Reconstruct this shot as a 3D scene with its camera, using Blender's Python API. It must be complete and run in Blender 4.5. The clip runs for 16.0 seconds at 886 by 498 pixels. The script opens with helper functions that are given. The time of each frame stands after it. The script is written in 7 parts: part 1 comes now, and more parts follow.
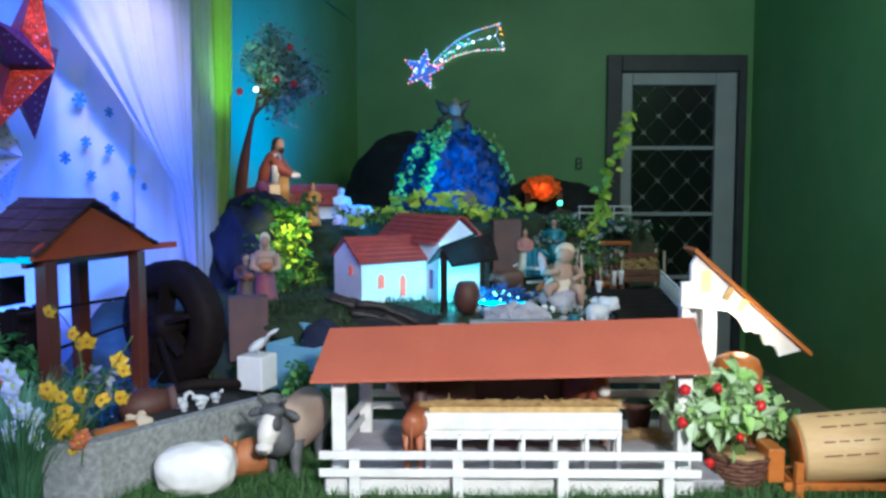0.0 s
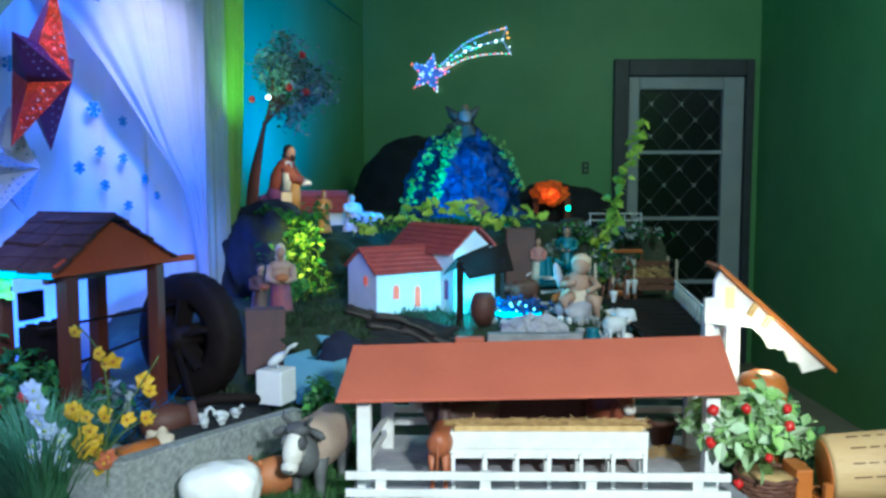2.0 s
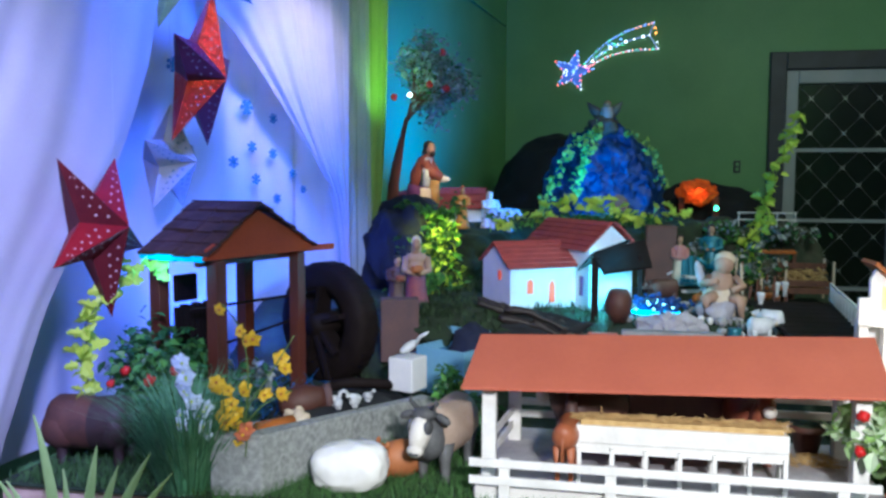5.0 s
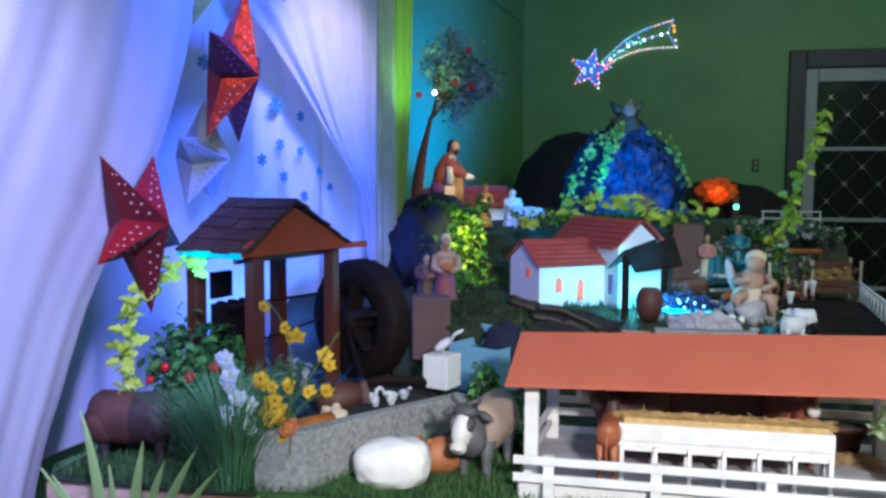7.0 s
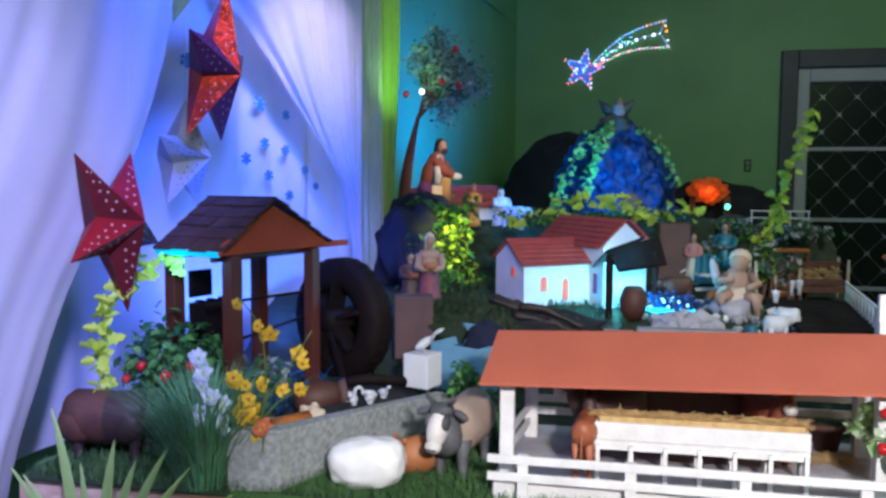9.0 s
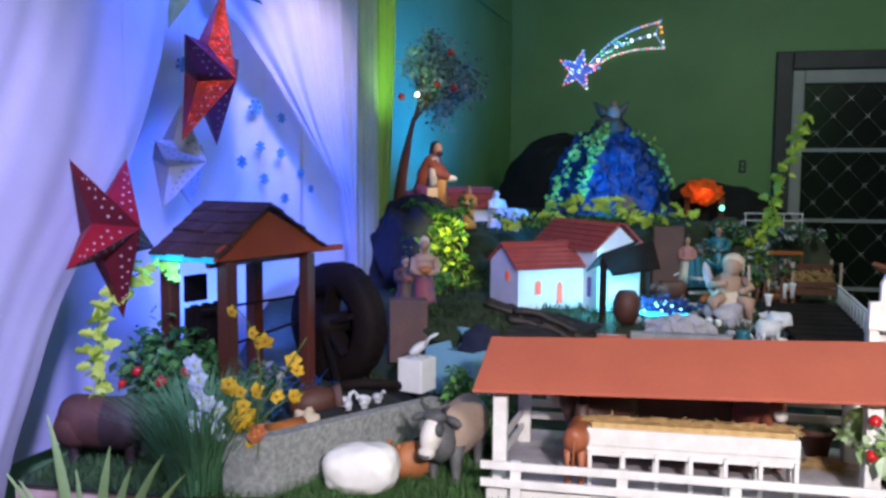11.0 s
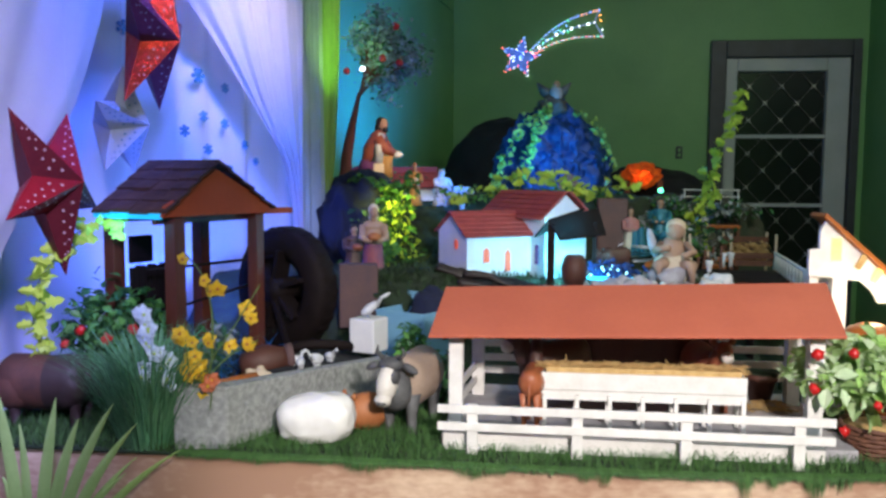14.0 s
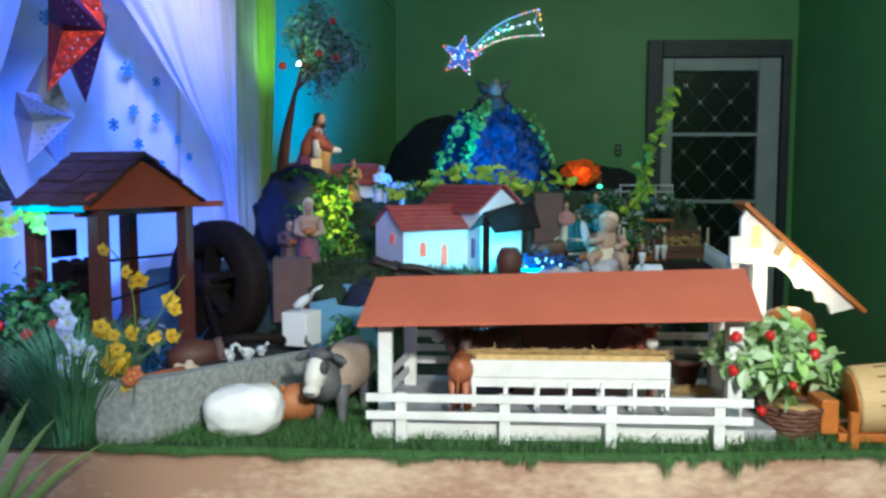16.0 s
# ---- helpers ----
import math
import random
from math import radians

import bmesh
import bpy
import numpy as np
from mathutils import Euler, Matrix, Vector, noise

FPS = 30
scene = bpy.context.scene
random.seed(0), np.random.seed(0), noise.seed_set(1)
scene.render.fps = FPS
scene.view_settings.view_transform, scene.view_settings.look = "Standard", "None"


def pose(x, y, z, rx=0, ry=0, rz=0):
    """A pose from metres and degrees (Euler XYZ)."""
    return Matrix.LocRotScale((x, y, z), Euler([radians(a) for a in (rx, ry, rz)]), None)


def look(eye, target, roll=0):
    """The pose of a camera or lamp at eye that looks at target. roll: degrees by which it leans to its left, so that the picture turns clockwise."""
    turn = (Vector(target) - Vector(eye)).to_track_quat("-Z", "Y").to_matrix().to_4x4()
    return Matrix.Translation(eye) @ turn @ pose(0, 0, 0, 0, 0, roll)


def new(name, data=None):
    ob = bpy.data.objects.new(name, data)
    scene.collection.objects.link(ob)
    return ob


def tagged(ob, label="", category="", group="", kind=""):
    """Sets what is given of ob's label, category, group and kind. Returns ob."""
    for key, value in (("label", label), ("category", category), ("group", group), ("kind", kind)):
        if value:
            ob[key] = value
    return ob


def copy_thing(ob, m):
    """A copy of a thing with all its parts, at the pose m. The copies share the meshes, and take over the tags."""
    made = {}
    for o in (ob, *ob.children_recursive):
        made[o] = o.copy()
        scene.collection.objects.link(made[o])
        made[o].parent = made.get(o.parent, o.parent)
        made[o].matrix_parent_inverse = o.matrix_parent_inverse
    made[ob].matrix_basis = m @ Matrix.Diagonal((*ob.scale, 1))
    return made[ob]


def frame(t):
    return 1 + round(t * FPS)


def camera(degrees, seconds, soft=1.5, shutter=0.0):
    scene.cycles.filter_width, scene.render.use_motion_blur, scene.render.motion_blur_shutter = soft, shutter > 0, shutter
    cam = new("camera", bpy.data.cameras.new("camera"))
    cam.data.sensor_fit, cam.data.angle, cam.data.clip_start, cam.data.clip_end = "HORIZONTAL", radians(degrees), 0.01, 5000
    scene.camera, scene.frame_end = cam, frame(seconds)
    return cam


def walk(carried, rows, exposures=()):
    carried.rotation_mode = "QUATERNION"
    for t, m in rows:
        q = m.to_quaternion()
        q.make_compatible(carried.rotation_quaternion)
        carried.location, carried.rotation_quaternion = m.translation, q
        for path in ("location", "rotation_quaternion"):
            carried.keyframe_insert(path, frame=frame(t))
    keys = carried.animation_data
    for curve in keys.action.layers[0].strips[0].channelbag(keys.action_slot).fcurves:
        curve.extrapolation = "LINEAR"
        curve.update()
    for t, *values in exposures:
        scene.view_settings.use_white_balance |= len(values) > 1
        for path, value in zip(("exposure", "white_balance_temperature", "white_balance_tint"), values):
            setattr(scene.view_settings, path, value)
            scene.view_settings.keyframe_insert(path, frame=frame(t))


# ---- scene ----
cam = camera(57.3, 16.0, soft=2.8)
PATH = [
    (0, (0.013, -0.005, 1.301), (-0.003, 1.988, 1.135), -0.1),
    (0.5, (-0.034, -0.004, 1.307), (-0.046, 1.989, 1.14), -0.1),
    (1, (-0.072, -0.009, 1.327), (-0.087, 1.984, 1.159), -0.1),
    (1.5, (-0.062, -0.006, 1.338), (-0.08, 1.986, 1.17), -0.0),
    (2, (-0.033, 0.006, 1.333), (-0.049, 1.999, 1.166), 0.0),
    (2.5, (-0.001, 0.004, 1.327), (-0.02, 1.997, 1.161), -0.0),
    (3, (0.005, 0.001, 1.324), (-0.115, 1.99, 1.16), 0.1),
    (3.5, (0.025, -0.005, 1.323), (-0.099, 1.984, 1.159), 0.1),
    (4, (0.021, -0.01, 1.326), (-0.181, 1.973, 1.162), 0.1),
    (4.5, (0.015, -0.008, 1.32), (-0.186, 1.975, 1.158), 0.1),
    (5, (-0.006, 0.008, 1.309), (-0.373, 1.967, 1.147), 0.2),
    (7.5, (-0.069, -0.006, 1.307), (-0.456, 1.949, 1.141), 0.3),
    (8, (-0.048, -0.001, 1.308), (-0.434, 1.955, 1.144), 0.3),
    (8.5, (-0.032, 0.012, 1.3), (-0.416, 1.968, 1.137), 0.3),
    (11, (-0.022, 0.003, 1.319), (-0.395, 1.961, 1.15), 0.4),
    (11.5, (-0.018, 0.012, 1.334), (-0.388, 1.97, 1.164), 0.4),
    (12, (-0.047, 0.02, 1.36), (-0.416, 1.979, 1.191), 0.3),
    (12.5, (-0.06, 0.017, 1.276), (-0.427, 1.976, 1.107), 0.4),
    (13, (-0.069, 0.014, 1.225), (-0.435, 1.973, 1.056), 0.3),
    (13.5, (-0.066, 0.007, 1.217), (-0.359, 1.978, 1.048), 0.2),
    (14, (-0.046, -0.009, 1.227), (-0.273, 1.971, 1.057), 0.3),
    (14.5, (-0.024, -0.021, 1.235), (-0.129, 1.969, 1.064), 0.3),
    (15, (-0.027, -0.022, 1.232), (-0.131, 1.968, 1.064), 0.2),
    (15.5, (-0.024, -0.016, 1.214), (-0.129, 1.975, 1.048), 0.2),
    (16, (-0.01, -0.01, 1.206), (-0.11, 1.98, 1.039), 0.1),
]
walk(cam, [(t, look(eye, target, roll)) for t, eye, target, roll in PATH],
     [(0, 0.05, 5650, 8), (1.5, 0.05, 5250, -6), (4, 0.05, 5500, -2), (5, 0.03, 5750, 10), (8, -0.04, 5850, 14), (11, -0.06, 6150, 24), (12.5, 0.04, 6350, 20), (13.5, 0.0, 6750, 30), (14.3, -0.02, 6250, 6), (15, -0.02, 6050, 2), (16, -0.02, 5900, 0)])

# ---- world and lights ----
world = bpy.data.worlds.new("room_air")
scene.world = world
world.use_nodes = True
world.node_tree.nodes["Background"].inputs[0].default_value = (0.5, 0.6, 0.8, 1)
world.node_tree.nodes["Background"].inputs[1].default_value = 0.085


def lamp(name, kind, m, colour, watts, size=0.05, size_y=None, angle=60, blend=0.6):
    data = bpy.data.lights.new(name, kind)
    data.color, data.energy = colour, watts
    if kind == "AREA":
        data.shape = "RECTANGLE" if size_y else "SQUARE"
        data.size = size
        if size_y:
            data.size_y = size_y
    else:
        data.shadow_soft_size = size
    if kind == "SPOT":
        data.spot_size, data.spot_blend = radians(angle), blend
    ob = new(name, data)
    ob.matrix_world = m
    return ob


# area fills added at the side and front of the room without fixtures, and the white spot on the front of the display
lamp("side_room_fill", "AREA", look((1.68, 2.3, 2.95), (1.85, 3.5, 0.7)), (1.0, 1.0, 0.76), 23, 1.2, 0.15)
lamp("front_room_fill", "AREA", look((0.2, -0.7, 2.9), (0.0, 1.2, 0.7)), (0.76, 0.96, 1.0), 21, 1.2, 0.15)
lamp("white_spotlight", "SPOT", look((0.4, -0.45, 1.72), (0.09, 1.36, 0.8)), (1.0, 0.95, 0.88), 222, 0.06, angle=46, blend=0.6)
# coloured floods and small lamps of the display
lamp("blue_flood", "SPOT", look((-0.92, 2.2, 0.84), (-1.15, 2.35, 1.4)), (0.07, 0.16, 1.0), 24, 0.04, angle=160)
lamp("blue_side_flood", "SPOT", look((-0.5, 1.5, 2.6), (-1.17, 2.12, 1.3)), (0.06, 0.15, 1.0), 260, 0.12, angle=52)
lamp("violet_flood", "SPOT", look((-0.3, 0.35, 1.8), (-1.12, 1.0, 1.27)), (0.48, 0.46, 1.0), 190, 0.05, angle=64, blend=0.9)
lamp("white_spot", "SPOT", look((-0.5, 1.95, 2.25), (-0.985, 2.52, 1.66)), (0.9, 0.76, 1.0), 60, 0.03, angle=31, blend=1.0)
lamp("teal_flood", "SPOT", look((-0.3, 3.7, 1.4), (-0.86, 4.08, 1.72)), (0.0, 0.17, 1.0), 105, 0.04, angle=98, blend=0.9)
lamp("green_spot", "SPOT", look((-0.64, 2.8, 1.5), (-0.81, 3.03, 1.78)), (0.42, 1.0, 0.16), 6.5, 0.02, angle=84, blend=1.0)
lamp("porch_lamp", "POINT", pose(0.03, 2.34, 1.0), (0.12, 0.75, 1.0), 3.4, 0.02)
# cyan fill added above the porch roof to brighten the house gable
lamp("gable_fill", "POINT", pose(0.1, 2.32, 1.165), (0.05, 0.6, 1.0), 0.7, 0.02)
lamp("grotto_lamp", "POINT", pose(-0.02, 3.5, 1.36), (0.0, 0.42, 1.0), 7.5, 0.03)
lamp("tent_lamp", "POINT", pose(0.56, 4.76, 1.25), (1.0, 0.25, 0.03), 0.5, 0.02)
lamp("bush_spot", "SPOT", look((-0.38, 2.5, 1.4), (-0.56, 2.82, 1.08)), (0.9, 1.0, 0.08), 26, 0.02, angle=36)
lamp("statue_spot", "SPOT", look((-0.35, 2.6, 1.6), (-0.62, 3.25, 1.3)), (1.0, 0.72, 0.38), 20, 0.02, angle=36)
lamp("blue_statue_spot", "SPOT", look((-0.2, 3.15, 1.5), (-0.41, 3.55, 1.16)), (0.0, 0.2, 1.0), 28, 0.02, angle=26)
lamp("hut_strip", "POINT", pose(-0.91, 1.58, 1.125), (0.1, 0.6, 1.0), 0.4, 0.02)
# warm fill added in front of the chalet to brighten its gable board
lamp("chalet_front_fill", "POINT", pose(0.6, 1.6, 1.0), (1.0, 0.82, 0.5), 0.45, 0.02)


# ---- materials ----
def material(name, colour, rough=0.6, metal=0.0, second=None, scale=20.0, fine=150.0, bump=0.15, amount=0.5,
             emit=0.0, translucent=0.0, vary=0.0, alpha=1.0, stretch=(1, 1, 1), sheen=0.0, spec=0.5):
    """Base colour mixed at two scales with a second one, fine relief, optional glow or thin-cloth light passage."""
    m = bpy.data.materials.new(name)
    m.use_nodes = True
    nt = m.node_tree
    bsdf, out = nt.nodes["Principled BSDF"], nt.nodes["Material Output"]
    second = second or tuple(c * 0.6 for c in colour)
    tc = nt.nodes.new("ShaderNodeTexCoord")
    mp = nt.nodes.new("ShaderNodeMapping")
    mp.inputs["Scale"].default_value = stretch
    nt.links.new(tc.outputs["Object"], mp.inputs[0])
    big, small = nt.nodes.new("ShaderNodeTexNoise"), nt.nodes.new("ShaderNodeTexNoise")
    big.inputs["Scale"].default_value, small.inputs["Scale"].default_value = scale, fine
    big.inputs["Detail"].default_value = 4
    for n in (big, small):
        nt.links.new(mp.outputs[0], n.inputs["Vector"])
    add = nt.nodes.new("ShaderNodeMath")
    add.operation = "MULTIPLY_ADD"
    add.inputs[1].default_value = 0.35
    nt.links.new(small.outputs["Fac"], add.inputs[0])
    nt.links.new(big.outputs["Fac"], add.inputs[2])
    ramp = nt.nodes.new("ShaderNodeMapRange")
    ramp.inputs[1].default_value, ramp.inputs[2].default_value = 0.45, 0.9
    ramp.inputs[4].default_value = amount * 2
    nt.links.new(add.outputs[0], ramp.inputs[0])
    mix = nt.nodes.new("ShaderNodeMix")
    mix.data_type = "RGBA"
    mix.inputs[6].default_value, mix.inputs[7].default_value = (*colour, 1), (*second, 1)
    nt.links.new(ramp.outputs[0], mix.inputs[0])
    col = mix.outputs[2]
    if vary:
        info = nt.nodes.new("ShaderNodeObjectInfo")
        geo = nt.nodes.new("ShaderNodeNewGeometry")
        s = nt.nodes.new("ShaderNodeMath")
        s.operation = "ADD"
        nt.links.new(info.outputs["Random"], s.inputs[0])
        nt.links.new(geo.outputs["Random Per Island"], s.inputs[1])
        r = nt.nodes.new("ShaderNodeMapRange")
        r.inputs[2].default_value = 2.0
        r.inputs[3].default_value, r.inputs[4].default_value = 1 - vary, 1 + vary
        nt.links.new(s.outputs[0], r.inputs[0])
        hsv = nt.nodes.new("ShaderNodeHueSaturation")
        nt.links.new(r.outputs[0], hsv.inputs["Value"])
        nt.links.new(col, hsv.inputs["Color"])
        col = hsv.outputs[0]
    nt.links.new(col, bsdf.inputs["Base Color"])
    bsdf.inputs["Roughness"].default_value, bsdf.inputs["Metallic"].default_value = rough, metal
    bsdf.inputs["Alpha"].default_value, bsdf.inputs["Specular IOR Level"].default_value = alpha, spec
    bsdf.inputs["Sheen Weight"].default_value = sheen
    if bump:
        b = nt.nodes.new("ShaderNodeBump")
        b.inputs["Strength"].default_value, b.inputs["Distance"].default_value = bump, 0.004
        nt.links.new(add.outputs[0], b.inputs["Height"])
        nt.links.new(b.outputs[0], bsdf.inputs["Normal"])
    if emit:
        nt.links.new(col, bsdf.inputs["Emission Color"])
        bsdf.inputs["Emission Strength"].default_value = emit
    if translucent:
        t = nt.nodes.new("ShaderNodeBsdfTranslucent")
        nt.links.new(col, t.inputs["Color"])
        mx = nt.nodes.new("ShaderNodeMixShader")
        mx.inputs[0].default_value = translucent
        nt.links.new(bsdf.outputs[0], mx.inputs[1])
        nt.links.new(t.outputs[0], mx.inputs[2])
        nt.links.new(mx.outputs[0], out.inputs[0])
    return m


GREEN_WALL = material("green_wall_paint", (0.17, 0.4, 0.15), 0.5, second=(0.13, 0.33, 0.12), scale=3, fine=60, bump=0.08)
WHITE_WALL = material("off_white_paint", (0.7, 0.68, 0.62), 0.6, scale=3, fine=60, bump=0.05, second=(0.6, 0.58, 0.52))
FLOOR_TILE = material("floor_tile", (0.3, 0.26, 0.22), 0.35, scale=4, fine=80, bump=0.05)
DOOR_DARK = material("dark_grey_frame_paint", (0.05, 0.06, 0.075), 0.5, scale=8, bump=0.08)
DOOR_METAL = material("light_grey_door_paint", (0.42, 0.46, 0.47), 0.4, second=(0.34, 0.38, 0.4), scale=6, bump=0.05)
GRILLE = material("grille_metal", (0.45, 0.47, 0.45), 0.35, 0.6, scale=30, bump=0.05)
GRILLE_DARK = material("dull_grille_rod", (0.12, 0.13, 0.12), 0.5, 0.3, scale=30, bump=0.05)
DARK_PANE = material("dark_door_pane", (0.012, 0.014, 0.014), 0.12, scale=5, bump=0.02)
BOARD = material("kraft_table_board", (0.74, 0.56, 0.4), 0.7, second=(0.4, 0.23, 0.15), scale=2.6, fine=40, bump=0.1, amount=0.75, stretch=(1, 1, 2.2))
SOIL = material("turf_ground", (0.022, 0.045, 0.018), 0.95, second=(0.012, 0.018, 0.012), scale=30, fine=220, bump=1.0)
SHEET = material("white_sheet_cloth", (0.78, 0.78, 0.84), 0.9, second=(0.7, 0.7, 0.78), scale=5, fine=250, bump=0.1, translucent=0.35)
TULLE = material("sheer_white_tulle", (0.8, 0.78, 0.84), 0.9, second=(0.7, 0.68, 0.76), scale=6, fine=300, bump=0.1, translucent=0.45)
GREY_DRAPE = material("grey_green_drape_cloth", (0.5, 0.56, 0.48), 0.9, second=(0.38, 0.42, 0.36), scale=6, fine=200, translucent=0.2)
LIME_DRAPE = material("lime_drape_cloth", (0.45, 0.6, 0.15), 0.9, second=(0.3, 0.45, 0.1), scale=6, fine=200, translucent=0.2)
SNOW_BLUE = material("blue_glitter_foam", (0.05, 0.2, 0.38), 0.6, second=(0.08, 0.28, 0.48), scale=60, fine=300, bump=0.3)
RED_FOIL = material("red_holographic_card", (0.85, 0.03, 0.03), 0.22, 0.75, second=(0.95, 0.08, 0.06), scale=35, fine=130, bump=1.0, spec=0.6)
# darker red and crimson for star points in shade, the shade put into the colour
SHADED_FOIL = material("shaded_red_card", (0.11, 0.012, 0.035), 0.5, 0.0, second=(0.17, 0.02, 0.05), scale=25, fine=200, spec=0.2)
SHADED_CRIMSON = material("shaded_crimson_card", (0.11, 0.012, 0.014), 0.5, 0.0, second=(0.07, 0.008, 0.012), scale=18, fine=200, spec=0.15)
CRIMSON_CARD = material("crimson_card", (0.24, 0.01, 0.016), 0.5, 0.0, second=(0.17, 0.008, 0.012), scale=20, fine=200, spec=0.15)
WHITE_CARD = material("white_card", (0.75, 0.74, 0.76), 0.6, second=(0.66, 0.66, 0.7), scale=20, bump=0.08)
GREY_CARD = material("dull_white_card", (0.42, 0.42, 0.46), 0.7, second=(0.32, 0.32, 0.37), scale=14, bump=0.1)
YELLOW_CARD = material("yellow_card", (0.5, 0.5, 0.16), 0.5, scale=20, bump=0.08)
TEAL_CARD = material("teal_card", (0.03, 0.2, 0.27), 0.4, 0.3, scale=20, bump=0.08)
DOT = material("pale_punched_dot", (0.6, 0.4, 0.4), 0.5, bump=0)
TERRACOTTA = material("terracotta_painted_card", (0.47, 0.115, 0.06), 0.75, second=(0.41, 0.095, 0.05), scale=9, fine=120, bump=0.12)
ROOF_RED = material("dull_red_roof_paint", (0.42, 0.07, 0.06), 0.65, second=(0.3, 0.045, 0.045), scale=25, fine=120, bump=0.2, vary=0.12)
WHITE_WOOD = material("white_painted_wood", (0.82, 0.8, 0.77), 0.5, second=(0.68, 0.66, 0.62), scale=30, fine=200, bump=0.12, stretch=(1, 1, 1))
GREY_FLOOR = material("grey_stable_floor", (0.46, 0.44, 0.46), 0.7, scale=25, fine=150)
BROWN_WOOD = material("red_brown_varnished_wood", (0.12, 0.03, 0.015), 0.45, second=(0.08, 0.018, 0.01), scale=14, fine=90, bump=0.15, stretch=(3, 3, 0.5))
GABLE_WOOD = material("orange_brown_plywood", (0.42, 0.07, 0.018), 0.6, spec=0.25, second=(0.32, 0.05, 0.014), scale=10, fine=90, bump=0.1)
SHINGLE = material("dark_brown_shingle", (0.085, 0.043, 0.032), 0.85, spec=0.2, second=(0.05, 0.026, 0.02), scale=30, fine=150, bump=0.4, vary=0.25)
BLACK_WOOD = material("blackened_wood", (0.014, 0.009, 0.009), 0.7, scale=20, fine=120, bump=0.3, spec=0.12)
CHARRED = material("charred_bark", (0.018, 0.013, 0.012), 0.55, second=(0.034, 0.022, 0.02), scale=40, fine=160, bump=0.8, amount=0.35)
GRANITE = material("speckled_grey_granite", (0.38, 0.39, 0.38), 0.6, second=(0.14, 0.15, 0.15), scale=95, fine=480, bump=0.35, amount=0.42)
WHITE_STONE = material("white_polished_stone", (0.82, 0.81, 0.78), 0.35, second=(0.72, 0.7, 0.66), scale=12, fine=90, bump=0.06)
GRASS = material("artificial_grass", (0.085, 0.2, 0.05), 0.65, second=(0.045, 0.12, 0.03), scale=25, vary=0.6, bump=0, translucent=0.25)
DARK_GRASS = material("dark_moss_grass", (0.025, 0.06, 0.02), 0.7, second=(0.015, 0.03, 0.012), scale=25, vary=0.5, bump=0)
MEADOW = material("bright_artificial_grass", (0.24, 0.54, 0.27), 0.6, second=(0.11, 0.34, 0.15), scale=25, vary=0.5, bump=0, translucent=0.25)
BLADE = material("pale_plant_blade", (0.38, 0.55, 0.17), 0.5, second=(0.28, 0.44, 0.12), scale=12, vary=0.2, bump=0.05, translucent=0.25)
LEAF = material("dark_leaf", (0.04, 0.16, 0.04), 0.5, second=(0.025, 0.09, 0.03), scale=25, vary=0.4, bump=0.05, translucent=0.15)
MID_LEAF = material("fresh_leaf", (0.12, 0.33, 0.06), 0.5, second=(0.07, 0.22, 0.05), scale=25, vary=0.4, bump=0.05, translucent=0.2)
PALE_LEAF = material("pale_leaf", (0.4, 0.55, 0.25), 0.5, second=(0.25, 0.42, 0.15), scale=30, vary=0.25, bump=0.05, translucent=0.2)
FRESH_PALE = material("pale_fresh_leaf", (0.42, 0.66, 0.19), 0.6, second=(0.26, 0.5, 0.12), scale=25, vary=0.3, bump=0.05, translucent=0.2)
MINT_LEAF = material("whitish_mint_leaf", (0.62, 0.74, 0.5), 0.6, second=(0.45, 0.62, 0.35), scale=30, vary=0.2, bump=0.05, translucent=0.2)
LIME_LEAF = material("lime_leaf", (0.66, 0.8, 0.1), 0.5, second=(0.5, 0.68, 0.09), scale=30, vary=0.2, bump=0.05, translucent=0.3)
GREY_LEAF = material("dusty_grey_leaf", (0.32, 0.35, 0.36), 0.55, second=(0.13, 0.15, 0.15), scale=30, vary=0.5, bump=0.05)
STEM = material("green_stem", (0.12, 0.2, 0.05), 0.6, scale=40)
BARK = material("reddish_bark", (0.22, 0.06, 0.035), 0.8, second=(0.12, 0.035, 0.025), scale=30, fine=150, bump=0.5, stretch=(1, 1, 0.3))
RED_FRUIT = material("red_berry", (0.6, 0.02, 0.02), 0.3, second=(0.45, 0.01, 0.01), scale=40, bump=0.05)
YELLOW_PETAL = material("yellow_petal", (0.8, 0.55, 0.03), 0.5, second=(0.7, 0.42, 0.02), scale=50, bump=0.05, translucent=0.2, vary=0.12)
WHITE_PETAL = material("white_petal", (0.76, 0.86, 0.84), 0.5, second=(0.55, 0.65, 0.78), scale=50, bump=0.05, translucent=0.2, vary=0.1)
CORAL_PETAL = material("coral_petal", (0.75, 0.22, 0.1), 0.5, scale=50, bump=0.05, translucent=0.2)
WICKER = material("brown_wicker", (0.16, 0.065, 0.035), 0.7, second=(0.08, 0.03, 0.02), scale=60, fine=250, bump=0.5)
HAY = material("yellow_hay", (0.58, 0.4, 0.17), 0.8, second=(0.4, 0.25, 0.09), scale=60, fine=300, vary=0.3, bump=0.3)
CLAY = material("brown_clay", (0.09, 0.03, 0.02), 0.6, scale=20)
BARREL_WOOD = material("pale_log_wood", (0.62, 0.42, 0.2), 0.6, second=(0.5, 0.31, 0.13), scale=12, fine=90, bump=0.15, stretch=(0.4, 3, 3))
ORANGE_WOOD = material("orange_varnished_wood", (0.5, 0.16, 0.03), 0.35, second=(0.35, 0.1, 0.02), scale=12, fine=80, bump=0.1)
INK = material("brown_ink", (0.14, 0.07, 0.03), 0.7, bump=0)
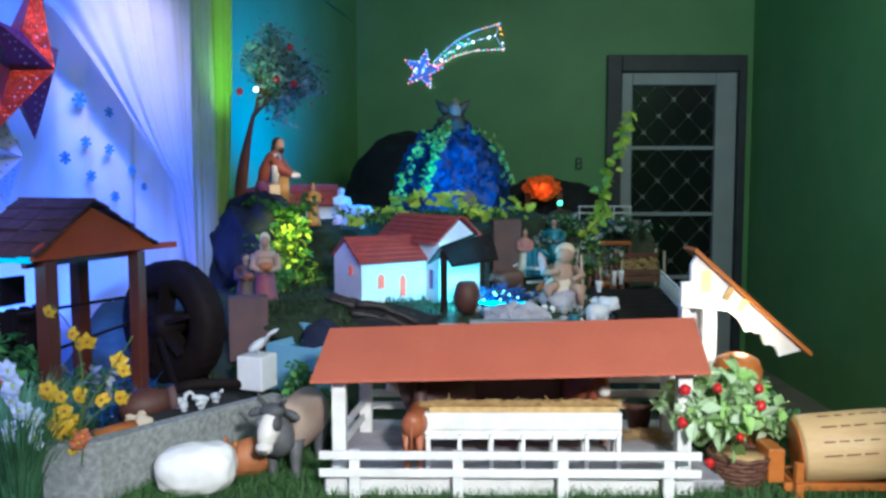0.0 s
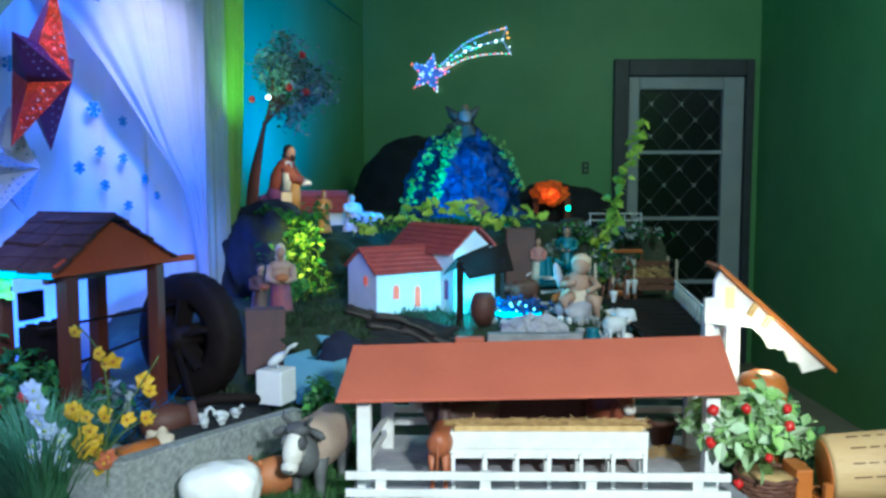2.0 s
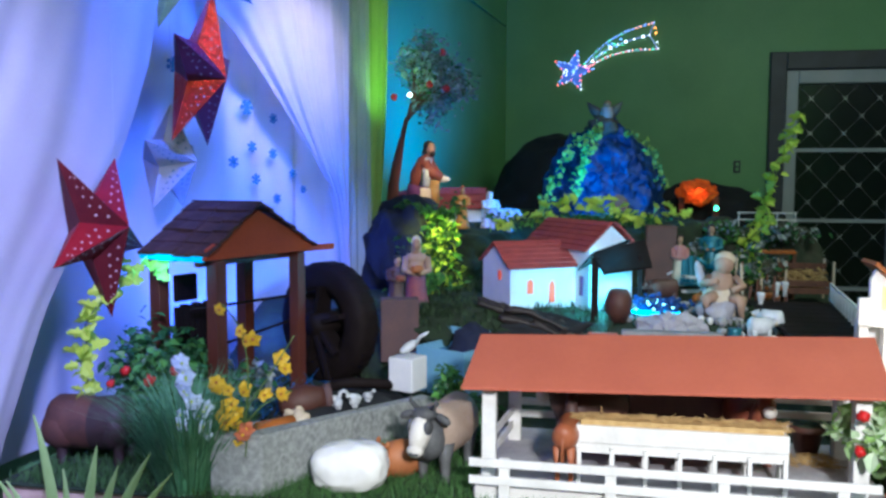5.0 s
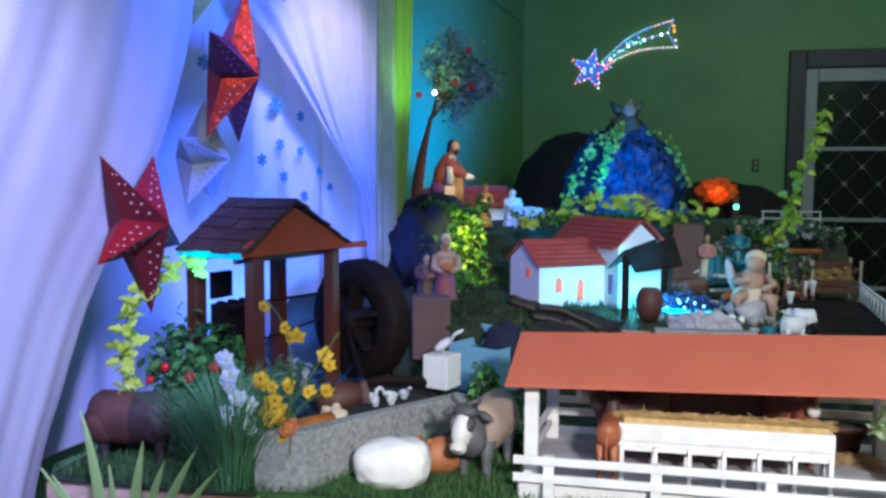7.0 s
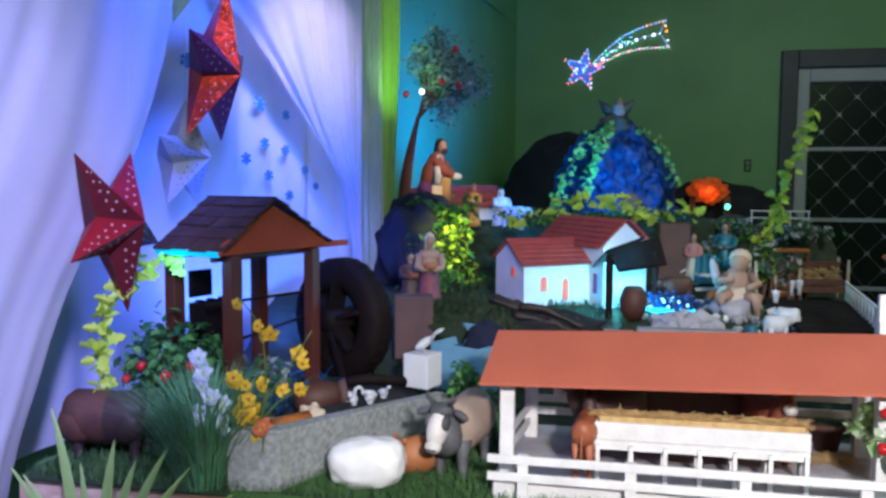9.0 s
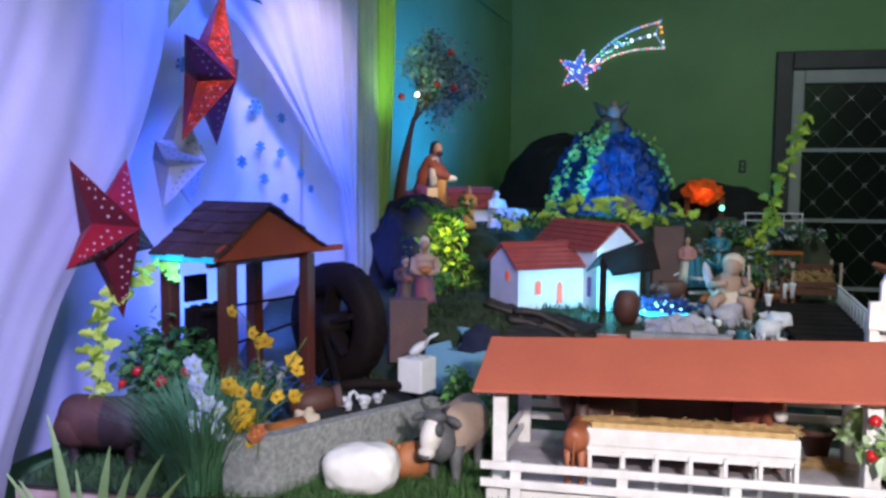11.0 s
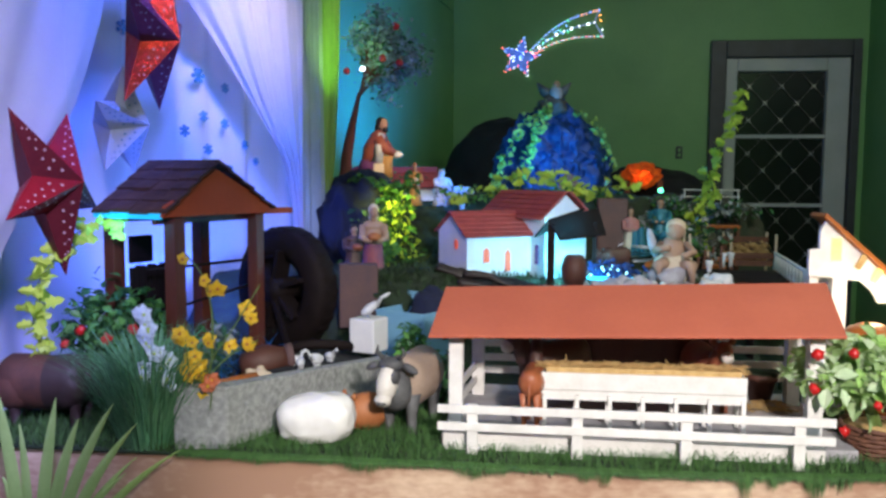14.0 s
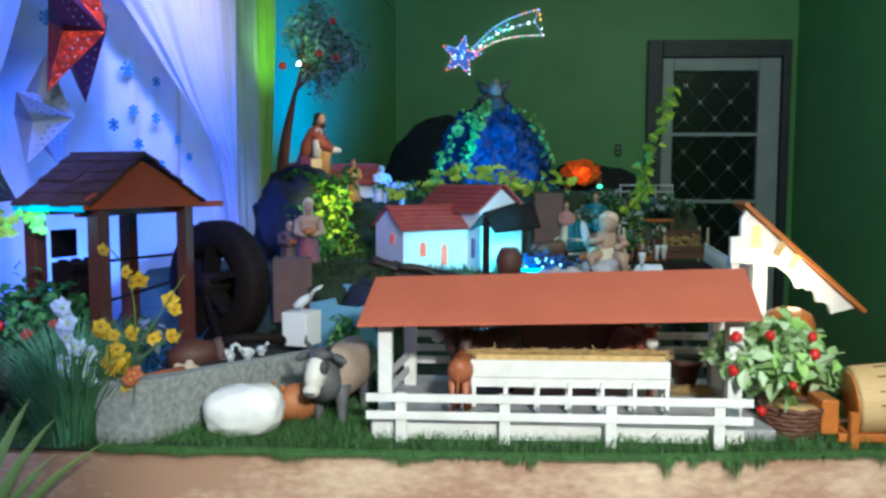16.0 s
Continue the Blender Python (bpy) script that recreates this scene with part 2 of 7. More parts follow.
ROCK_DARK = material("dark_crumpled_paper_rock", (0.014, 0.016, 0.02), 0.9, second=(0.007, 0.008, 0.012), scale=8, fine=60, bump=0.7)
ROCK_BLUE = material("navy_crumpled_paper_rock", (0.008, 0.013, 0.045), 0.9, second=(0.004, 0.006, 0.022), scale=12, fine=70, bump=0.8)
ROCK_MOSS = material("mossy_brown_paper_rock", (0.05, 0.045, 0.03), 0.9, second=(0.02, 0.035, 0.02), scale=18, fine=90, bump=0.8)
LILAC_GREY = material("lilac_grey_plaster", (0.42, 0.41, 0.46), 0.7, second=(0.3, 0.29, 0.33), scale=30, fine=120, bump=0.4)
BULL_BROWN = material("russet_painted_rump", (0.12, 0.045, 0.028), 0.6, second=(0.06, 0.026, 0.02), scale=25)
BULL_DARK = material("near_black_painted_hide", (0.03, 0.018, 0.017), 0.6, second=(0.05, 0.025, 0.022), scale=14)
PEACH = material("peach_plaster", (0.42, 0.27, 0.19), 0.6, second=(0.32, 0.2, 0.15), scale=30)
TINSEL = material("blue_foil_sheet", (0.02, 0.09, 0.34), 0.5, 0.3, second=(0.008, 0.03, 0.14), scale=14, fine=70, bump=0.9)
CYAN_FOIL = material("blue_foil_strip", (0.03, 0.22, 0.5), 0.3, 0.5, second=(0.01, 0.06, 0.25), scale=30, fine=120, bump=0.3, vary=0.5)
PEBBLE = material("mixed_pebble", (0.34, 0.33, 0.34), 0.6, second=(0.2, 0.19, 0.2), scale=30, vary=0.5)
POND = material("glowing_blue_water", (0.02, 0.4, 0.9), 0.1, emit=2.5, bump=0.5, scale=40, second=(0.05, 0.75, 1.0))
HOUSE_WALL = material("white_house_plaster", (0.72, 0.72, 0.76), 0.7, second=(0.62, 0.62, 0.68), scale=14, fine=120, bump=0.1)
# slight emission stands in for light behind the house windows
RED_WINDOW_GLOW = material("glowing_red_orange_window", (0.8, 0.13, 0.05), 0.5, second=(0.65, 0.09, 0.04), scale=30, emit=0.35)
TENT = material("lit_orange_tent_cloth", (0.95, 0.2, 0.015), 0.8, emit=0.22, second=(0.5, 0.06, 0.01), scale=25, translucent=0.3, bump=0.6)
SKIN = material("painted_skin_plaster", (0.42, 0.24, 0.15), 0.5, scale=40)
HIDE_ORANGE = material("orange_brown_painted_hide", (0.42, 0.15, 0.05), 0.6, second=(0.3, 0.1, 0.035), scale=20)
CREAM = material("cream_plaster", (0.62, 0.52, 0.38), 0.6, second=(0.5, 0.4, 0.3), scale=25, fine=150)
ROBE_BROWN = material("russet_painted_robe", (0.3, 0.08, 0.05), 0.6, second=(0.2, 0.05, 0.04), scale=30)
ROBE_VIOLET = material("violet_painted_robe", (0.22, 0.07, 0.25), 0.6, scale=30)
ROBE_GOLD = material("golden_painted_robe", (0.5, 0.26, 0.08), 0.55, scale=30)
ROBE_PINK = material("dusty_pink_robe", (0.45, 0.2, 0.17), 0.6, second=(0.3, 0.12, 0.12), scale=30)
ROBE_WINE = material("wine_red_painted_robe", (0.3, 0.07, 0.09), 0.6, second=(0.16, 0.05, 0.1), scale=30)
ROBE_WHITE = material("white_painted_robe", (0.7, 0.72, 0.76), 0.6, scale=30)
HAIR = material("dark_painted_hair", (0.02, 0.014, 0.012), 0.5, scale=40)
COW_WHITE = material("white_painted_hide", (0.68, 0.64, 0.58), 0.6, second=(0.5, 0.46, 0.4), scale=20)
COW_GREY = material("grey_black_painted_hide", (0.05, 0.05, 0.055), 0.6, second=(0.12, 0.12, 0.12), scale=20)
COW_TAN = material("tan_painted_hide", (0.4, 0.3, 0.23), 0.65, second=(0.3, 0.21, 0.16), scale=15)
HIDE_BROWN = material("brown_painted_hide", (0.3, 0.085, 0.035), 0.5, second=(0.2, 0.05, 0.025), scale=20)
HIDE_CHESTNUT = material("chestnut_painted_hide", (0.42, 0.13, 0.05), 0.5, second=(0.3, 0.085, 0.035), scale=20)
HIDE_DARK = material("dark_brown_painted_hide", (0.06, 0.028, 0.024), 0.55, second=(0.1, 0.04, 0.03), scale=14)
POOL_BLUE = material("pale_blue_plastic", (0.2, 0.42, 0.6), 0.35, second=(0.14, 0.33, 0.52), scale=10, bump=0.05)
CARDBOARD = material("brown_cardboard", (0.13, 0.07, 0.065), 0.8, second=(0.08, 0.05, 0.06), scale=15)
YELLOW_GLOW = material("lit_yellow_surface", (1.0, 0.75, 0.2), 0.5, emit=1.6, bump=0)
BULB_BLUE = material("blue_led", (0.15, 0.35, 1.0), 0.3, emit=6, bump=0)
BULB_WHITE = material("white_led", (0.8, 0.9, 1.0), 0.3, emit=6, bump=0)
BULB_RED = material("red_led", (1.0, 0.12, 0.08), 0.3, emit=8, bump=0)
BULB_GREEN = material("green_led", (0.1, 1.0, 0.5), 0.3, emit=6, bump=0)
BULB_ORANGE = material("orange_led", (1.0, 0.32, 0.05), 0.3, emit=8, bump=0)
STAR_PLATE = material("lit_blue_plastic", (0.08, 0.2, 0.75), 0.3, bump=0, emit=0.6)
TUBE = material("clear_led_tube", (0.3, 0.45, 0.9), 0.2, bump=0, emit=0.7)


# ---- mesh helpers ----
def box(bm, lo, hi, m=None):
    lo, hi = Vector(lo), Vector(hi)
    v = [bm.verts.new((x, y, z)) for x in (lo.x, hi.x) for y in (lo.y, hi.y) for z in (lo.z, hi.z)]
    for f in ((0, 1, 3, 2), (4, 6, 7, 5), (0, 4, 5, 1), (2, 3, 7, 6), (0, 2, 6, 4), (1, 5, 7, 3)):
        bm.faces.new([v[i] for i in f])
    if m is not None:
        bmesh.ops.transform(bm, matrix=m, verts=v)
    return v


def beam(bm, a, b, w, h=None, up=(0, 0, 1)):
    """A square bar from a to b."""
    a, b, h = Vector(a), Vector(b), h or w
    d = (b - a).normalized()
    s = d.cross(Vector(up))
    s = s.normalized() if s.length > 1e-4 else Vector((1, 0, 0))
    u = s.cross(d)
    v = [bm.verts.new(p + s * i * w / 2 + u * j * h / 2) for p in (a, b) for i, j in ((-1, -1), (1, -1), (1, 1), (-1, 1))]
    for f in ((3, 2, 1, 0), (4, 5, 6, 7), (0, 1, 5, 4), (1, 2, 6, 5), (2, 3, 7, 6), (3, 0, 4, 7)):
        bm.faces.new([v[i] for i in f])
    return v


def prism(bm, outline, direction):
    """A flat outline pushed along a direction."""
    direction = Vector(direction)
    a = [bm.verts.new(p) for p in outline]
    b = [bm.verts.new(Vector(p) + direction) for p in outline]
    bm.faces.new(a)
    bm.faces.new(b[::-1])
    for i in range(len(a)):
        j = (i + 1) % len(a)
        bm.faces.new((a[j], a[i], b[i], b[j]))
    bmesh.ops.recalc_face_normals(bm, faces=bm.faces)


def tube(bm, points, radii, seg=8, caps=True, index=0):
    """A round tube through points with a radius at each."""
    points = [Vector(p) for p in points]
    if not hasattr(radii, "__len__"):
        radii = [radii] * len(points)
    rings = []
    for i, p in enumerate(points):
        d = (points[min(i + 1, len(points) - 1)] - points[max(i - 1, 0)]).normalized()
        s = d.cross(Vector((0.13, 0.31, 0.94)))
        s = s.normalized() if s.length > 1e-3 else Vector((1, 0, 0))
        u = s.cross(d)
        rings.append([bm.verts.new(p + (s * math.cos(k * math.tau / seg) + u * math.sin(k * math.tau / seg)) * radii[i]) for k in range(seg)])
    made = []
    for r, q in zip(rings, rings[1:]):
        for k in range(seg):
            made.append(bm.faces.new((r[k], r[(k + 1) % seg], q[(k + 1) % seg], q[k])))
    if caps:
        made += [bm.faces.new(rings[0][::-1]), bm.faces.new(rings[-1])]
    for f in made:
        f.smooth, f.material_index = True, index
    return made


def ball(bm, centre, size, index=0, turn=(0, 0, 0), level=2, rough=0.0, freq=20.0):
    """An ellipsoid with half-sizes, uneven when rough."""
    size = size if hasattr(size, "__len__") else (size, size, size)
    made = bmesh.ops.create_icosphere(bm, subdivisions=level, radius=1)["verts"]
    m = pose(*centre, *turn) @ Matrix.Diagonal((*size, 1))
    for v in made:
        if rough:
            v.co *= 1 + rough * noise.noise(v.co * freq / 10 + Vector(centre) * 17)
        v.co = m @ v.co
    for v in made:
        for f in v.link_faces:
            f.smooth, f.material_index = True, index
    return made


def finish(name, bm, materials, parent=None, base=None, bevel=0.0):
    """Links a bmesh, built in world space, as one object; its origin is its parent's, or base."""
    me = bpy.data.meshes.new(name)
    origin = Vector(parent["base"]) if parent is not None else Vector(base or (0, 0, 0))
    bmesh.ops.translate(bm, verts=bm.verts, vec=-origin)
    bmesh.ops.recalc_face_normals(bm, faces=bm.faces)
    bm.to_mesh(me)
    bm.free()
    for m in materials if isinstance(materials, (list, tuple)) else [materials]:
        me.materials.append(m)
    ob = new(name, me)
    if parent is None:
        ob.location = origin
    else:
        ob.parent = parent
        ob["base"] = tuple(origin)
    if bevel:
        mod = ob.modifiers.new("bevel", "BEVEL")
        mod.width, mod.segments, mod.limit_method = bevel, 2, "ANGLE"
    return ob


def part(name, bm, mat, parent, label="", bevel=0.0):
    ob = finish(name, bm, mat, parent, bevel=bevel)
    return tagged(ob, label) if label else ob


def thing(name, base, label, category, group="", kind=""):
    ob = new(name)
    ob.empty_display_size = 0.05
    ob.location = base
    ob["base"] = tuple(base)
    return tagged(ob, label, category, group, kind)


def single(name, bm, mats, base, label, category, group="", kind="", bevel=0.0):
    return tagged(finish(name, bm, mats, None, base, bevel), label, category, group, kind)


def boxes(*pairs):
    bm = bmesh.new()
    for lo, hi in pairs:
        box(bm, lo, hi)
    return bm


def sheet(rows, thick=0.0):
    """A surface through rows of points."""
    bm = bmesh.new()
    grid = [[bm.verts.new(p) for p in row] for row in rows]
    for a, b in zip(grid, grid[1:]):
        for i in range(len(a) - 1):
            f = bm.faces.new((a[i], a[i + 1], b[i + 1], b[i]))
            f.smooth = True
    return bm


def lerp_path(points, n):
    """n points evenly along a smooth curve through points."""
    pts = [Vector(p) for p in points]
    out = []
    for i in range(n):
        s = i / (n - 1) * (len(pts) - 1)
        k = min(int(s), len(pts) - 2)
        u = s - k
        p0, p1, p2, p3 = pts[max(k - 1, 0)], pts[k], pts[k + 1], pts[min(k + 2, len(pts) - 1)]
        out.append(0.5 * (2 * p1 + (p2 - p0) * u + (2 * p0 - 5 * p1 + 4 * p2 - p3) * u * u + (3 * p1 - p0 - 3 * p2 + p3) * u ** 3))
    return out


def smooth(a, b, x):
    u = min(max((x - a) / (b - a), 0), 1)
    return u * u * (3 - 2 * u)


TOP = 0.765


def right_edge(y):
    return 0.95 - 0.23 * smooth(1.42, 1.6, y) + 0.2 * smooth(2.7, 3.1, y)


def front_edge(x):
    return 1.268 + 0.05 * smooth(0.1, 0.8, x)


def terrain(x, y):
    """Height of the display's ground."""
    z = TOP + 0.03 * smooth(1.7, 2.0, y) + 0.135 * smooth(1.98, 2.3, y) + 0.06 * smooth(2.9, 3.4, y) + 0.17 * smooth(3.3, 4.0, y)
    low = TOP + 0.1 * smooth(2.0, 2.6, y) + 0.05 * smooth(3.2, 4.2, y)
    s = smooth(0.42, 0.62, x)
    z = z * (1 - s) + low * s
    s = smooth(-0.62, -0.72, x) * (1 - smooth(2.15, 2.5, y))
    z = z * (1 - s) + min(z, TOP + 0.03) * s
    if y > 1.75:
        z += 0.012 * noise.noise(Vector((x * 9, y * 9, 0)))
    return z

# ---- structure ----
LW0, LW1 = (-0.652, 5.9), (-1.62, -0.6)  # line of the slanting left wall


def structure(name, bm, mat, label, category, **kw):
    return single(name, bm, mat, (0, 0, 0), label, category, kind="structure", **kw)


structure("floor", boxes(((-2.6, -3.0, -0.1), (2.4, 6.2, 0))), FLOOR_TILE, "plain tiled room floor under the display", "floor")
structure("ceiling", boxes(((-2.6, -3.0, 3.0), (2.4, 6.2, 3.1))), WHITE_WALL, "plain off-white ceiling of the room", "ceiling")
structure("wall_back", boxes(((-2.6, 5.9, 0), (1.14, 6.05, 3.0)), ((2.137, 5.9, 0), (2.4, 6.05, 3.0)), ((1.14, 5.9, 2.195), (2.137, 6.05, 3.0))),
          GREEN_WALL, "dark green painted wall with a door", "wall")
structure("wall_right", boxes(((2.184, -3.0, 0), (2.4, 5.9, 3.0))), GREEN_WALL, "plain dark green painted side wall", "wall")
bm = bmesh.new()
prism(bm, [(LW0[0], LW0[1], 0), (LW1[0], LW1[1], 0), (LW1[0] - 0.2, LW1[1], 0), (LW0[0] - 0.2, LW0[1], 0)], (0, 0, 3.0))
structure("wall_left", bm, GREEN_WALL, "green wall lit teal behind the curtains", "wall")
structure("wall_front", boxes(((-2.6, -3.1, 0), (2.4, -3.0, 3.0)), ((-2.6, -3.0, 0), (-2.5, -0.6, 3.0)), ((-2.6, -0.7, 0), (-1.6, -0.6, 3.0))),
          WHITE_WALL, "plain wall behind the visitors", "wall")
# cornice in the back corner
bm = bmesh.new()
prism(bm, [(-0.652, 5.9, 2.42), (-0.652, 5.84, 2.42), (-0.95, 3.6, 2.42), (-1.0, 3.6, 2.42)], (0, 0, 0.12))
structure("trim", bm, GREEN_WALL, "painted ledge high in the corner", "trim")

# ---- door ----
door = thing("door_1", (1.64, 5.9, 0), "closed light grey metal door with dark panes and star lattice grille", "door", kind="structure")
part("door_frame", boxes(((1.14, 5.86, 0), (1.245, 5.97, 2.195)), ((2.08, 5.86, 0), (2.137, 5.97, 2.195)), ((1.245, 5.86, 2.08), (2.08, 5.97, 2.195))),
     DOOR_DARK, door, "dark grey painted door surround", bevel=0.006)
part("leaf_frame", boxes(((1.25, 5.89, 0.02), (1.328, 5.94, 2.075)), ((1.925, 5.89, 0.02), (2.075, 5.94, 2.075)), ((1.328, 5.89, 1.985), (1.925, 5.94, 2.075)),
                         ((1.328, 5.89, 0.02), (1.925, 5.94, 0.3))), DOOR_METAL, door, "light grey metal leaf frame", bevel=0.008)
for z in (1.54, 1.063, 0.6):
    part("crossbar", boxes(((1.328, 5.9, z - 0.012), (1.925, 5.93, z + 0.012))), DOOR_METAL, door)
for lo, hi in ((0.3, 0.588), (0.612, 1.051), (1.075, 1.528), (1.552, 1.985)):
    part("pane", boxes(((1.328, 5.935, lo), (1.925, 5.945, hi))), DARK_PANE, door, "dark glass pane")
# diagonal rods and the small crosses where they meet
STEP_X, STEP_Z, GX, GZ = 0.214, 0.233, 1.417, 1.886
bm = bmesh.new()
for k in range(-12, 16):
    for s in (1, -1):
        pts = [(GX + k * STEP_X + s * u * STEP_X, GZ + u * STEP_Z) for u in np.linspace(-7, 1, 321)]
        pts = [p for p in pts if 1.328 < p[0] < 1.925 and 0.3 < p[1] < 1.985]
        if len(pts) > 1:
            beam(bm, (pts[0][0], 5.926, pts[0][1]), (pts[-1][0], 5.926, pts[-1][1]), 0.004)
part("lattice", bm, GRILLE_DARK, door, "thin dark diagonal grille rods")
cross = None
for r in range(0, 12):
    for c in range(0, 4):
        x, z = GX + c * STEP_X + (STEP_X / 2 if r % 2 else 0), GZ - r * STEP_Z / 2
        if x > 1.91 or z < 0.5:
            continue
        if cross is None:
            bm = bmesh.new()
            for a in (45, 135):
                d = Vector((math.cos(radians(a)), 0, math.sin(radians(a)))) * 0.022
                beam(bm, Vector((x, 5.918, z)) - d, Vector((x, 5.918, z)) + d, 0.006, 0.006)
            cross, x0, z0 = part("lattice_star", bm, GRILLE, door), x, z
        else:
            o = cross.copy()
            scene.collection.objects.link(o)
            o.location = (x - x0, 0, z - z0)
sw = thing("light_switch", (0.948, 5.9, 1.428), "small dark switch plate on the green wall", "switch")
part("plate", boxes(((0.925, 5.892, 1.385), (0.971, 5.9, 1.47))), DOOR_DARK, sw, bevel=0.003)
for z in (1.41, 1.445):
    part("rocker", boxes(((0.938, 5.886, z - 0.012), (0.958, 5.893, z + 0.012))), GREEN_WALL, sw)

# ---- table and ground ----
table = thing("table", (0, 1.3, 0), "long display table boxed in with pale kraft board", "table")
xs = [-1.06 + i * (1.06 + 0.95) / 16 for i in range(17)]
bm = bmesh.new()
prism(bm, [(x, front_edge(x) + 0.008, 0) for x in xs] + [(x, front_edge(x) + 0.03, 0) for x in xs[::-1]], (0, 0, TOP - 0.004))
part("front_panel", bm, BOARD, table, "pale brown board with dark damp stains")
ys = [1.34 + i * 0.1 for i in range(40)]
bm = bmesh.new()
prism(bm, [(right_edge(y) - 0.02, y, 0) for y in ys] + [(right_edge(y) - 0.004, y, 0) for y in ys[::-1]], (0, 0, TOP - 0.012))
part("side_panel", bm, BOARD, table)
part("side_panel", boxes(((-1.06, 1.3, 0), (-1.04, 2.5, TOP - 0.012))), BOARD, table)
rows = []
for j in range(90):
    y0 = j / 89
    row = []
    for i in range(64):
        x = -1.06 + i / 63 * 2.01
        y = front_edge(x) + y0 ** 1.15 * (5.3 - front_edge(x))
        x = min(-1.06 + i / 63 * (1.06 + right_edge(y)), right_edge(y))
        x = max(x, -1.62 + (y + 0.6) / 6.5 * 0.968 + 0.03)
        row.append((x, y, terrain(x, y)))
    rows.append(row)
bm = sheet(rows)
geom = bmesh.ops.extrude_face_region(bm, geom=bm.faces[:])
bmesh.ops.translate(bm, verts=[g for g in geom["geom"] if isinstance(g, bmesh.types.BMVert)], vec=(0, 0, -0.005))
structure("ground", bm, SOIL, "dark green turf ground that rises towards the back", "ground")


# ---- curtains ----
def drape(name, left, right, folds, depth, mat, label, n=90, m=40, phase=0.0, thick=True):
    """Cloth ruled between two upright edge curves, with folds that run down it."""
    a, b = lerp_path(left, m), lerp_path(right, m)
    rows = []
    for j in range(m):
        d = b[j] - a[j]
        side = Vector((d.y, -d.x, 0))
        side = side.normalized() if side.length > 1e-4 else Vector((0, 1, 0))
        row = []
        for i in range(n):
            u = i / (n - 1)
            w = u + 0.05 * math.sin(5 * u + phase) + 0.02 * math.sin(j * 0.15 + 9 * u)
            f = math.sin(w * folds * math.tau + phase) * 0.7 + 0.5 * math.sin(w * folds * 0.43 * math.tau + 2 * phase) + 0.25 * math.sin(w * folds * 2.3 * math.tau + j * 0.04)
            row.append(a[j] + d * u + side * f * depth * (0.75 + 0.25 * math.sin(j * 0.2 + phase)))
        rows.append(row)
    return single(name, sheet(rows), mat, tuple(a[-1]), label, "curtain")


# back sheet with the snowflakes
SHEET_LINE = [(-1.30, 0.6), (-1.27, 1.2), (-1.25, 1.7), (-1.2, 2.1), (-1.13, 2.45), (-1.02, 2.68), (-0.9, 2.8)]


def sheet_at(y):
    for (x0, y0), (x1, y1) in zip(SHEET_LINE, SHEET_LINE[1:]):
        if y0 <= y <= y1:
            return x0 + (x1 - x0) * (y - y0) / (y1 - y0)
    return SHEET_LINE[-1][0]


line = lerp_path([(x, y, 0) for x, y in SHEET_LINE], 120)
rows = []
for j in range(24):
    z = 2.75 - j / 23 * (2.75 - 0.70)
    rows.append([p + Vector((0.008 * math.sin(i * 0.55) + 0.01 * math.sin(i * 0.21 + 1) + 0.004 * math.sin(i * 0.9 + j * 0.2), 0, z)) for i, p in enumerate(line)])
single("backdrop_sheet", sheet(rows), SHEET, (-1.2, 2.0, 0.7), "white cloth backdrop lit blue, hung behind the hut", "curtain")
drape("curtain", [(-0.93, 0.75, 2.6), (-1.0, 0.7, 1.7), (-1.08, 0.62, 1.1), (-1.12, 0.6, 0.3)],
      [(-0.98, 1.95, 2.6), (-1.013, 1.78, 1.729), (-1.023, 1.72, 1.527), (-1.037, 1.63, 1.345), (-1.062, 1.54, 1.201), (-1.072, 1.44, 1.07), (-1.08, 1.36, 0.906), (-1.095, 1.3, 0.737), (-1.12, 1.2, 0.3)], 6, 0.0065, TULLE,
      "sheer white tulle curtain swept aside in long folds")
drape("curtain", [(-1.17, 1.95, 2.7), (-1.12, 2.16, 1.93), (-1.069, 2.3, 1.762), (-1.031, 2.4, 1.659), (-0.987, 2.5, 1.537), (-0.929, 2.58, 1.396), (-0.886, 2.64, 1.274), (-0.86, 2.67, 1.08), (-0.855, 2.68, 0.9)],
      [(-0.815, 2.62, 2.7), (-0.815, 2.62, 1.85), (-0.82, 2.63, 1.4), (-0.825, 2.65, 1.2), (-0.83, 2.68, 0.9)], 5, 0.013, TULLE,
      "sheer white tulle swag gathered to one side, brightly lit", phase=1.3)
drape("curtain", [(-0.875, 2.78, 2.7), (-0.875, 2.78, 0.85)], [(-0.815, 2.86, 2.7), (-0.805, 2.86, 0.85)], 3, 0.012, GREY_DRAPE,
      "narrow grey-green cloth drape", n=40, phase=0.6)
drape("curtain", [(-0.89, 2.98, 2.7), (-0.88, 2.98, 1.1)], [(-0.79, 3.06, 2.7), (-0.795, 3.06, 1.7), (-0.83, 3.06, 1.1)], 2.5, 0.012, LIME_DRAPE,
      "narrow lime green lit cloth drape", n=40, phase=2.0)

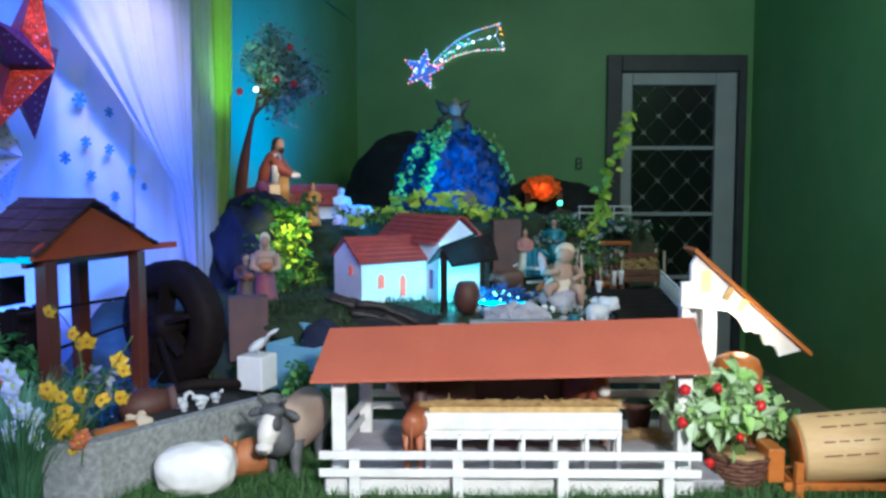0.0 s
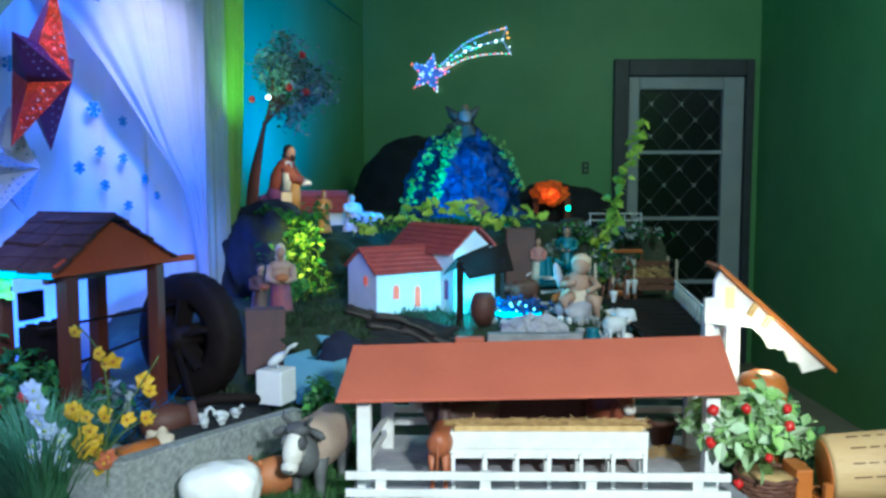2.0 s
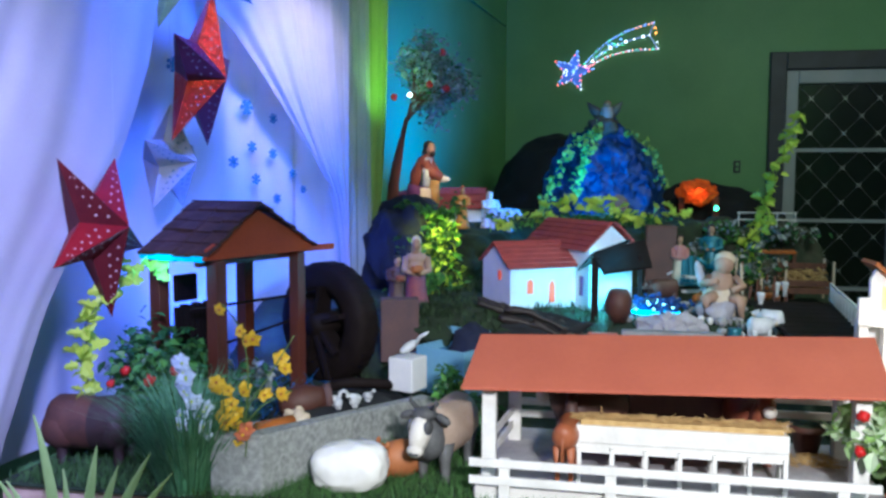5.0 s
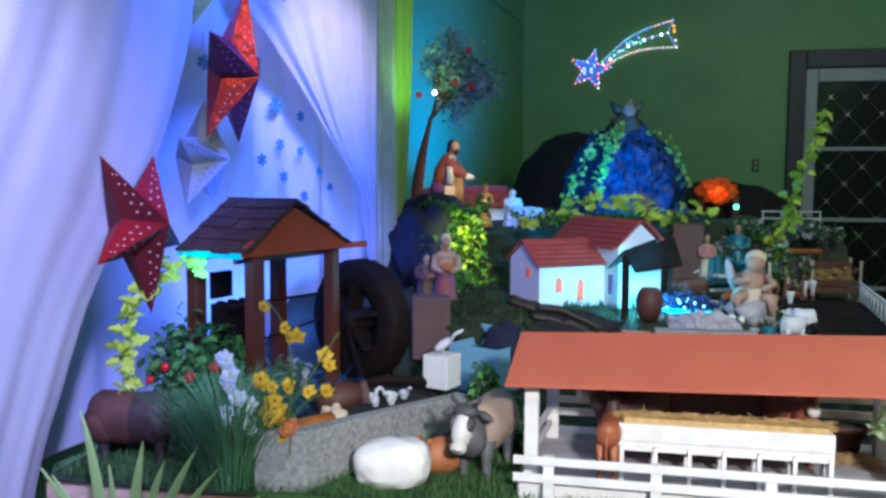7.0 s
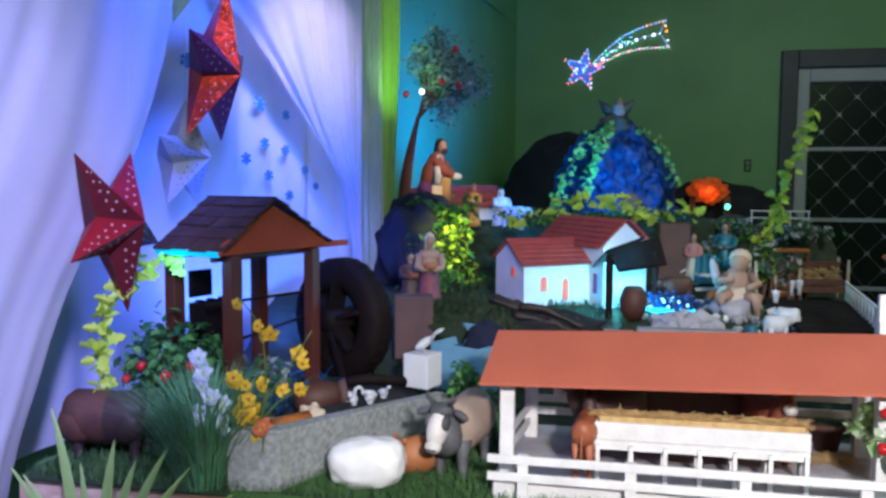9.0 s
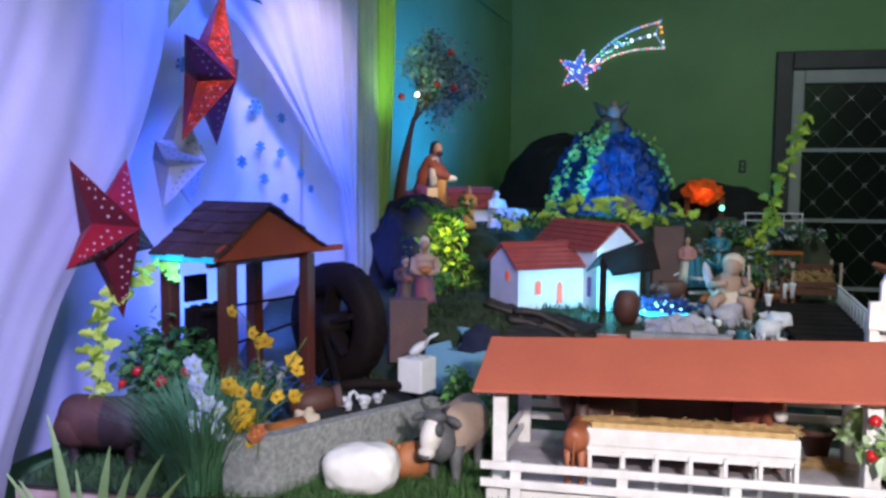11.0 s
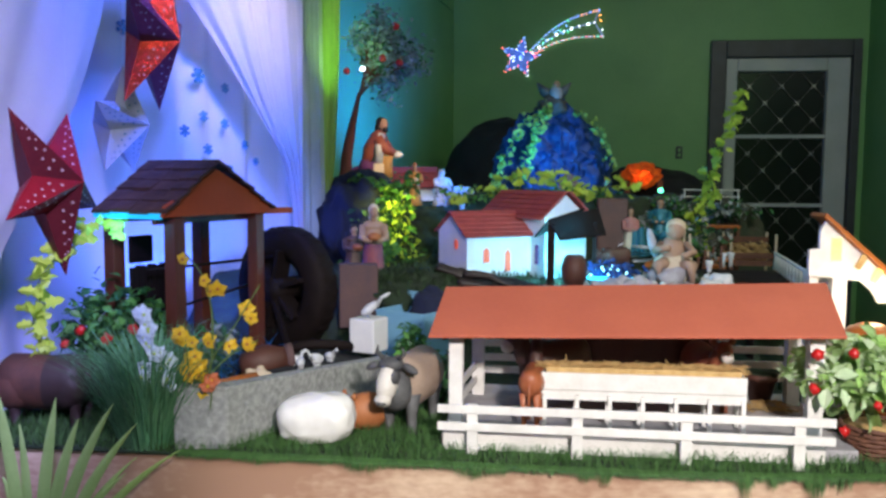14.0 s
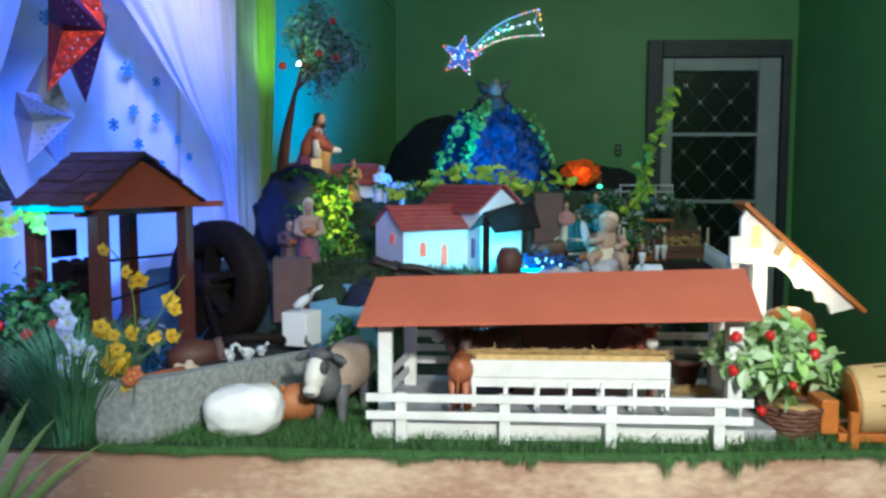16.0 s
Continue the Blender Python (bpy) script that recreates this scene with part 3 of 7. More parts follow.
# foam snowflakes pinned to the sheet
flake = None
for z, y, r in ((1.547, 2.456, 0.028), (1.519, 2.555, 0.019), (1.636, 2.124, 0.024), (1.423, 2.473, 0.021), (1.404, 2.552, 0.02), (1.372, 2.384, 0.022), (1.34, 2.631, 0.018),
                (1.286, 2.675, 0.016), (1.32, 2.486, 0.021), (1.255, 2.566, 0.02)):
    x = sheet_at(y) + 0.026
    if flake is None:
        bm = bmesh.new()
        for k in range(3):
            a = k * math.pi / 3
            d = Vector((0, math.cos(a), math.sin(a))) * 0.02
            beam(bm, -d, d, 0.006, 0.006, up=(1, 0, 0))
            for e in (-1, 1):
                for b in (-0.6, 0.6):
                    q = Vector((0, math.cos(a + b), math.sin(a + b))) * 0.008 * e
                    beam(bm, d * 0.55 * e, d * 0.55 * e + q, 0.004, 0.005, up=(1, 0, 0))
        flake = single("snowflake", bm, SNOW_BLUE, (0, 0, 0), "blue glitter foam snowflake pinned to the white sheet", "decoration", "snowflakes on the sheet")
        flake.matrix_basis = pose(x, y, z, 0, 0, -25) @ Matrix.Diagonal((r / 0.023, r / 0.023, r / 0.023, 1))
    else:
        o = copy_thing(flake, pose(x, y, z, 40 * y, 0, -25))
        o.scale = (r / 0.023,) * 3


# ---- paper stars ----
def paper_star(centre, facing, turn, radius, inner, depth, mats, label, plum=(), dots=True, dot_mat=None):
    """A folded five-pointed star lantern: a double cone of facets punched with dots; points listed in plum take the
    second colour.
    """
    f = Vector(facing).normalized()
    s = Vector((0, 0, 1)).cross(f).normalized()
    u = f.cross(s)
    c = Vector(centre)
    star = thing("star_lantern", centre, label, "star")

    def at(a, r, d=0.0):
        return c + (s * math.sin(a) + u * math.cos(a)) * r + f * d

    front, back, h = c + f * depth, c - f * depth, math.pi / 5
    for k in range(5):
        a = radians(turn) + k * math.tau / 5
        tip, left, right = at(a, radius), at(a - h, inner), at(a + h, inner)
        bm = bmesh.new()
        for tri in ((front, tip, left), (front, right, tip), (back, left, tip), (back, tip, right)):
            bm.faces.new([bm.verts.new(p) for p in tri])
        bmesh.ops.remove_doubles(bm, verts=bm.verts, dist=1e-5)
        p = part("point", bm, mats[1 if k in plum else 0], star)
        if not dots:
            continue
        bm = bmesh.new()
        for side in (left, right):
            n = (tip - front).cross(side - front).normalized()
            n = n if n.dot(f) > 0 else -n
            for i in range(1, 6):
                for w in (0.3, 0.62):
                    q = front.lerp(tip, i / 7).lerp(front.lerp(side, 0.9).lerp(tip, i / 7), w) + n * 0.0005
                    e1 = (tip - front).normalized()
                    e2 = n.cross(e1)
                    r = 0.0029 * (1.1 - 0.09 * i)
                    prism(bm, [q + (e1 * math.cos(g) + e2 * math.sin(g)) * r for g in (g * math.tau / 8 for g in range(8))], n * 0.0006)
        tagged(part("dots", bm, dot_mat or DOT, p), "dark punched dots" if dot_mat else "pale punched dots", kind="stuff")
    bm = bmesh.new()
    top = at(radians(turn), radius * 0.97)
    tube(bm, [top, Vector((top.x, top.y, 3.0))], 0.0006, 5)
    part("cord", bm, WHITE_CARD, star, "thin pale thread")
    return star


# listed points of the red and crimson stars carry painted shade
paper_star((-1.024, 2.0, 1.589), (1.0, 0.14, -0.17), 0, 0.224, 0.088, 0.07, [RED_FOIL, SHADED_FOIL], "shiny red foil star lantern hung on a cord, three points coloured as shaded", (1, 2, 4))
paper_star((-0.986, 1.48, 1.213), (1.0, 0.065, 0.11), 34, 0.18, 0.066, 0.066, [CRIMSON_CARD, SHADED_CRIMSON], "crimson paper star lantern hanging by the curtain, three points coloured as shaded", (1, 2, 4))
paper_star((-1.106, 1.98, 1.366), (1.0, 0.08, -0.05), 0, 0.15, 0.064, 0.075, [GREY_CARD, GREY_CARD], "white punched paper star lantern hung on a cord", dot_mat=TEAL_CARD)
paper_star((-1.015, 1.9, 1.885), (0.6, -0.8, 0.0), 53, 0.21, 0.085, 0.05, [YELLOW_CARD, TEAL_CARD], "yellow and teal paper star lantern near the ceiling", (0, 1), dots=False)


# ---- comet of lights ----
comet = thing("comet_light", (-0.15, 5.85, 2.1), "comet-shaped figure of blue, white, red and orange lights on the wall", "light")
CY = 5.888
star_pts = [(-0.178 + r * math.sin(a), CY, 2.098 + r * math.cos(a)) for a, r in
            ((0.2 + k * math.tau / 10, 0.14 if k % 2 == 0 else 0.062) for k in range(10))]
tails = [lerp_path(p, n) for p, n in (([(-0.1, CY, 2.15), (0.05, CY, 2.29), (0.2, CY, 2.37), (0.372, CY, 2.42)], 22),
                                      ([(-0.08, CY, 2.12), (0.05, CY, 2.19), (0.2, CY, 2.23), (0.402, CY, 2.24)], 26),
                                      ([(-0.09, CY, 2.13), (0.06, CY, 2.245), (0.2, CY, 2.3), (0.341, CY, 2.335)], 9))]
bm = bmesh.new()
tube(bm, star_pts + star_pts[:1], 0.004, 6)
for p in tails:
    tube(bm, p, 0.004, 6)
tube(bm, [tails[0][-1], tails[2][-1], tails[1][-1]], 0.004, 6)
part("tube", bm, TUBE, comet, "clear light tubing")
bm = bmesh.new()
prism(bm, [(-0.178 + (x + 0.178) * 0.93, CY + 0.006, 2.098 + (z - 2.098) * 0.93) for x, _, z in star_pts], (0, 0.006, 0))
part("star_plate", bm, STAR_PLATE, comet, "lit blue plastic star plate")
rnd = random.Random(7)
bulbs = [(Vector((-0.178, CY, 2.098)), BULB_BLUE, 1.5)]
for k in range(10):
    a, b = Vector(star_pts[k]), Vector(star_pts[(k + 1) % 10])
    for u in (0, 0.33, 0.66):
        bulbs.append((a.lerp(b, u), rnd.choice((BULB_RED, BULB_BLUE, BULB_BLUE, BULB_WHITE)), 1.0))
for k in range(14):
    a, r = rnd.uniform(0, math.tau), 0.055 * math.sqrt(rnd.random())
    bulbs.append((Vector((-0.178 + r * math.cos(a), CY, 2.098 + r * math.sin(a))), rnd.choice((BULB_BLUE, BULB_WHITE, BULB_BLUE)), 0.8))
for i, q in enumerate(tails[0]):
    bulbs.append((q, BULB_ORANGE if i > 15 and i % 3 else (BULB_BLUE if i % 4 else BULB_GREEN), 1.0))
for i, q in enumerate(tails[1]):
    bulbs.append((q, (BULB_RED, BULB_WHITE, BULB_ORANGE, BULB_GREEN)[i % 4] if i > 4 else BULB_RED, 1.0))
for i, q in enumerate(tails[2]):
    bulbs.append((q, BULB_WHITE, 1.9 if i % 2 else 1.2))
for i in range(10):
    q = tails[0][4 + i].lerp(tails[1][5 + i], 0.25 + 0.5 * rnd.random())
    bulbs.append((q, BULB_BLUE if i % 3 else BULB_GREEN, 1.0))
for u in (0.2, 0.4, 0.75):
    bulbs.append((tails[0][-1].lerp(tails[1][-1], u), BULB_ORANGE if u < 0.5 else BULB_WHITE, 1.1))
shared = {}
for p, m, size in bulbs:
    if m not in shared:
        bm = bmesh.new()
        ball(bm, comet["base"], 0.0052, level=1)
        o = shared[m] = part("bulb", bm, m, comet)
    else:
        o = shared[m].copy()
        scene.collection.objects.link(o)
    o.location = p - Vector(comet["base"])
    o.scale = (size,) * 3

# ---- stable in front ----
stable = thing("stable", (0.1, 1.5, TOP), "white wooden toy stable with a terracotta roof", "stable")
FL, FR, BL, BR = (-0.228, 1.36, 0.959), (0.455, 1.345, 0.979), (-0.215, 1.515, 1.024), (0.472, 1.50, 1.047)
bm = bmesh.new()
prism(bm, [FL, FR, BR, BL], (0, 0.001, -0.005))
part("roof", bm, TERRACOTTA, stable, "flat terracotta painted card roof", bevel=0.0015)
bm = bmesh.new()
prism(bm, [BL, BR, (0.49, 1.67, 0.978), (-0.21, 1.66, 0.958)], (0, 0.001, -0.005))
part("roof", bm, TERRACOTTA, stable)
bm = bmesh.new()
box(bm, (-0.205, 1.36, TOP - 0.005), (0.487, 1.72, 0.786))
part("floor_board", bm, GREY_FLOOR, stable, "grey painted stable floor", bevel=0.002)
for x, y, h in ((-0.184, 1.415, 0.974), (-0.16, 1.64, 0.958), (0.425, 1.40, 0.99), (0.462, 1.64, 0.978)):
    bm = bmesh.new()
    box(bm, (x - 0.0125, y - 0.0125, 0.786), (x + 0.0125, y + 0.0125, h))
    part("post", bm, WHITE_WOOD, stable, bevel=0.0015)
for z in (0.83, 0.856, 0.886):
    for x0, x1 in ((-0.15, 0.0), (0.335, 0.455)):
        bm = bmesh.new()
        beam(bm, (x0, 1.675, z), (x1, 1.675, z), 0.006, 0.014)
        part("back_rail", bm, WHITE_WOOD, stable)
for z in (0.825, 0.855):
    bm = bmesh.new()
    beam(bm, (-0.183, 1.43, z), (-0.163, 1.63, z - 0.005), 0.006, 0.013)
    part("side_rail", bm, WHITE_WOOD, stable)
for x in (0.012, 0.336):
    bm = bmesh.new()
    box(bm, (x - 0.01, 1.665, 0.786), (x + 0.01, 1.685, 0.945))
    part("back_post", bm, WHITE_WOOD, stable)
part("back_panel", boxes(((0.023, 1.68, 0.786), (0.325, 1.69, 0.94))), BROWN_WOOD, stable, "dark brown back boards")

# feed trough
trough = thing("feed_trough", (0.145, 1.43, 0.786), "white wooden feed trough filled with yellow hay", "trough")
TX0, TX1, TY0, TY1 = -0.032, 0.322, 1.42, 1.47
for y0, y1 in ((TY0, TY0 + 0.006), (TY1 - 0.006, TY1)):
    part("side_board", boxes(((TX0, y0, 0.856), (TX1, y1, 0.887))), WHITE_WOOD, trough, bevel=0.001)
for x0 in (TX0, TX1 - 0.006):
    part("end_board", boxes(((x0, TY0 + 0.006, 0.848), (x0 + 0.006, TY1 - 0.006, 0.885))), WHITE_WOOD, trough)
part("bottom_board", boxes(((TX0 + 0.006, TY0 + 0.006, 0.848), (TX1 - 0.006, TY1 - 0.006, 0.853))), WHITE_WOOD, trough)
part("lower_board", boxes(((TX0, TY0 + 0.003, 0.838), (TX1, TY0 + 0.008, 0.855))), WHITE_WOOD, trough)
for k in range(7):
    x = TX0 + 0.006 + k * (TX1 - TX0 - 0.012) / 6
    bm = bmesh.new()
    beam(bm, (x, TY0 - 0.004, 0.786), (x, TY0 - 0.001, 0.848), 0.007, 0.007, up=(0, 1, 0))
    part("leg", bm, WHITE_WOOD, trough)
    bm = bmesh.new()
    beam(bm, (x, TY1, 0.786), (x, TY1, 0.848), 0.007, 0.007, up=(0, 1, 0))
    part("leg", bm, WHITE_WOOD, trough)
bm = bmesh.new()
rnd = random.Random(4)
box(bm, (TX0 + 0.008, TY0 + 0.008, 0.86), (TX1 - 0.008, TY1 - 0.008, 0.896))
for _ in range(520):
    c = Vector((rnd.uniform(TX0, TX1), rnd.uniform(TY0 + 0.012, TY1 - 0.006), rnd.uniform(0.888, 0.901)))
    d = Vector((rnd.uniform(-1, 1), rnd.uniform(-0.3, 0.3), rnd.uniform(-0.05, 0.12) if rnd.random() < 0.985 else 1.0)).normalized() * rnd.uniform(0.008, 0.016)
    beam(bm, c - d, c + d, 0.0012, 0.0012)
single("hay", bm, HAY, (0.14, 1.44, 0.86), "loose yellow hay heaped in the white trough", "hay", kind="stuff")
bm = bmesh.new()
for _ in range(120):
    c = Vector((rnd.uniform(0.36, 0.445), rnd.uniform(1.56, 1.63), rnd.uniform(0.788, 0.797)))
    d = Vector((rnd.uniform(-1, 1), rnd.uniform(-1, 1), rnd.uniform(-0.1, 0.2))).normalized() * rnd.uniform(0.006, 0.012)
    beam(bm, c - d, c + d, 0.0012, 0.0012)
single("hay", bm, HAY, (0.34, 1.4, 0.786), "wisps of hay spilled on the stable floor", "hay", kind="stuff")
pot = thing("flower_pot", (0.408, 1.66, 0.786), "brown clay pot on the stable floor", "pot")
bm = bmesh.new()
tube(bm, [(0.408, 1.66, 0.786), (0.408, 1.66, 0.83), (0.408, 1.66, 0.831), (0.408, 1.66, 0.842)], [0.02, 0.03, 0.034, 0.034], 20)
part("body", bm, CLAY, pot)
bm = bmesh.new()
tube(bm, [(0.408, 1.66, 0.838), (0.408, 1.66, 0.8425)], [0.03, 0.029], 20)
part("soil", bm, SOIL, pot)

# fence before the stable
fence = thing("fence", (0.1, 1.33, TOP), "white painted two-rail picket fence on the turf", "fence")
F0, F1 = Vector((-0.207, 1.332, 0)), Vector((0.432, 1.318, 0))
for z in (0.842, 0.812):
    bm = bmesh.new()
    beam(bm, F0 + Vector((0, -0.006, z)), F1 + Vector((0, -0.006, z + 0.003)), 0.006, 0.014)
    part("rail", bm, WHITE_WOOD, fence, bevel=0.001)
for x in (-0.148, 0.027, 0.203, 0.379):
    y = 1.33 - 0.022 * (x + 0.2)
    bm = bmesh.new()
    box(bm, (x - 0.009, y - 0.004, TOP - 0.01), (x + 0.009, y + 0.006, 0.85))
    part("picket", bm, WHITE_WOOD, fence, bevel=0.001)
bm = bmesh.new()
box(bm, (-0.2, 1.346, TOP - 0.005), (0.43, 1.356, 0.793))
part("kickboard", bm, WHITE_WOOD, fence, "white board along the ground", bevel=0.001)


# ---- figurines: one plain mesh each ----
def quadruped(name, at, heading, length, height, mats, label, girth=0.2, head_up=0.35, horns=False, head_mat=0, muzzle=0, leg_mat=0, rear_mat=0, category="figurine", tail=True, ears=True, face=None, extra=None):
    bm = bmesh.new()
    L, H = length, height
    g = girth * L
    profile = ((-0.437, 0.12, 0.755), (-0.425, 0.45, 0.745), (-0.4, 0.75, 0.72), (-0.33, 1.0, 0.7), (-0.2, 1.06, 0.67), (0.0, 1.05, 0.65), (0.16, 1.08, 0.67), (0.27, 0.95, 0.7), (0.34, 0.6, 0.73))
    rings = [[bm.verts.new((L * x, g * r * math.cos(k * math.tau / 16), H * z + 1.14 * g * r * math.sin(k * math.tau / 16))) for k in range(16)] for x, r, z in profile]
    for a, b in zip(rings, rings[1:]):
        for k in range(16):
            f = bm.faces.new((a[k], a[(k + 1) % 16], b[(k + 1) % 16], b[k]))
            f.smooth, f.material_index = True, rear_mat if a[0].co.x < -L * 0.12 else 0
    for ring, m in ((rings[0], rear_mat), (rings[-1], 0)):
        f = bm.faces.new(ring)
        f.smooth, f.material_index = True, m
    nx, nz = L * 0.42, H * (0.72 + head_up)
    tube(bm, [(L * 0.26, 0, H * 0.72), (L * 0.36, 0, H * (0.72 + head_up * 0.5)), (nx, 0, nz)], [g * 0.8, g * 0.58, g * 0.45], 10, index=head_mat)
    if extra:
        extra(bm)
    else:
        ball(bm, (nx + L * 0.05, 0, nz), (L * 0.11, g * 0.46, g * 0.52), head_mat, (0, 30, 0))
        ball(bm, (nx + L * 0.14, 0, nz - L * 0.06), (L * 0.07, g * 0.36, g * 0.34), muzzle, (0, 30, 0))
    for s in (-1, 1):
        for x in (-0.28, 0.24):
            tube(bm, [(L * x, s * g * 0.55, H * 0.55), (L * (x + 0.01), s * g * 0.55, H * 0.28), (L * x, s * g * 0.55, H * 0.05), (L * (x + 0.02), s * g * 0.55, 0)],
                 [g * 0.42, g * 0.25, g * 0.2, g * 0.25], 8, index=leg_mat)
        if ears:
            ball(bm, (nx, s * g * 0.5, nz + g * 0.4), (g * 0.12, g * 0.32, g * 0.2), head_mat, (30 * s, 0, 0), level=1)
        if horns:
            tube(bm, [(nx + L * 0.02, s * g * 0.25, nz + g * 0.4), (nx + L * 0.03, s * g * 0.6, nz + g * 0.7), (nx + L * 0.03, s * g * 0.55, nz + g * 1.0)], [g * 0.12, g * 0.09, g * 0.02], 6, index=head_mat)
    if tail:
        tube(bm, [(-L * 0.4, 0, H * 0.8), (-L * 0.45, 0, H * 0.6), (-L * 0.44, 0, H * 0.35)], [g * 0.12, g * 0.1, g * 0.16], 6, index=rear_mat)
    bmesh.ops.transform(bm, matrix=pose(*at, 0, 0, heading), verts=bm.verts)
    return single(name, bm, mats, at, label, category)


def cow_head(bm):
    """A long white face with dark crown, eye patches, ears and horns."""
    ball(bm, (0.1, 0, 0.105), (0.022, 0.019, 0.037), 2, (0, -28, 0), level=3)
    ball(bm, (0.118, 0, 0.077), (0.015, 0.016, 0.013), 2)
    ball(bm, (0.125, 0, 0.074), (0.009, 0.012, 0.006), 1)
    ball(bm, (0.084, 0, 0.134), (0.022, 0.024, 0.014), 1)
    for k in (-1, 1):
        ball(bm, (0.1, k * 0.016, 0.115), (0.014, 0.007, 0.014), 1)
        ball(bm, (0.082, k * 0.036, 0.128), (0.007, 0.017, 0.008), 1, (k * -25, 0, 0))
        tube(bm, [(0.085, k * 0.014, 0.143), (0.087, k * 0.027, 0.156), (0.09, k * 0.024, 0.168)], [0.005, 0.004, 0.001], 6, index=1)
    ball(bm, (0.07, 0, 0.085), (0.03, 0.033, 0.042), 1)


quadruped("cow_figurine", (-0.275, 1.475, TOP), -106, 0.19, 0.135, [COW_TAN, COW_GREY, COW_WHITE], "tan cow figurine with a grey and white head",
          girth=0.22, head_up=0.05, head_mat=1, leg_mat=1, ears=False, extra=cow_head)
bm = bmesh.new()
ball(bm, (-0.352, 1.44, TOP + 0.034), (0.045, 0.03, 0.036), 0, (0, 0, 30), level=3)
ball(bm, (-0.385, 1.41, TOP + 0.052), (0.02, 0.017, 0.019), 0, (0, 20, 30))
ball(bm, (-0.398, 1.402, TOP + 0.045), (0.012, 0.012, 0.011), 1)
for k in (-1, 1):
    ball(bm, (-0.38 + k * 0.012, 1.415 - k * 0.012, TOP + 0.07), (0.005, 0.008, 0.008), 0, level=1)
tube(bm, [(-0.37, 1.41, TOP + 0.02), (-0.395, 1.4, TOP + 0.01), (-0.375, 1.385, TOP + 0.008)], [0.012, 0.009, 0.007], 8)
single("calf_figurine", bm, [HIDE_ORANGE, COW_WHITE], (-0.36, 1.43, TOP), "orange-brown calf figurine lying beside the white stone", "figurine")
def bull_form(bm):
    """Haunches, belly, shoulder hump and lowered head of the bull."""
    for s in (-1, 1):
        ball(bm, (-0.06, s * 0.022, 0.068), (0.042, 0.026, 0.042), 1)
        ball(bm, (0.045, s * 0.026, 0.068), (0.03, 0.022, 0.038), 0)
    ball(bm, (-0.05, 0, 0.083), (0.045, 0.036, 0.03), 1)
    ball(bm, (0.04, 0, 0.094), (0.045, 0.034, 0.032), 0)
    ball(bm, (0.105, 0, 0.072), (0.034, 0.026, 0.03), 0, (0, 35, 0))
    ball(bm, (0.126, 0, 0.055), (0.02, 0.018, 0.018), 0, (0, 35, 0))


quadruped("bull_figurine", (-0.955, 1.41, TOP), 6, 0.22, 0.115, [BULL_DARK, BULL_BROWN], "dark brown bull figurine with a lighter rump", girth=0.2, head_up=0.0, rear_mat=1, horns=False, extra=bull_form)
quadruped("horse_figurine", (-0.047, 1.435, 0.786), 84, 0.14, 0.125, [HIDE_CHESTNUT, COW_WHITE, HIDE_DARK], "chestnut horse figurine with a dark head in the stable", girth=0.15, head_up=0.42, head_mat=2)
quadruped("horse_figurine", (-0.01, 1.59, 0.786), 215, 0.19, 0.125, [HIDE_DARK, COW_WHITE], "dark horse figurine with a pale muzzle behind the trough", head_up=0.35, muzzle=1)
quadruped("horse_figurine", (0.29, 1.6, 0.786), -80, 0.17, 0.12, [HIDE_BROWN, COW_WHITE], "chestnut horse figurine with a pale face behind the trough", head_up=0.35, muzzle=1)

# white stone
bm = bmesh.new()
ball(bm, (0, 0, 0), 1.0, level=5, rough=0.1, freq=14)
for v in bm.verts:  # blunt corners and flattish faces
    v.co = Vector([math.copysign(abs(c) ** 0.72, c) for c in v.co])
    v.co = Vector((-0.424 + 0.07 * v.co.x, 1.36 + 0.045 * v.co.y, TOP + 0.043 + 0.043 * v.co.z + 0.006 * v.co.x)) + 0.004 * noise.noise_vector(v.co * 2.2)
single("stone", bm, WHITE_STONE, (-0.425, 1.355, TOP), "smooth white rounded stone lying on the turf", "stone")

# granite kerb slab
bm = bmesh.new()
prism(bm, [(-0.657, 1.285, TOP - 0.01), (-0.565, 1.297, TOP - 0.01), (-0.46, 1.53, TOP - 0.01), (-0.355, 1.76, TOP - 0.01), (-0.385, 1.778, TOP - 0.01), (-0.485, 1.56, TOP - 0.01), (-0.588, 1.33, TOP - 0.01), (-0.657, 1.32, TOP - 0.01)], (0, 0, 0.118))
for v in bm.verts:
    if v.co.z > 0.8:
        v.co.z -= 0.042 * smooth(1.33, 1.78, v.co.y)
single("granite_slab", bm, GRANITE, (-0.52, 1.53, TOP), "long slab of speckled grey granite set on edge", "stone slab", bevel=0.004)

# white block with a bird
bm = bmesh.new()
box(bm, (-0.033, -0.033, 0), (0.033, 0.033, 0.078), pose(-0.43, 1.83, 0.828, 0, 0, -20))
single("white_block", bm, WHITE_CARD, (-0.43, 1.83, 0.828), "white cube-shaped block at the end of the slab", "block", bevel=0.003)
bm = bmesh.new()
ball(bm, (-0.425, 1.82, 0.93), (0.026, 0.011, 0.011), 0, (0, -35, 10))
tube(bm, [(-0.41, 1.82, 0.935), (-0.398, 1.818, 0.955), (-0.386, 1.816, 0.962), (-0.376, 1.815, 0.968)], [0.006, 0.004, 0.005, 0.001], 6)
tube(bm, [(-0.425, 1.82, 0.922), (-0.425, 1.82, 0.9065)], 0.0018, 5)
single("bird_figurine", bm, ROBE_WHITE, (-0.425, 1.82, 0.906), "white wading bird figurine on the white block", "figurine")


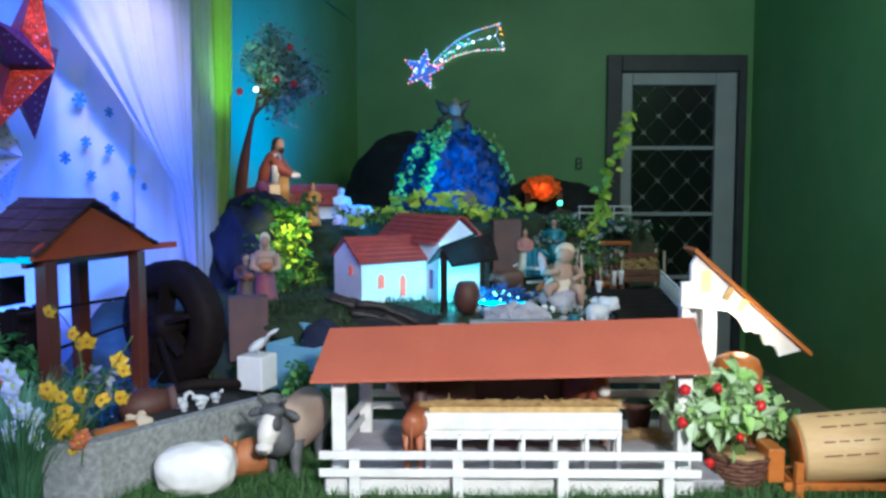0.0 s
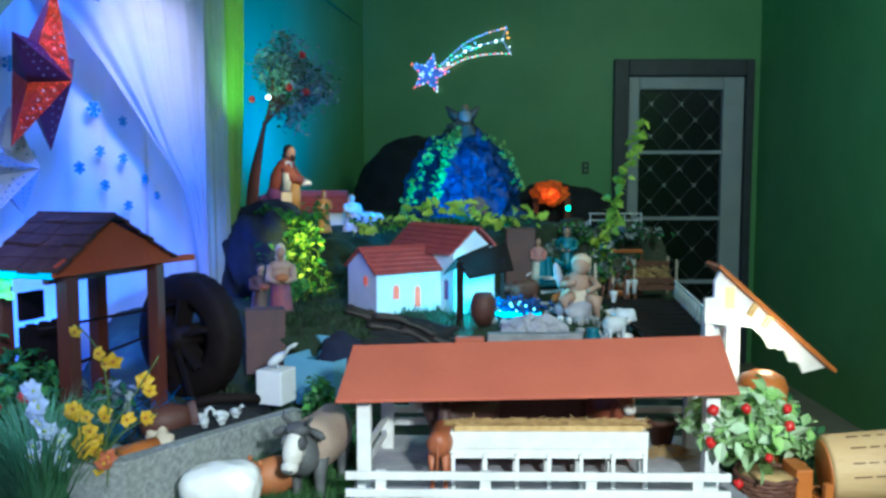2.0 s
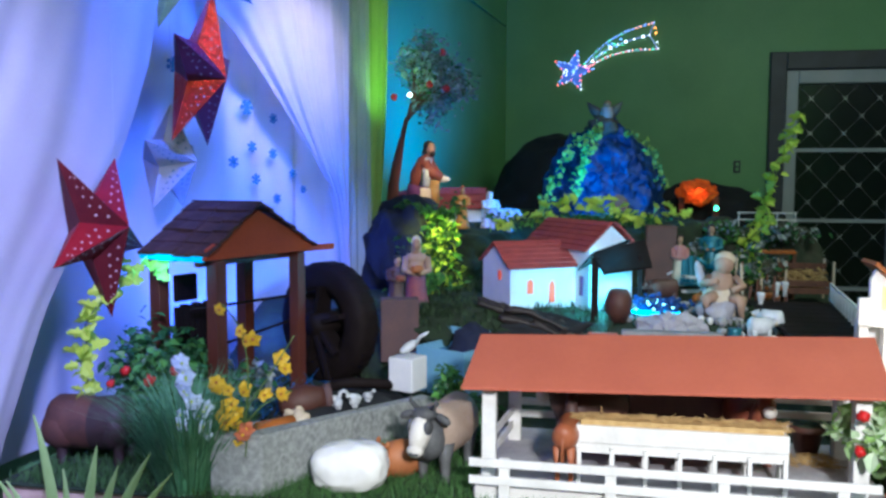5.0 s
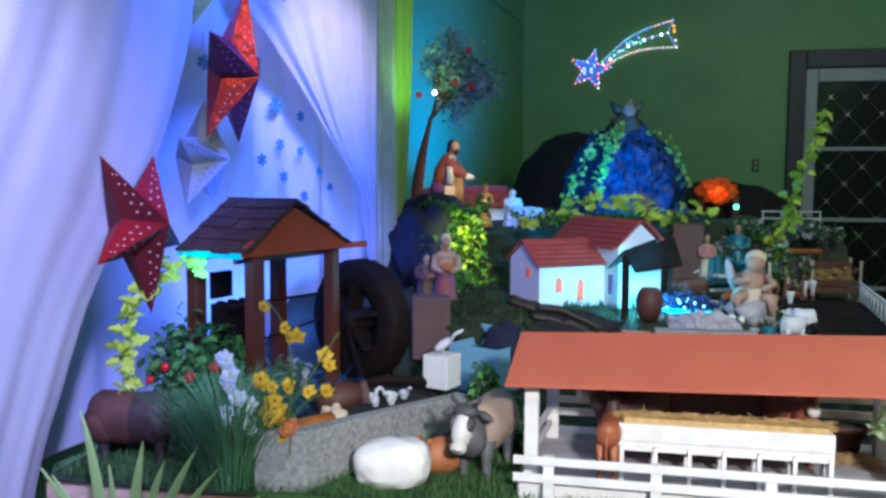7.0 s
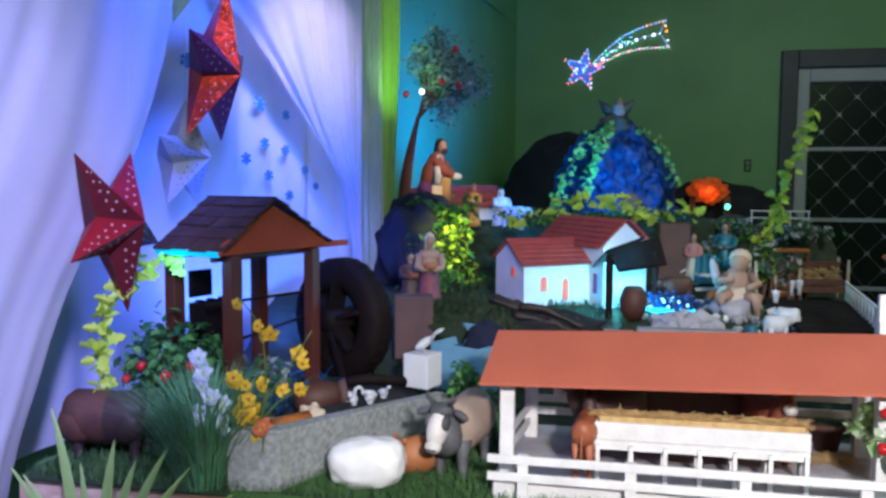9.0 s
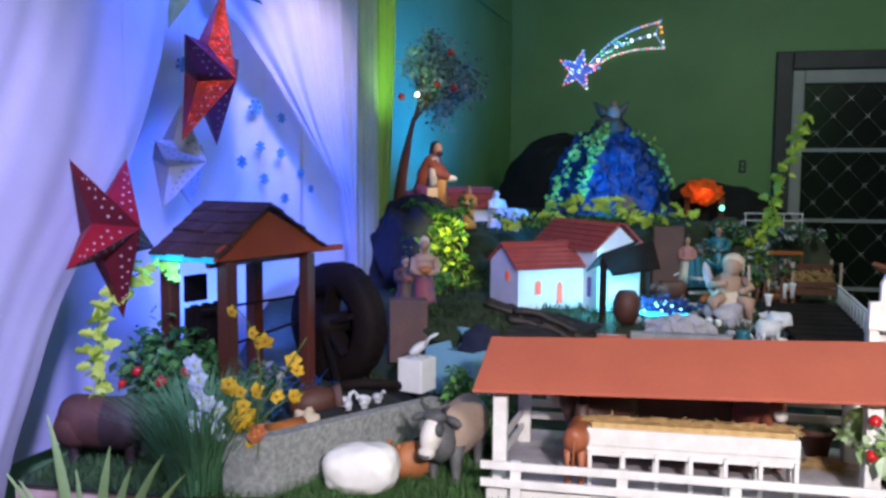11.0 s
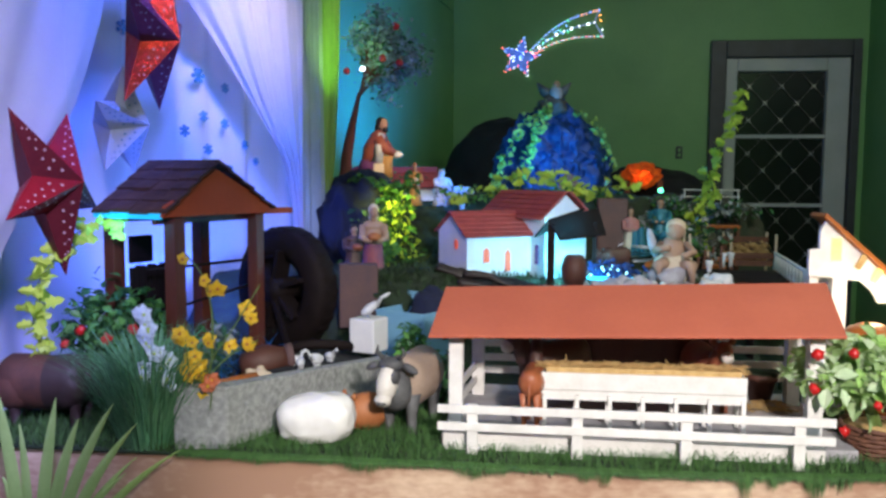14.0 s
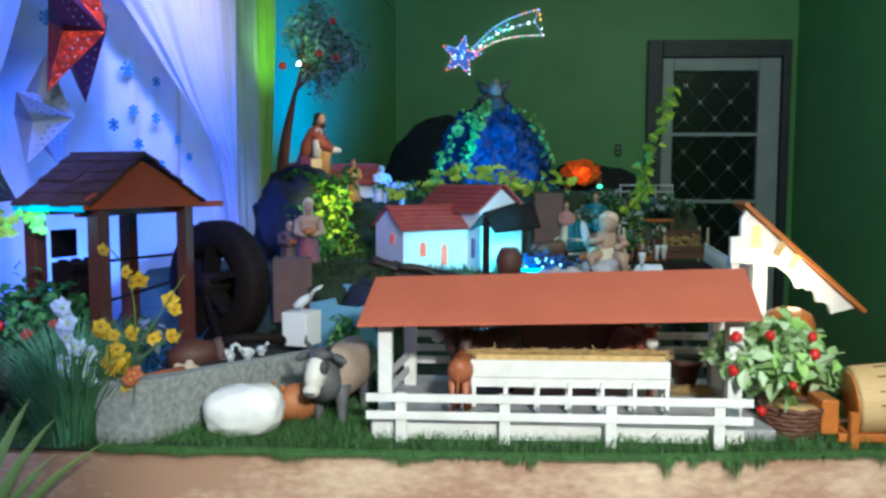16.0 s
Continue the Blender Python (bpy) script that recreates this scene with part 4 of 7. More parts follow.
# ---- grass ----
def blades(bm, spots, rnd, h0, h1, w, lean=0.5, index=0, droop=0.0):
    for x, y, z in spots:
        a, h = rnd.uniform(0, math.tau), rnd.uniform(h0, h1)
        d = Vector((math.cos(a), math.sin(a), 0))
        n = Vector((-d.y, d.x, 0)) * w * rnd.uniform(0.6, 1.3)
        p = Vector((x, y, z))
        k = rnd.uniform(0.2, 1) * lean * h
        mid, tip = p + d * k * 0.35 + Vector((0, 0, h * 0.6)), p + d * k + Vector((0, 0, h * (1 - droop * rnd.random())))
        v = [bm.verts.new(q) for q in (p - n, p + n, mid + n * 0.8, mid - n * 0.8, tip)]
        for f in (bm.faces.new(v[:4]), bm.faces.new((v[3], v[2], v[4]))):
            f.material_index = index


rnd = random.Random(11)
bm = bmesh.new()
spots = []
while len(spots) < 24000:
    x, u = rnd.uniform(-1.04, 0.93), rnd.random()
    y = front_edge(x) + u * 0.34
    if -0.2 < x < 0.43 and y > 1.35:
        continue
    spots.append((x, y, TOP - 0.002))
blades(bm, spots, rnd, 0.008, 0.027, 0.0007, 1.3)
for _ in range(5200):  # fringe that hangs over the edge
    x = rnd.uniform(-0.64, 0.92)
    k = noise.noise(Vector((x * 11, 3, 0))) + 0.6 * noise.noise(Vector((x * 37, 9, 0)))
    h = rnd.uniform(0.003, 0.012) + max(0, k - 0.05) * rnd.uniform(0, 0.06) * (0.5 + smooth(-0.3, 0.2, x))
    y, z, s = front_edge(x) + rnd.uniform(-0.001, 0.01), TOP + 0.004, rnd.uniform(-0.006, 0.006)
    w = rnd.uniform(0.0005, 0.0009)
    out = rnd.uniform(0.006, 0.014)
    v = [bm.verts.new(p) for p in ((x - w, y, z), (x + w, y, z), (x + s * 0.5 + w, y - out, z - h * 0.2), (x + s * 0.5 - w, y - out, z - h * 0.2), (x + s, y - out - 0.003, z - h))]
    bm.faces.new(v[:4])
    bm.faces.new((v[3], v[2], v[4]))
single("grass", bm, GRASS, (0, 1.3, TOP), "green artificial grass mat with a ragged front edge", "grass", kind="stuff")
rnd = random.Random(12)
bm = bmesh.new()
spots = []
while len(spots) < 7000:
    x, y = rnd.uniform(-0.7, 0.5), rnd.uniform(1.8, 3.6)
    if noise.noise(Vector((x * 5, y * 5, 7))) < 0.0:
        continue
    spots.append((x, y, terrain(x, y) - 0.003))
blades(bm, spots, rnd, 0.012, 0.035, 0.002, 0.9)
single("grass", bm, DARK_GRASS, (0, 2.4, 0.9), "patches of dark turf on the rising ground", "grass", kind="stuff")

# tufts
def tuft(base, n, h0, h1, w, mat, label, spread=0.03, seed=1, lean=0.6, category="plant", name="grass_tuft"):
    rnd = random.Random(seed)
    bm = bmesh.new()
    x, y, z = base
    for _ in range(n):
        a, h = rnd.uniform(0, math.tau), rnd.uniform(h0, h1)
        d = Vector((math.cos(a), math.sin(a), 0))
        p = Vector(base) + d * rnd.random() * spread
        nrm = Vector((-d.y, d.x, 0)) * w * rnd.uniform(0.7, 1.2)
        k = rnd.uniform(0.15, 1.0) * lean * h
        pts = [p, p + d * k * 0.2 + Vector((0, 0, h * 0.4)), p + d * k * 0.55 + Vector((0, 0, h * 0.78)), p + d * k + Vector((0, 0, h))]
        ws = [0.7, 1.0, 0.8, 0.05]
        ring = [(bm.verts.new(q - nrm * s), bm.verts.new(q + nrm * s)) for q, s in zip(pts, ws)]
        for a_, b_ in zip(ring, ring[1:]):
            bm.faces.new((a_[0], a_[1], b_[1], b_[0])).smooth = True
    return single(name, bm, mat, base, label, category, kind="stuff")


tuft((-0.715, 1.32, TOP), 1500, 0.07, 0.2, 0.0013, MEADOW, "dense tuft of green artificial grass by the slab", 0.055, 3, 0.95)

# pale broad blades of a plant standing before the table
plant = thing("blade_plant", (-0.84, 1.16, 0.0), "potted plant with long pale green blades before the table", "plant")
bm = bmesh.new()
tube(bm, [(-0.84, 1.16, 0.0), (-0.84, 1.16, 0.5), (-0.84, 1.16, 0.501), (-0.84, 1.16, 0.53)], [0.07, 0.085, 0.09, 0.09], 24)
part("pot", bm, CLAY, plant)
rnd = random.Random(71)
tips = [(-0.931, 1.2, 0.918, 0.011), (-0.815, 1.2, 0.872, 0.011), (-0.776, 1.2, 0.841, 0.011), (-0.716, 1.2, 0.867, 0.011), (-0.678, 1.2, 0.835, 0.011), (-0.606, 1.2, 0.795, 0.011), (-0.989, 1.2, 0.8, 0.011), (-0.699, 1.2, 0.752, 0.011)]
tips += [(-0.84 + rnd.uniform(-0.2, 0.22), 1.17 + rnd.uniform(-0.05, 0.06), 0.79 + rnd.uniform(-0.05, 0.06), rnd.uniform(0.007, 0.011)) for _ in range(6)]
for tipx, tipy, tipz, w in tips:
    a = Vector((-0.84 + 0.12 * (tipx + 0.84), 1.16, 0.52))
    b = Vector((tipx, tipy, tipz))
    ctrl = a.lerp(b, 0.45) + Vector((-(b.x - a.x) * 0.25, 0, 0.05))
    bm = bmesh.new()
    prev = None
    for i in range(13):
        u = i / 12
        p = a * (1 - u) ** 2 + ctrl * 2 * u * (1 - u) + b * u * u
        ww = w * (0.55 + 0.9 * u) * (1 - u ** 3) + 0.0005
        n = Vector((1, 0.2, 0)).normalized() * ww
        q = (bm.verts.new(p - n), bm.verts.new(p + Vector((0, -0.003, -0.002))), bm.verts.new(p + n))
        if prev:
            for k in (0, 1):
                bm.faces.new((prev[k], prev[k + 1], q[k + 1], q[k])).smooth = True
        prev = q
    part("blade", bm, BLADE, plant)


# ---- hut with the water wheel ----
G, R = Vector((0.3335, 0.9427, 0)), Vector((-0.9427, 0.3335, 0))
HA = Vector((-0.795, 1.555, 0))
HW, HD, RIDGE = 0.318, 0.19, 0.146


def hut_at(g, r, z):
    return HA + G * g + R * r + Vector((0, 0, z))


hut = thing("hut", tuple(hut_at(HW / 2, HD / 2, TOP)), "open brown wooden hut with four posts and a dark shingle roof", "hut")
for g, r, w in ((0.03, 0.0, 0.03), (HW - 0.03, 0.0, 0.027), (0.03, HD - 0.016, 0.03), (HW - 0.03, HD - 0.022, 0.03)):
    bm = bmesh.new()
    beam(bm, hut_at(g, r, TOP - 0.01), hut_at(g, r, 1.145), w, w, up=G)
    part("post", bm, BROWN_WOOD, hut, bevel=0.0015)
EAVE, APEX = 1.148, 1.248
bm = bmesh.new()
prism(bm, [hut_at(-0.012, -0.012, EAVE), hut_at(HW + 0.012, -0.012, EAVE), hut_at(HW + 0.005, -0.012, EAVE + 0.022), hut_at(RIDGE, -0.012, APEX), hut_at(-0.005, -0.012, EAVE + 0.022)], R * 0.01)
part("gable", bm, GABLE_WOOD, hut, "smooth orange-brown plywood gable", bevel=0.001)
bm = bmesh.new()
prism(bm, [hut_at(0, HD - 0.01, EAVE), hut_at(HW, HD - 0.01, EAVE), hut_at(RIDGE, HD - 0.01, APEX)], R * 0.01)
part("gable", bm, GABLE_WOOD, hut)
for g0, g1 in ((-0.014, RIDGE), (HW + 0.02, RIDGE)):
    roof = None
    for k in range(5):  # overlapping rows of shingle boards
        u0, u1 = k / 5, (k + 1.25) / 5
        u1 = min(u1, 1.02)
        a0, a1 = g0 + (g1 - g0) * u0, g0 + (g1 - g0) * u1
        z0, z1 = EAVE + (APEX - EAVE + 0.01) * u0 + 0.007, EAVE + (APEX - EAVE + 0.01) * u1 + 0.002
        n = 4
        for j in range(n):
            rnd = random.Random(k * 10 + j)
            r0, r1 = -0.02 + (HD + 0.02) * j / n, -0.02 + (HD + 0.02) * (j + 1) / n - 0.002
            dz = rnd.uniform(-0.002, 0.003)
            bm = bmesh.new()
            prism(bm, [hut_at(a0 + rnd.uniform(-0.004, 0.004), r0, z0 + dz), hut_at(a0 + rnd.uniform(-0.004, 0.004), r1, z0 + dz), hut_at(a1, r1, z1), hut_at(a1, r0, z1)], (0, 0, 0.006))
            part("shingle", bm, SHINGLE, hut)
bm = bmesh.new()
beam(bm, hut_at(HW - 0.03, 0.005, EAVE + 0.004), hut_at(HW + 0.11, 0.005, EAVE + 0.002), 0.014, 0.014)
part("beam", bm, GABLE_WOOD, hut)
for r in (0.02, HD - 0.03):
    bm = bmesh.new()
    beam(bm, hut_at(-0.005, r, EAVE - 0.008), hut_at(HW, r, EAVE - 0.008), 0.012, 0.014)
    part("beam", bm, BROWN_WOOD, hut)
bm = bmesh.new()
beam(bm, hut_at(-0.006, 0.0, EAVE + 0.002), hut_at(-0.006, HD, EAVE + 0.002), 0.006, 0.012)
part("light_strip", bm, material("cyan_led_strip", (0.01, 0.5, 0.85), 0.3, emit=1.0, bump=0), hut, "glowing cyan light strip")
bm = bmesh.new()
for k in range(8):
    beam(bm, hut_at(0.042 + k * 0.017, HD - 0.06, TOP + 0.01), hut_at(0.042 + k * 0.017, HD - 0.06, TOP + 0.27 + 0.004 * (k % 2)), 0.015, 0.012, up=R)
part("slat_screen", bm, BLACK_WOOD, hut, "dark upright slats")
bm = bmesh.new()
box(bm, (-0.03, -0.006, 0), (0.03, 0.006, 0.06), Matrix.Translation(hut_at(0.1, HD - 0.02, TOP + 0.275)) @ pose(0, 0, 0, 0, 0, 72))
part("board", bm, BLACK_WOOD, hut)
for z0, z1 in ((1.03, 1.03), (0.93, 0.98)):
    bm = bmesh.new()
    tube(bm, [hut_at(0.05, 0.1, z0), hut_at(HW + 0.12, 0.06, z1)], 0.0035, 8)
    part("axle", bm, BLACK_WOOD, hut)

WC = Vector((-0.68, 2.0, 0.95))
wheel = thing("water_wheel", tuple(WC - Vector((0, 0, 0.155))), "dark brown wooden water wheel with broad rim and spokes", "wheel")
WN = Vector((-0.477, -0.879, 0))
WS = Vector((0.879, -0.477, 0))


def wheel_at(a, r, d):
    return WC + (WS * math.cos(a) + Vector((0, 0, 1)) * math.sin(a)) * r + WN * d


bm = bmesh.new()
n = 56
rings = [[bm.verts.new(wheel_at(k * math.tau / n, r, e)) for k in range(n)] for r, e in ((0.08, -0.028), (0.1, -0.036), (0.142, -0.036), (0.155, -0.022), (0.155, 0.022), (0.142, 0.036), (0.1, 0.036), (0.08, 0.028))]
for i in range(8):
    for k in range(n):
        f = bm.faces.new((rings[i][k], rings[i][(k + 1) % n], rings[(i + 1) % 8][(k + 1) % n], rings[(i + 1) % 8][k]))
        f.smooth = True
part("rim", bm, BLACK_WOOD, wheel)
for k in range(28):
    a = k * math.tau / 28
    bm = bmesh.new()
    beam(bm, wheel_at(a, 0.1535, 0), wheel_at(a, 0.1565, 0), 0.044, 0.014, up=WN.cross(wheel_at(a, 1, 0) - WC))
    part("paddle", bm, BLACK_WOOD, wheel)
for k in range(6):
    a = k * math.tau / 6 + 0.3
    bm = bmesh.new()
    beam(bm, wheel_at(a, 0.015, 0.03), wheel_at(a, 0.1, 0.03), 0.012, 0.048, up=WN)
    part("spoke", bm, BLACK_WOOD, wheel)
bm = bmesh.new()
tube(bm, [WC - WN * 0.06, WC + WN * 0.06], 0.03, 16)
part("hub", bm, BLACK_WOOD, wheel)
for s in (-0.055, 0.055):
    bm = bmesh.new()
    for e in (-0.07, 0.07):
        beam(bm, WC + WN * s, WC + WN * s + WS * e - Vector((0, 0, 0.168)), 0.014, 0.01, up=WN)
    part("trestle", bm, BLACK_WOOD, wheel)

# ---- white house with terracotta roofs ----
HF, HB = Vector((0.85, 0.527, 0)), Vector((-0.527, 0.85, 0))
E1 = Vector((-0.25, 2.40, 0))
house = thing("house", (-0.15, 2.5, 0.93), "white model house with dull red tiled roofs, lit cyan", "house")


def hp(f, b, z):
    return E1 + HF * f + HB * b + Vector((0, 0, z))


bm = bmesh.new()
prism(bm, [hp(0, 0, 0.92), hp(0, 0.2, 0.92), hp(0, 0.2, 1.068), hp(0, 0.1, 1.125), hp(0, 0, 1.06)], HF * 0.26)
part("wall", bm, HOUSE_WALL, house)
bm = bmesh.new()
prism(bm, [hp(0.222, -0.08, 0.90), hp(0.372, -0.08, 0.90), hp(0.372, -0.08, 1.118), hp(0.297, -0.08, 1.182), hp(0.222, -0.08, 1.118)], HB * 0.37)
part("wall", bm, HOUSE_WALL, house)


def tiled(parent, a, b, c, d, nu, nv, mat, th=0.005):
    """A roof slope a-b (eave) to d-c (ridge) laid in rows of overlapping tiles."""
    a, b, c, d = (Vector(p) for p in (a, b, c, d))
    n = (b - a).cross(d - a).normalized()
    n = n if n.z > 0 else -n
    for j in range(nv):
        v0, v1 = j / nv, min((j + 1.2) / nv, 1)
        for i in range(nu):
            u0, u1 = i / nu, (i + 0.97) / nu
            q = [a.lerp(b, u0).lerp(d.lerp(c, u0), v0) + n * 0.004, a.lerp(b, u1).lerp(d.lerp(c, u1), v0) + n * 0.004,
                 a.lerp(b, u1).lerp(d.lerp(c, u1), v1), a.lerp(b, u0).lerp(d.lerp(c, u0), v1)]
            bm = bmesh.new()
            prism(bm, q, n * th)
            part("roof_tile", bm, mat, parent)


tiled(house, hp(-0.015, -0.018, 1.052), hp(0.225, -0.018, 1.052), hp(0.3, 0.1, 1.127), hp(-0.015, 0.1, 1.127), 1, 6, ROOF_RED)
tiled(house, hp(0.24, 0.218, 1.058), hp(-0.015, 0.218, 1.058), hp(-0.015, 0.1, 1.127), hp(0.24, 0.1, 1.127), 1, 4, ROOF_RED)
tiled(house, hp(0.205, 0.31, 1.104), hp(0.205, -0.1, 1.104), hp(0.297, -0.1, 1.191), hp(0.297, 0.31, 1.191), 1, 6, ROOF_RED)
tiled(house, hp(0.39, -0.1, 1.104), hp(0.39, 0.31, 1.104), hp(0.297, 0.31, 1.191), hp(0.297, -0.1, 1.191), 1, 6, ROOF_RED)
for f, z, e in ((0.066, 1.0, 0.75), (0.14, 0.983, 1.15)):
    win = bmesh.new()
    prism(win, [hp(f - 0.01, -0.002, z - 0.03 * e), hp(f + 0.01, -0.002, z - 0.03 * e), hp(f + 0.01, -0.002, z + 0.018 * e), hp(f, -0.002, z + 0.03 * e), hp(f - 0.01, -0.002, z + 0.018 * e)], HB * 0.003)
    w = part("window", win, RED_WINDOW_GLOW, house, "red-orange arched window")
    bm = bmesh.new()
    prism(bm, [hp(f - 0.012, -0.006, z - 0.03 * e - 0.004), hp(f + 0.012, -0.006, z - 0.03 * e - 0.004), hp(f + 0.012, -0.006, z - 0.03 * e), hp(f - 0.012, -0.006, z - 0.03 * e)], HB * 0.006)
    part("sill", bm, HOUSE_WALL, w)
bm = bmesh.new()
c = hp(-0.001, 0.07, 1.03)
prism(bm, [c + HB * 0.012 * math.cos(k * math.tau / 14) + Vector((0, 0, 0.016 * math.sin(k * math.tau / 14))) for k in range(14)], HF * -0.003)
part("window", bm, RED_WINDOW_GLOW, house, "round red-orange window")
bm = bmesh.new()
prism(bm, [hp(0.2205, -0.05, 0.97), hp(0.2205, -0.03, 0.97), hp(0.2205, -0.03, 1.03), hp(0.2205, -0.05, 1.03)], HF * -0.003)
part("window", bm, ROBE_VIOLET, house, "dark violet side window")
# porch
porch = [(Vector((-0.012, 2.295, 1.112)), Vector((0.142, 2.49, 1.138)), Vector((0.16, 2.42, 1.066)), Vector((0.02, 2.235, 1.062))),
         (Vector((-0.012, 2.295, 1.112)), Vector((0.10, 2.5, 1.138)), Vector((0.06, 2.52, 1.10)), Vector((-0.05, 2.325, 1.062)))]
for q in porch:
    bm = bmesh.new()
    prism(bm, list(q), (0, 0, 0.006))
    part("porch_roof", bm, BLACK_WOOD, house, "dark slate porch roof")
for x, y, w in ((-0.003, 2.29, 0.02), (0.125, 2.40, 0.012)):
    bm = bmesh.new()
    box(bm, (x - w / 2, y - w / 2, 0.9), (x + w / 2, y + w / 2, 1.105))
    part("porch_post", bm, BLACK_WOOD, house)

# clay jug lying behind the slab
jug = thing("clay_jug", (-0.615, 1.64, 0.79), "dark brown clay jug lying on its side", "jug")
j0, j1 = Vector((-0.665, 1.62, 0.832)), Vector((-0.575, 1.665, 0.845))
bm = bmesh.new()
tube(bm, [j0.lerp(j1, u) for u in (0, 0.06, 0.3, 0.6, 0.85, 1)], [0.012, 0.024, 0.034, 0.036, 0.026, 0.022], 20)
part("body", bm, CLAY, jug)
bm = bmesh.new()
tube(bm, [j0.lerp(j1, u) for u in (0.97, 1.12)], [0.027, 0.029], 20)
part("rim", bm, CARDBOARD, jug, "tan clay rim")

# tangle of blackened branches before the house
rnd = random.Random(5)
for i in range(20):
    u = i / 19
    a = Vector((-0.31 + 0.2 * u + rnd.uniform(-0.015, 0.015), 2.17 - 0.09 * rnd.random(), 1.0 - 0.05 * u + rnd.uniform(-0.045, 0.004)))
    b = a + Vector((0.13 + rnd.uniform(0, 0.06), rnd.uniform(-0.05, 0.03), -0.045 - rnd.uniform(0, 0.025)))
    bm = bmesh.new()
    pts = lerp_path([a, a.lerp(b, 0.45) + Vector((0, 0, rnd.uniform(0.004, 0.016))), b], 9)
    tube(bm, [p + Vector((0, 0, rnd.uniform(-0.003, 0.003))) for p in pts], [rnd.uniform(0.006, 0.014) * (1 - 0.04 * k) for k in range(9)], 7)
    single("branch", bm, CHARRED, tuple(b), "blackened branch in a tangle before the house", "branch", "branches before the house")
bm = bmesh.new()
ball(bm, (-0.18, 2.13, 0.915), (0.16, 0.06, 0.055), level=4, rough=0.35, freq=40)
single("soil_mound", bm, ROCK_DARK, (-0.12, 2.13, 0.87), "dark earth mound under the blackened branches", "mound")
bm = bmesh.new()
ball(bm, (-0.36, 2.14, 0.92), (0.2, 0.09, 0.06), level=4, rough=0.3, freq=30)
single("turf_mound", bm, SOIL, (-0.36, 2.14, 0.9), "dark green turf mound before the house", "mound")
rnd = random.Random(77)
bm = bmesh.new()
spots = []
for _ in range(1500):
    a, r = rnd.uniform(0, math.tau), math.sqrt(rnd.random())
    x, y = -0.36 + 0.2 * r * math.cos(a), 2.14 + 0.09 * r * math.sin(a)
    spots.append((x, y, 0.915 + 0.06 * math.sqrt(max(0, 1 - r * r))))
blades(bm, spots, rnd, 0.012, 0.03, 0.0022, 1.2)
single("grass", bm, DARK_GRASS, (-0.36, 2.14, 0.9), "dark green grass over the mound before the house", "grass", kind="stuff")
bm = bmesh.new()
tube(bm, [(0.062, 2.27, 0.93), (0.062, 2.27, 0.955), (0.062, 2.27, 0.985), (0.062, 2.27, 1.01), (0.062, 2.27, 1.02)], [0.022, 0.034, 0.038, 0.03, 0.022], 20)
single("clay_jar", bm, CLAY, (0.062, 2.27, 0.93), "round dark clay jar under the porch", "jar")

# pond with its lit rim of stones
bm = bmesh.new()
prism(bm, [(0.165 + 0.065 * math.cos(a) * (1 + 0.15 * math.sin(3 * a)), 2.33 + 0.045 * math.sin(a), 0.948) for a in np.linspace(0, math.tau, 24, endpoint=False)], (0, 0, 0.004))
single("pond", bm, POND, (0.165, 2.33, 0.948), "small glowing blue pond among white stones", "pond")
rnd = random.Random(8)
bm = bmesh.new()
for _ in range(60):
    a, r = rnd.uniform(0, math.tau), rnd.uniform(0.0, 0.05)
    p = Vector((0.165 + r * 1.4 * math.cos(a), 2.36 + r * math.sin(a), 0.953 + rnd.uniform(0, 0.028)))
    ball(bm, p, rnd.uniform(0.006, 0.014), level=1, rough=0.5)
for _ in range(50):
    p = Vector((0.175 + rnd.gauss(0, 0.05), 2.37 + rnd.gauss(0, 0.03), 0.958 + abs(rnd.gauss(0, 0.018))))
    ball(bm, p, rnd.uniform(0.004, 0.012), level=1, rough=0.6)
single("blue_foil", bm, TINSEL, (0.165, 2.36, 0.95), "crumpled shiny blue foil behind the pond", "foil", kind="stuff")
lights = thing("light_string", (0.17, 2.34, 0.95), "string of tiny cyan lights over the pond foil", "light")
first = None
for k in range(10):
    p = Vector((0.145 + rnd.gauss(0, 0.035), 2.335 + rnd.gauss(0, 0.02), 0.957 + abs(rnd.gauss(0, 0.012))))
    if first is None:
        bm = bmesh.new()
        ball(bm, lights["base"], 0.0038, level=1)
        first = part("bulb", bm, material("cyan_led", (0.3, 0.85, 1.0), 0.3, emit=5, bump=0), lights)
        o = first
    else:
        o = first.copy()
        scene.collection.objects.link(o)
    o.location = p - Vector(lights["base"])
bm = bmesh.new()
tube(bm, lerp_path([(0.1, 2.33, 0.955), (0.14, 2.34, 0.985), (0.18, 2.33, 0.97), (0.23, 2.34, 0.96)], 12), 0.0012, 5)
part("wire", bm, STEM, lights)
for k in range(120):
    x, y = rnd.uniform(0.08, 0.5), rnd.uniform(2.1, 2.75)
    if (x - 0.165) ** 2 / 0.006 + (y - 2.33) ** 2 / 0.003 < 1 or abs(x - 0.36) < 0.05 and abs(y - 2.42) < 0.05:
        continue
    s = rnd.uniform(0.008, 0.021)
    bm = bmesh.new()
    ball(bm, (x, y, terrain(x, y) + s * 0.3), (s, s * rnd.uniform(0.6, 1), s * rnd.uniform(0.5, 0.8)), level=2, rough=0.35, turn=(0, 0, rnd.uniform(0, 180)))
    single("stone", bm, WHITE_STONE if rnd.random() < 0.3 else PEBBLE, (x, y, terrain(x, y)), "pale rounded stone by the blue pond" , "stone", "stones round the pond")
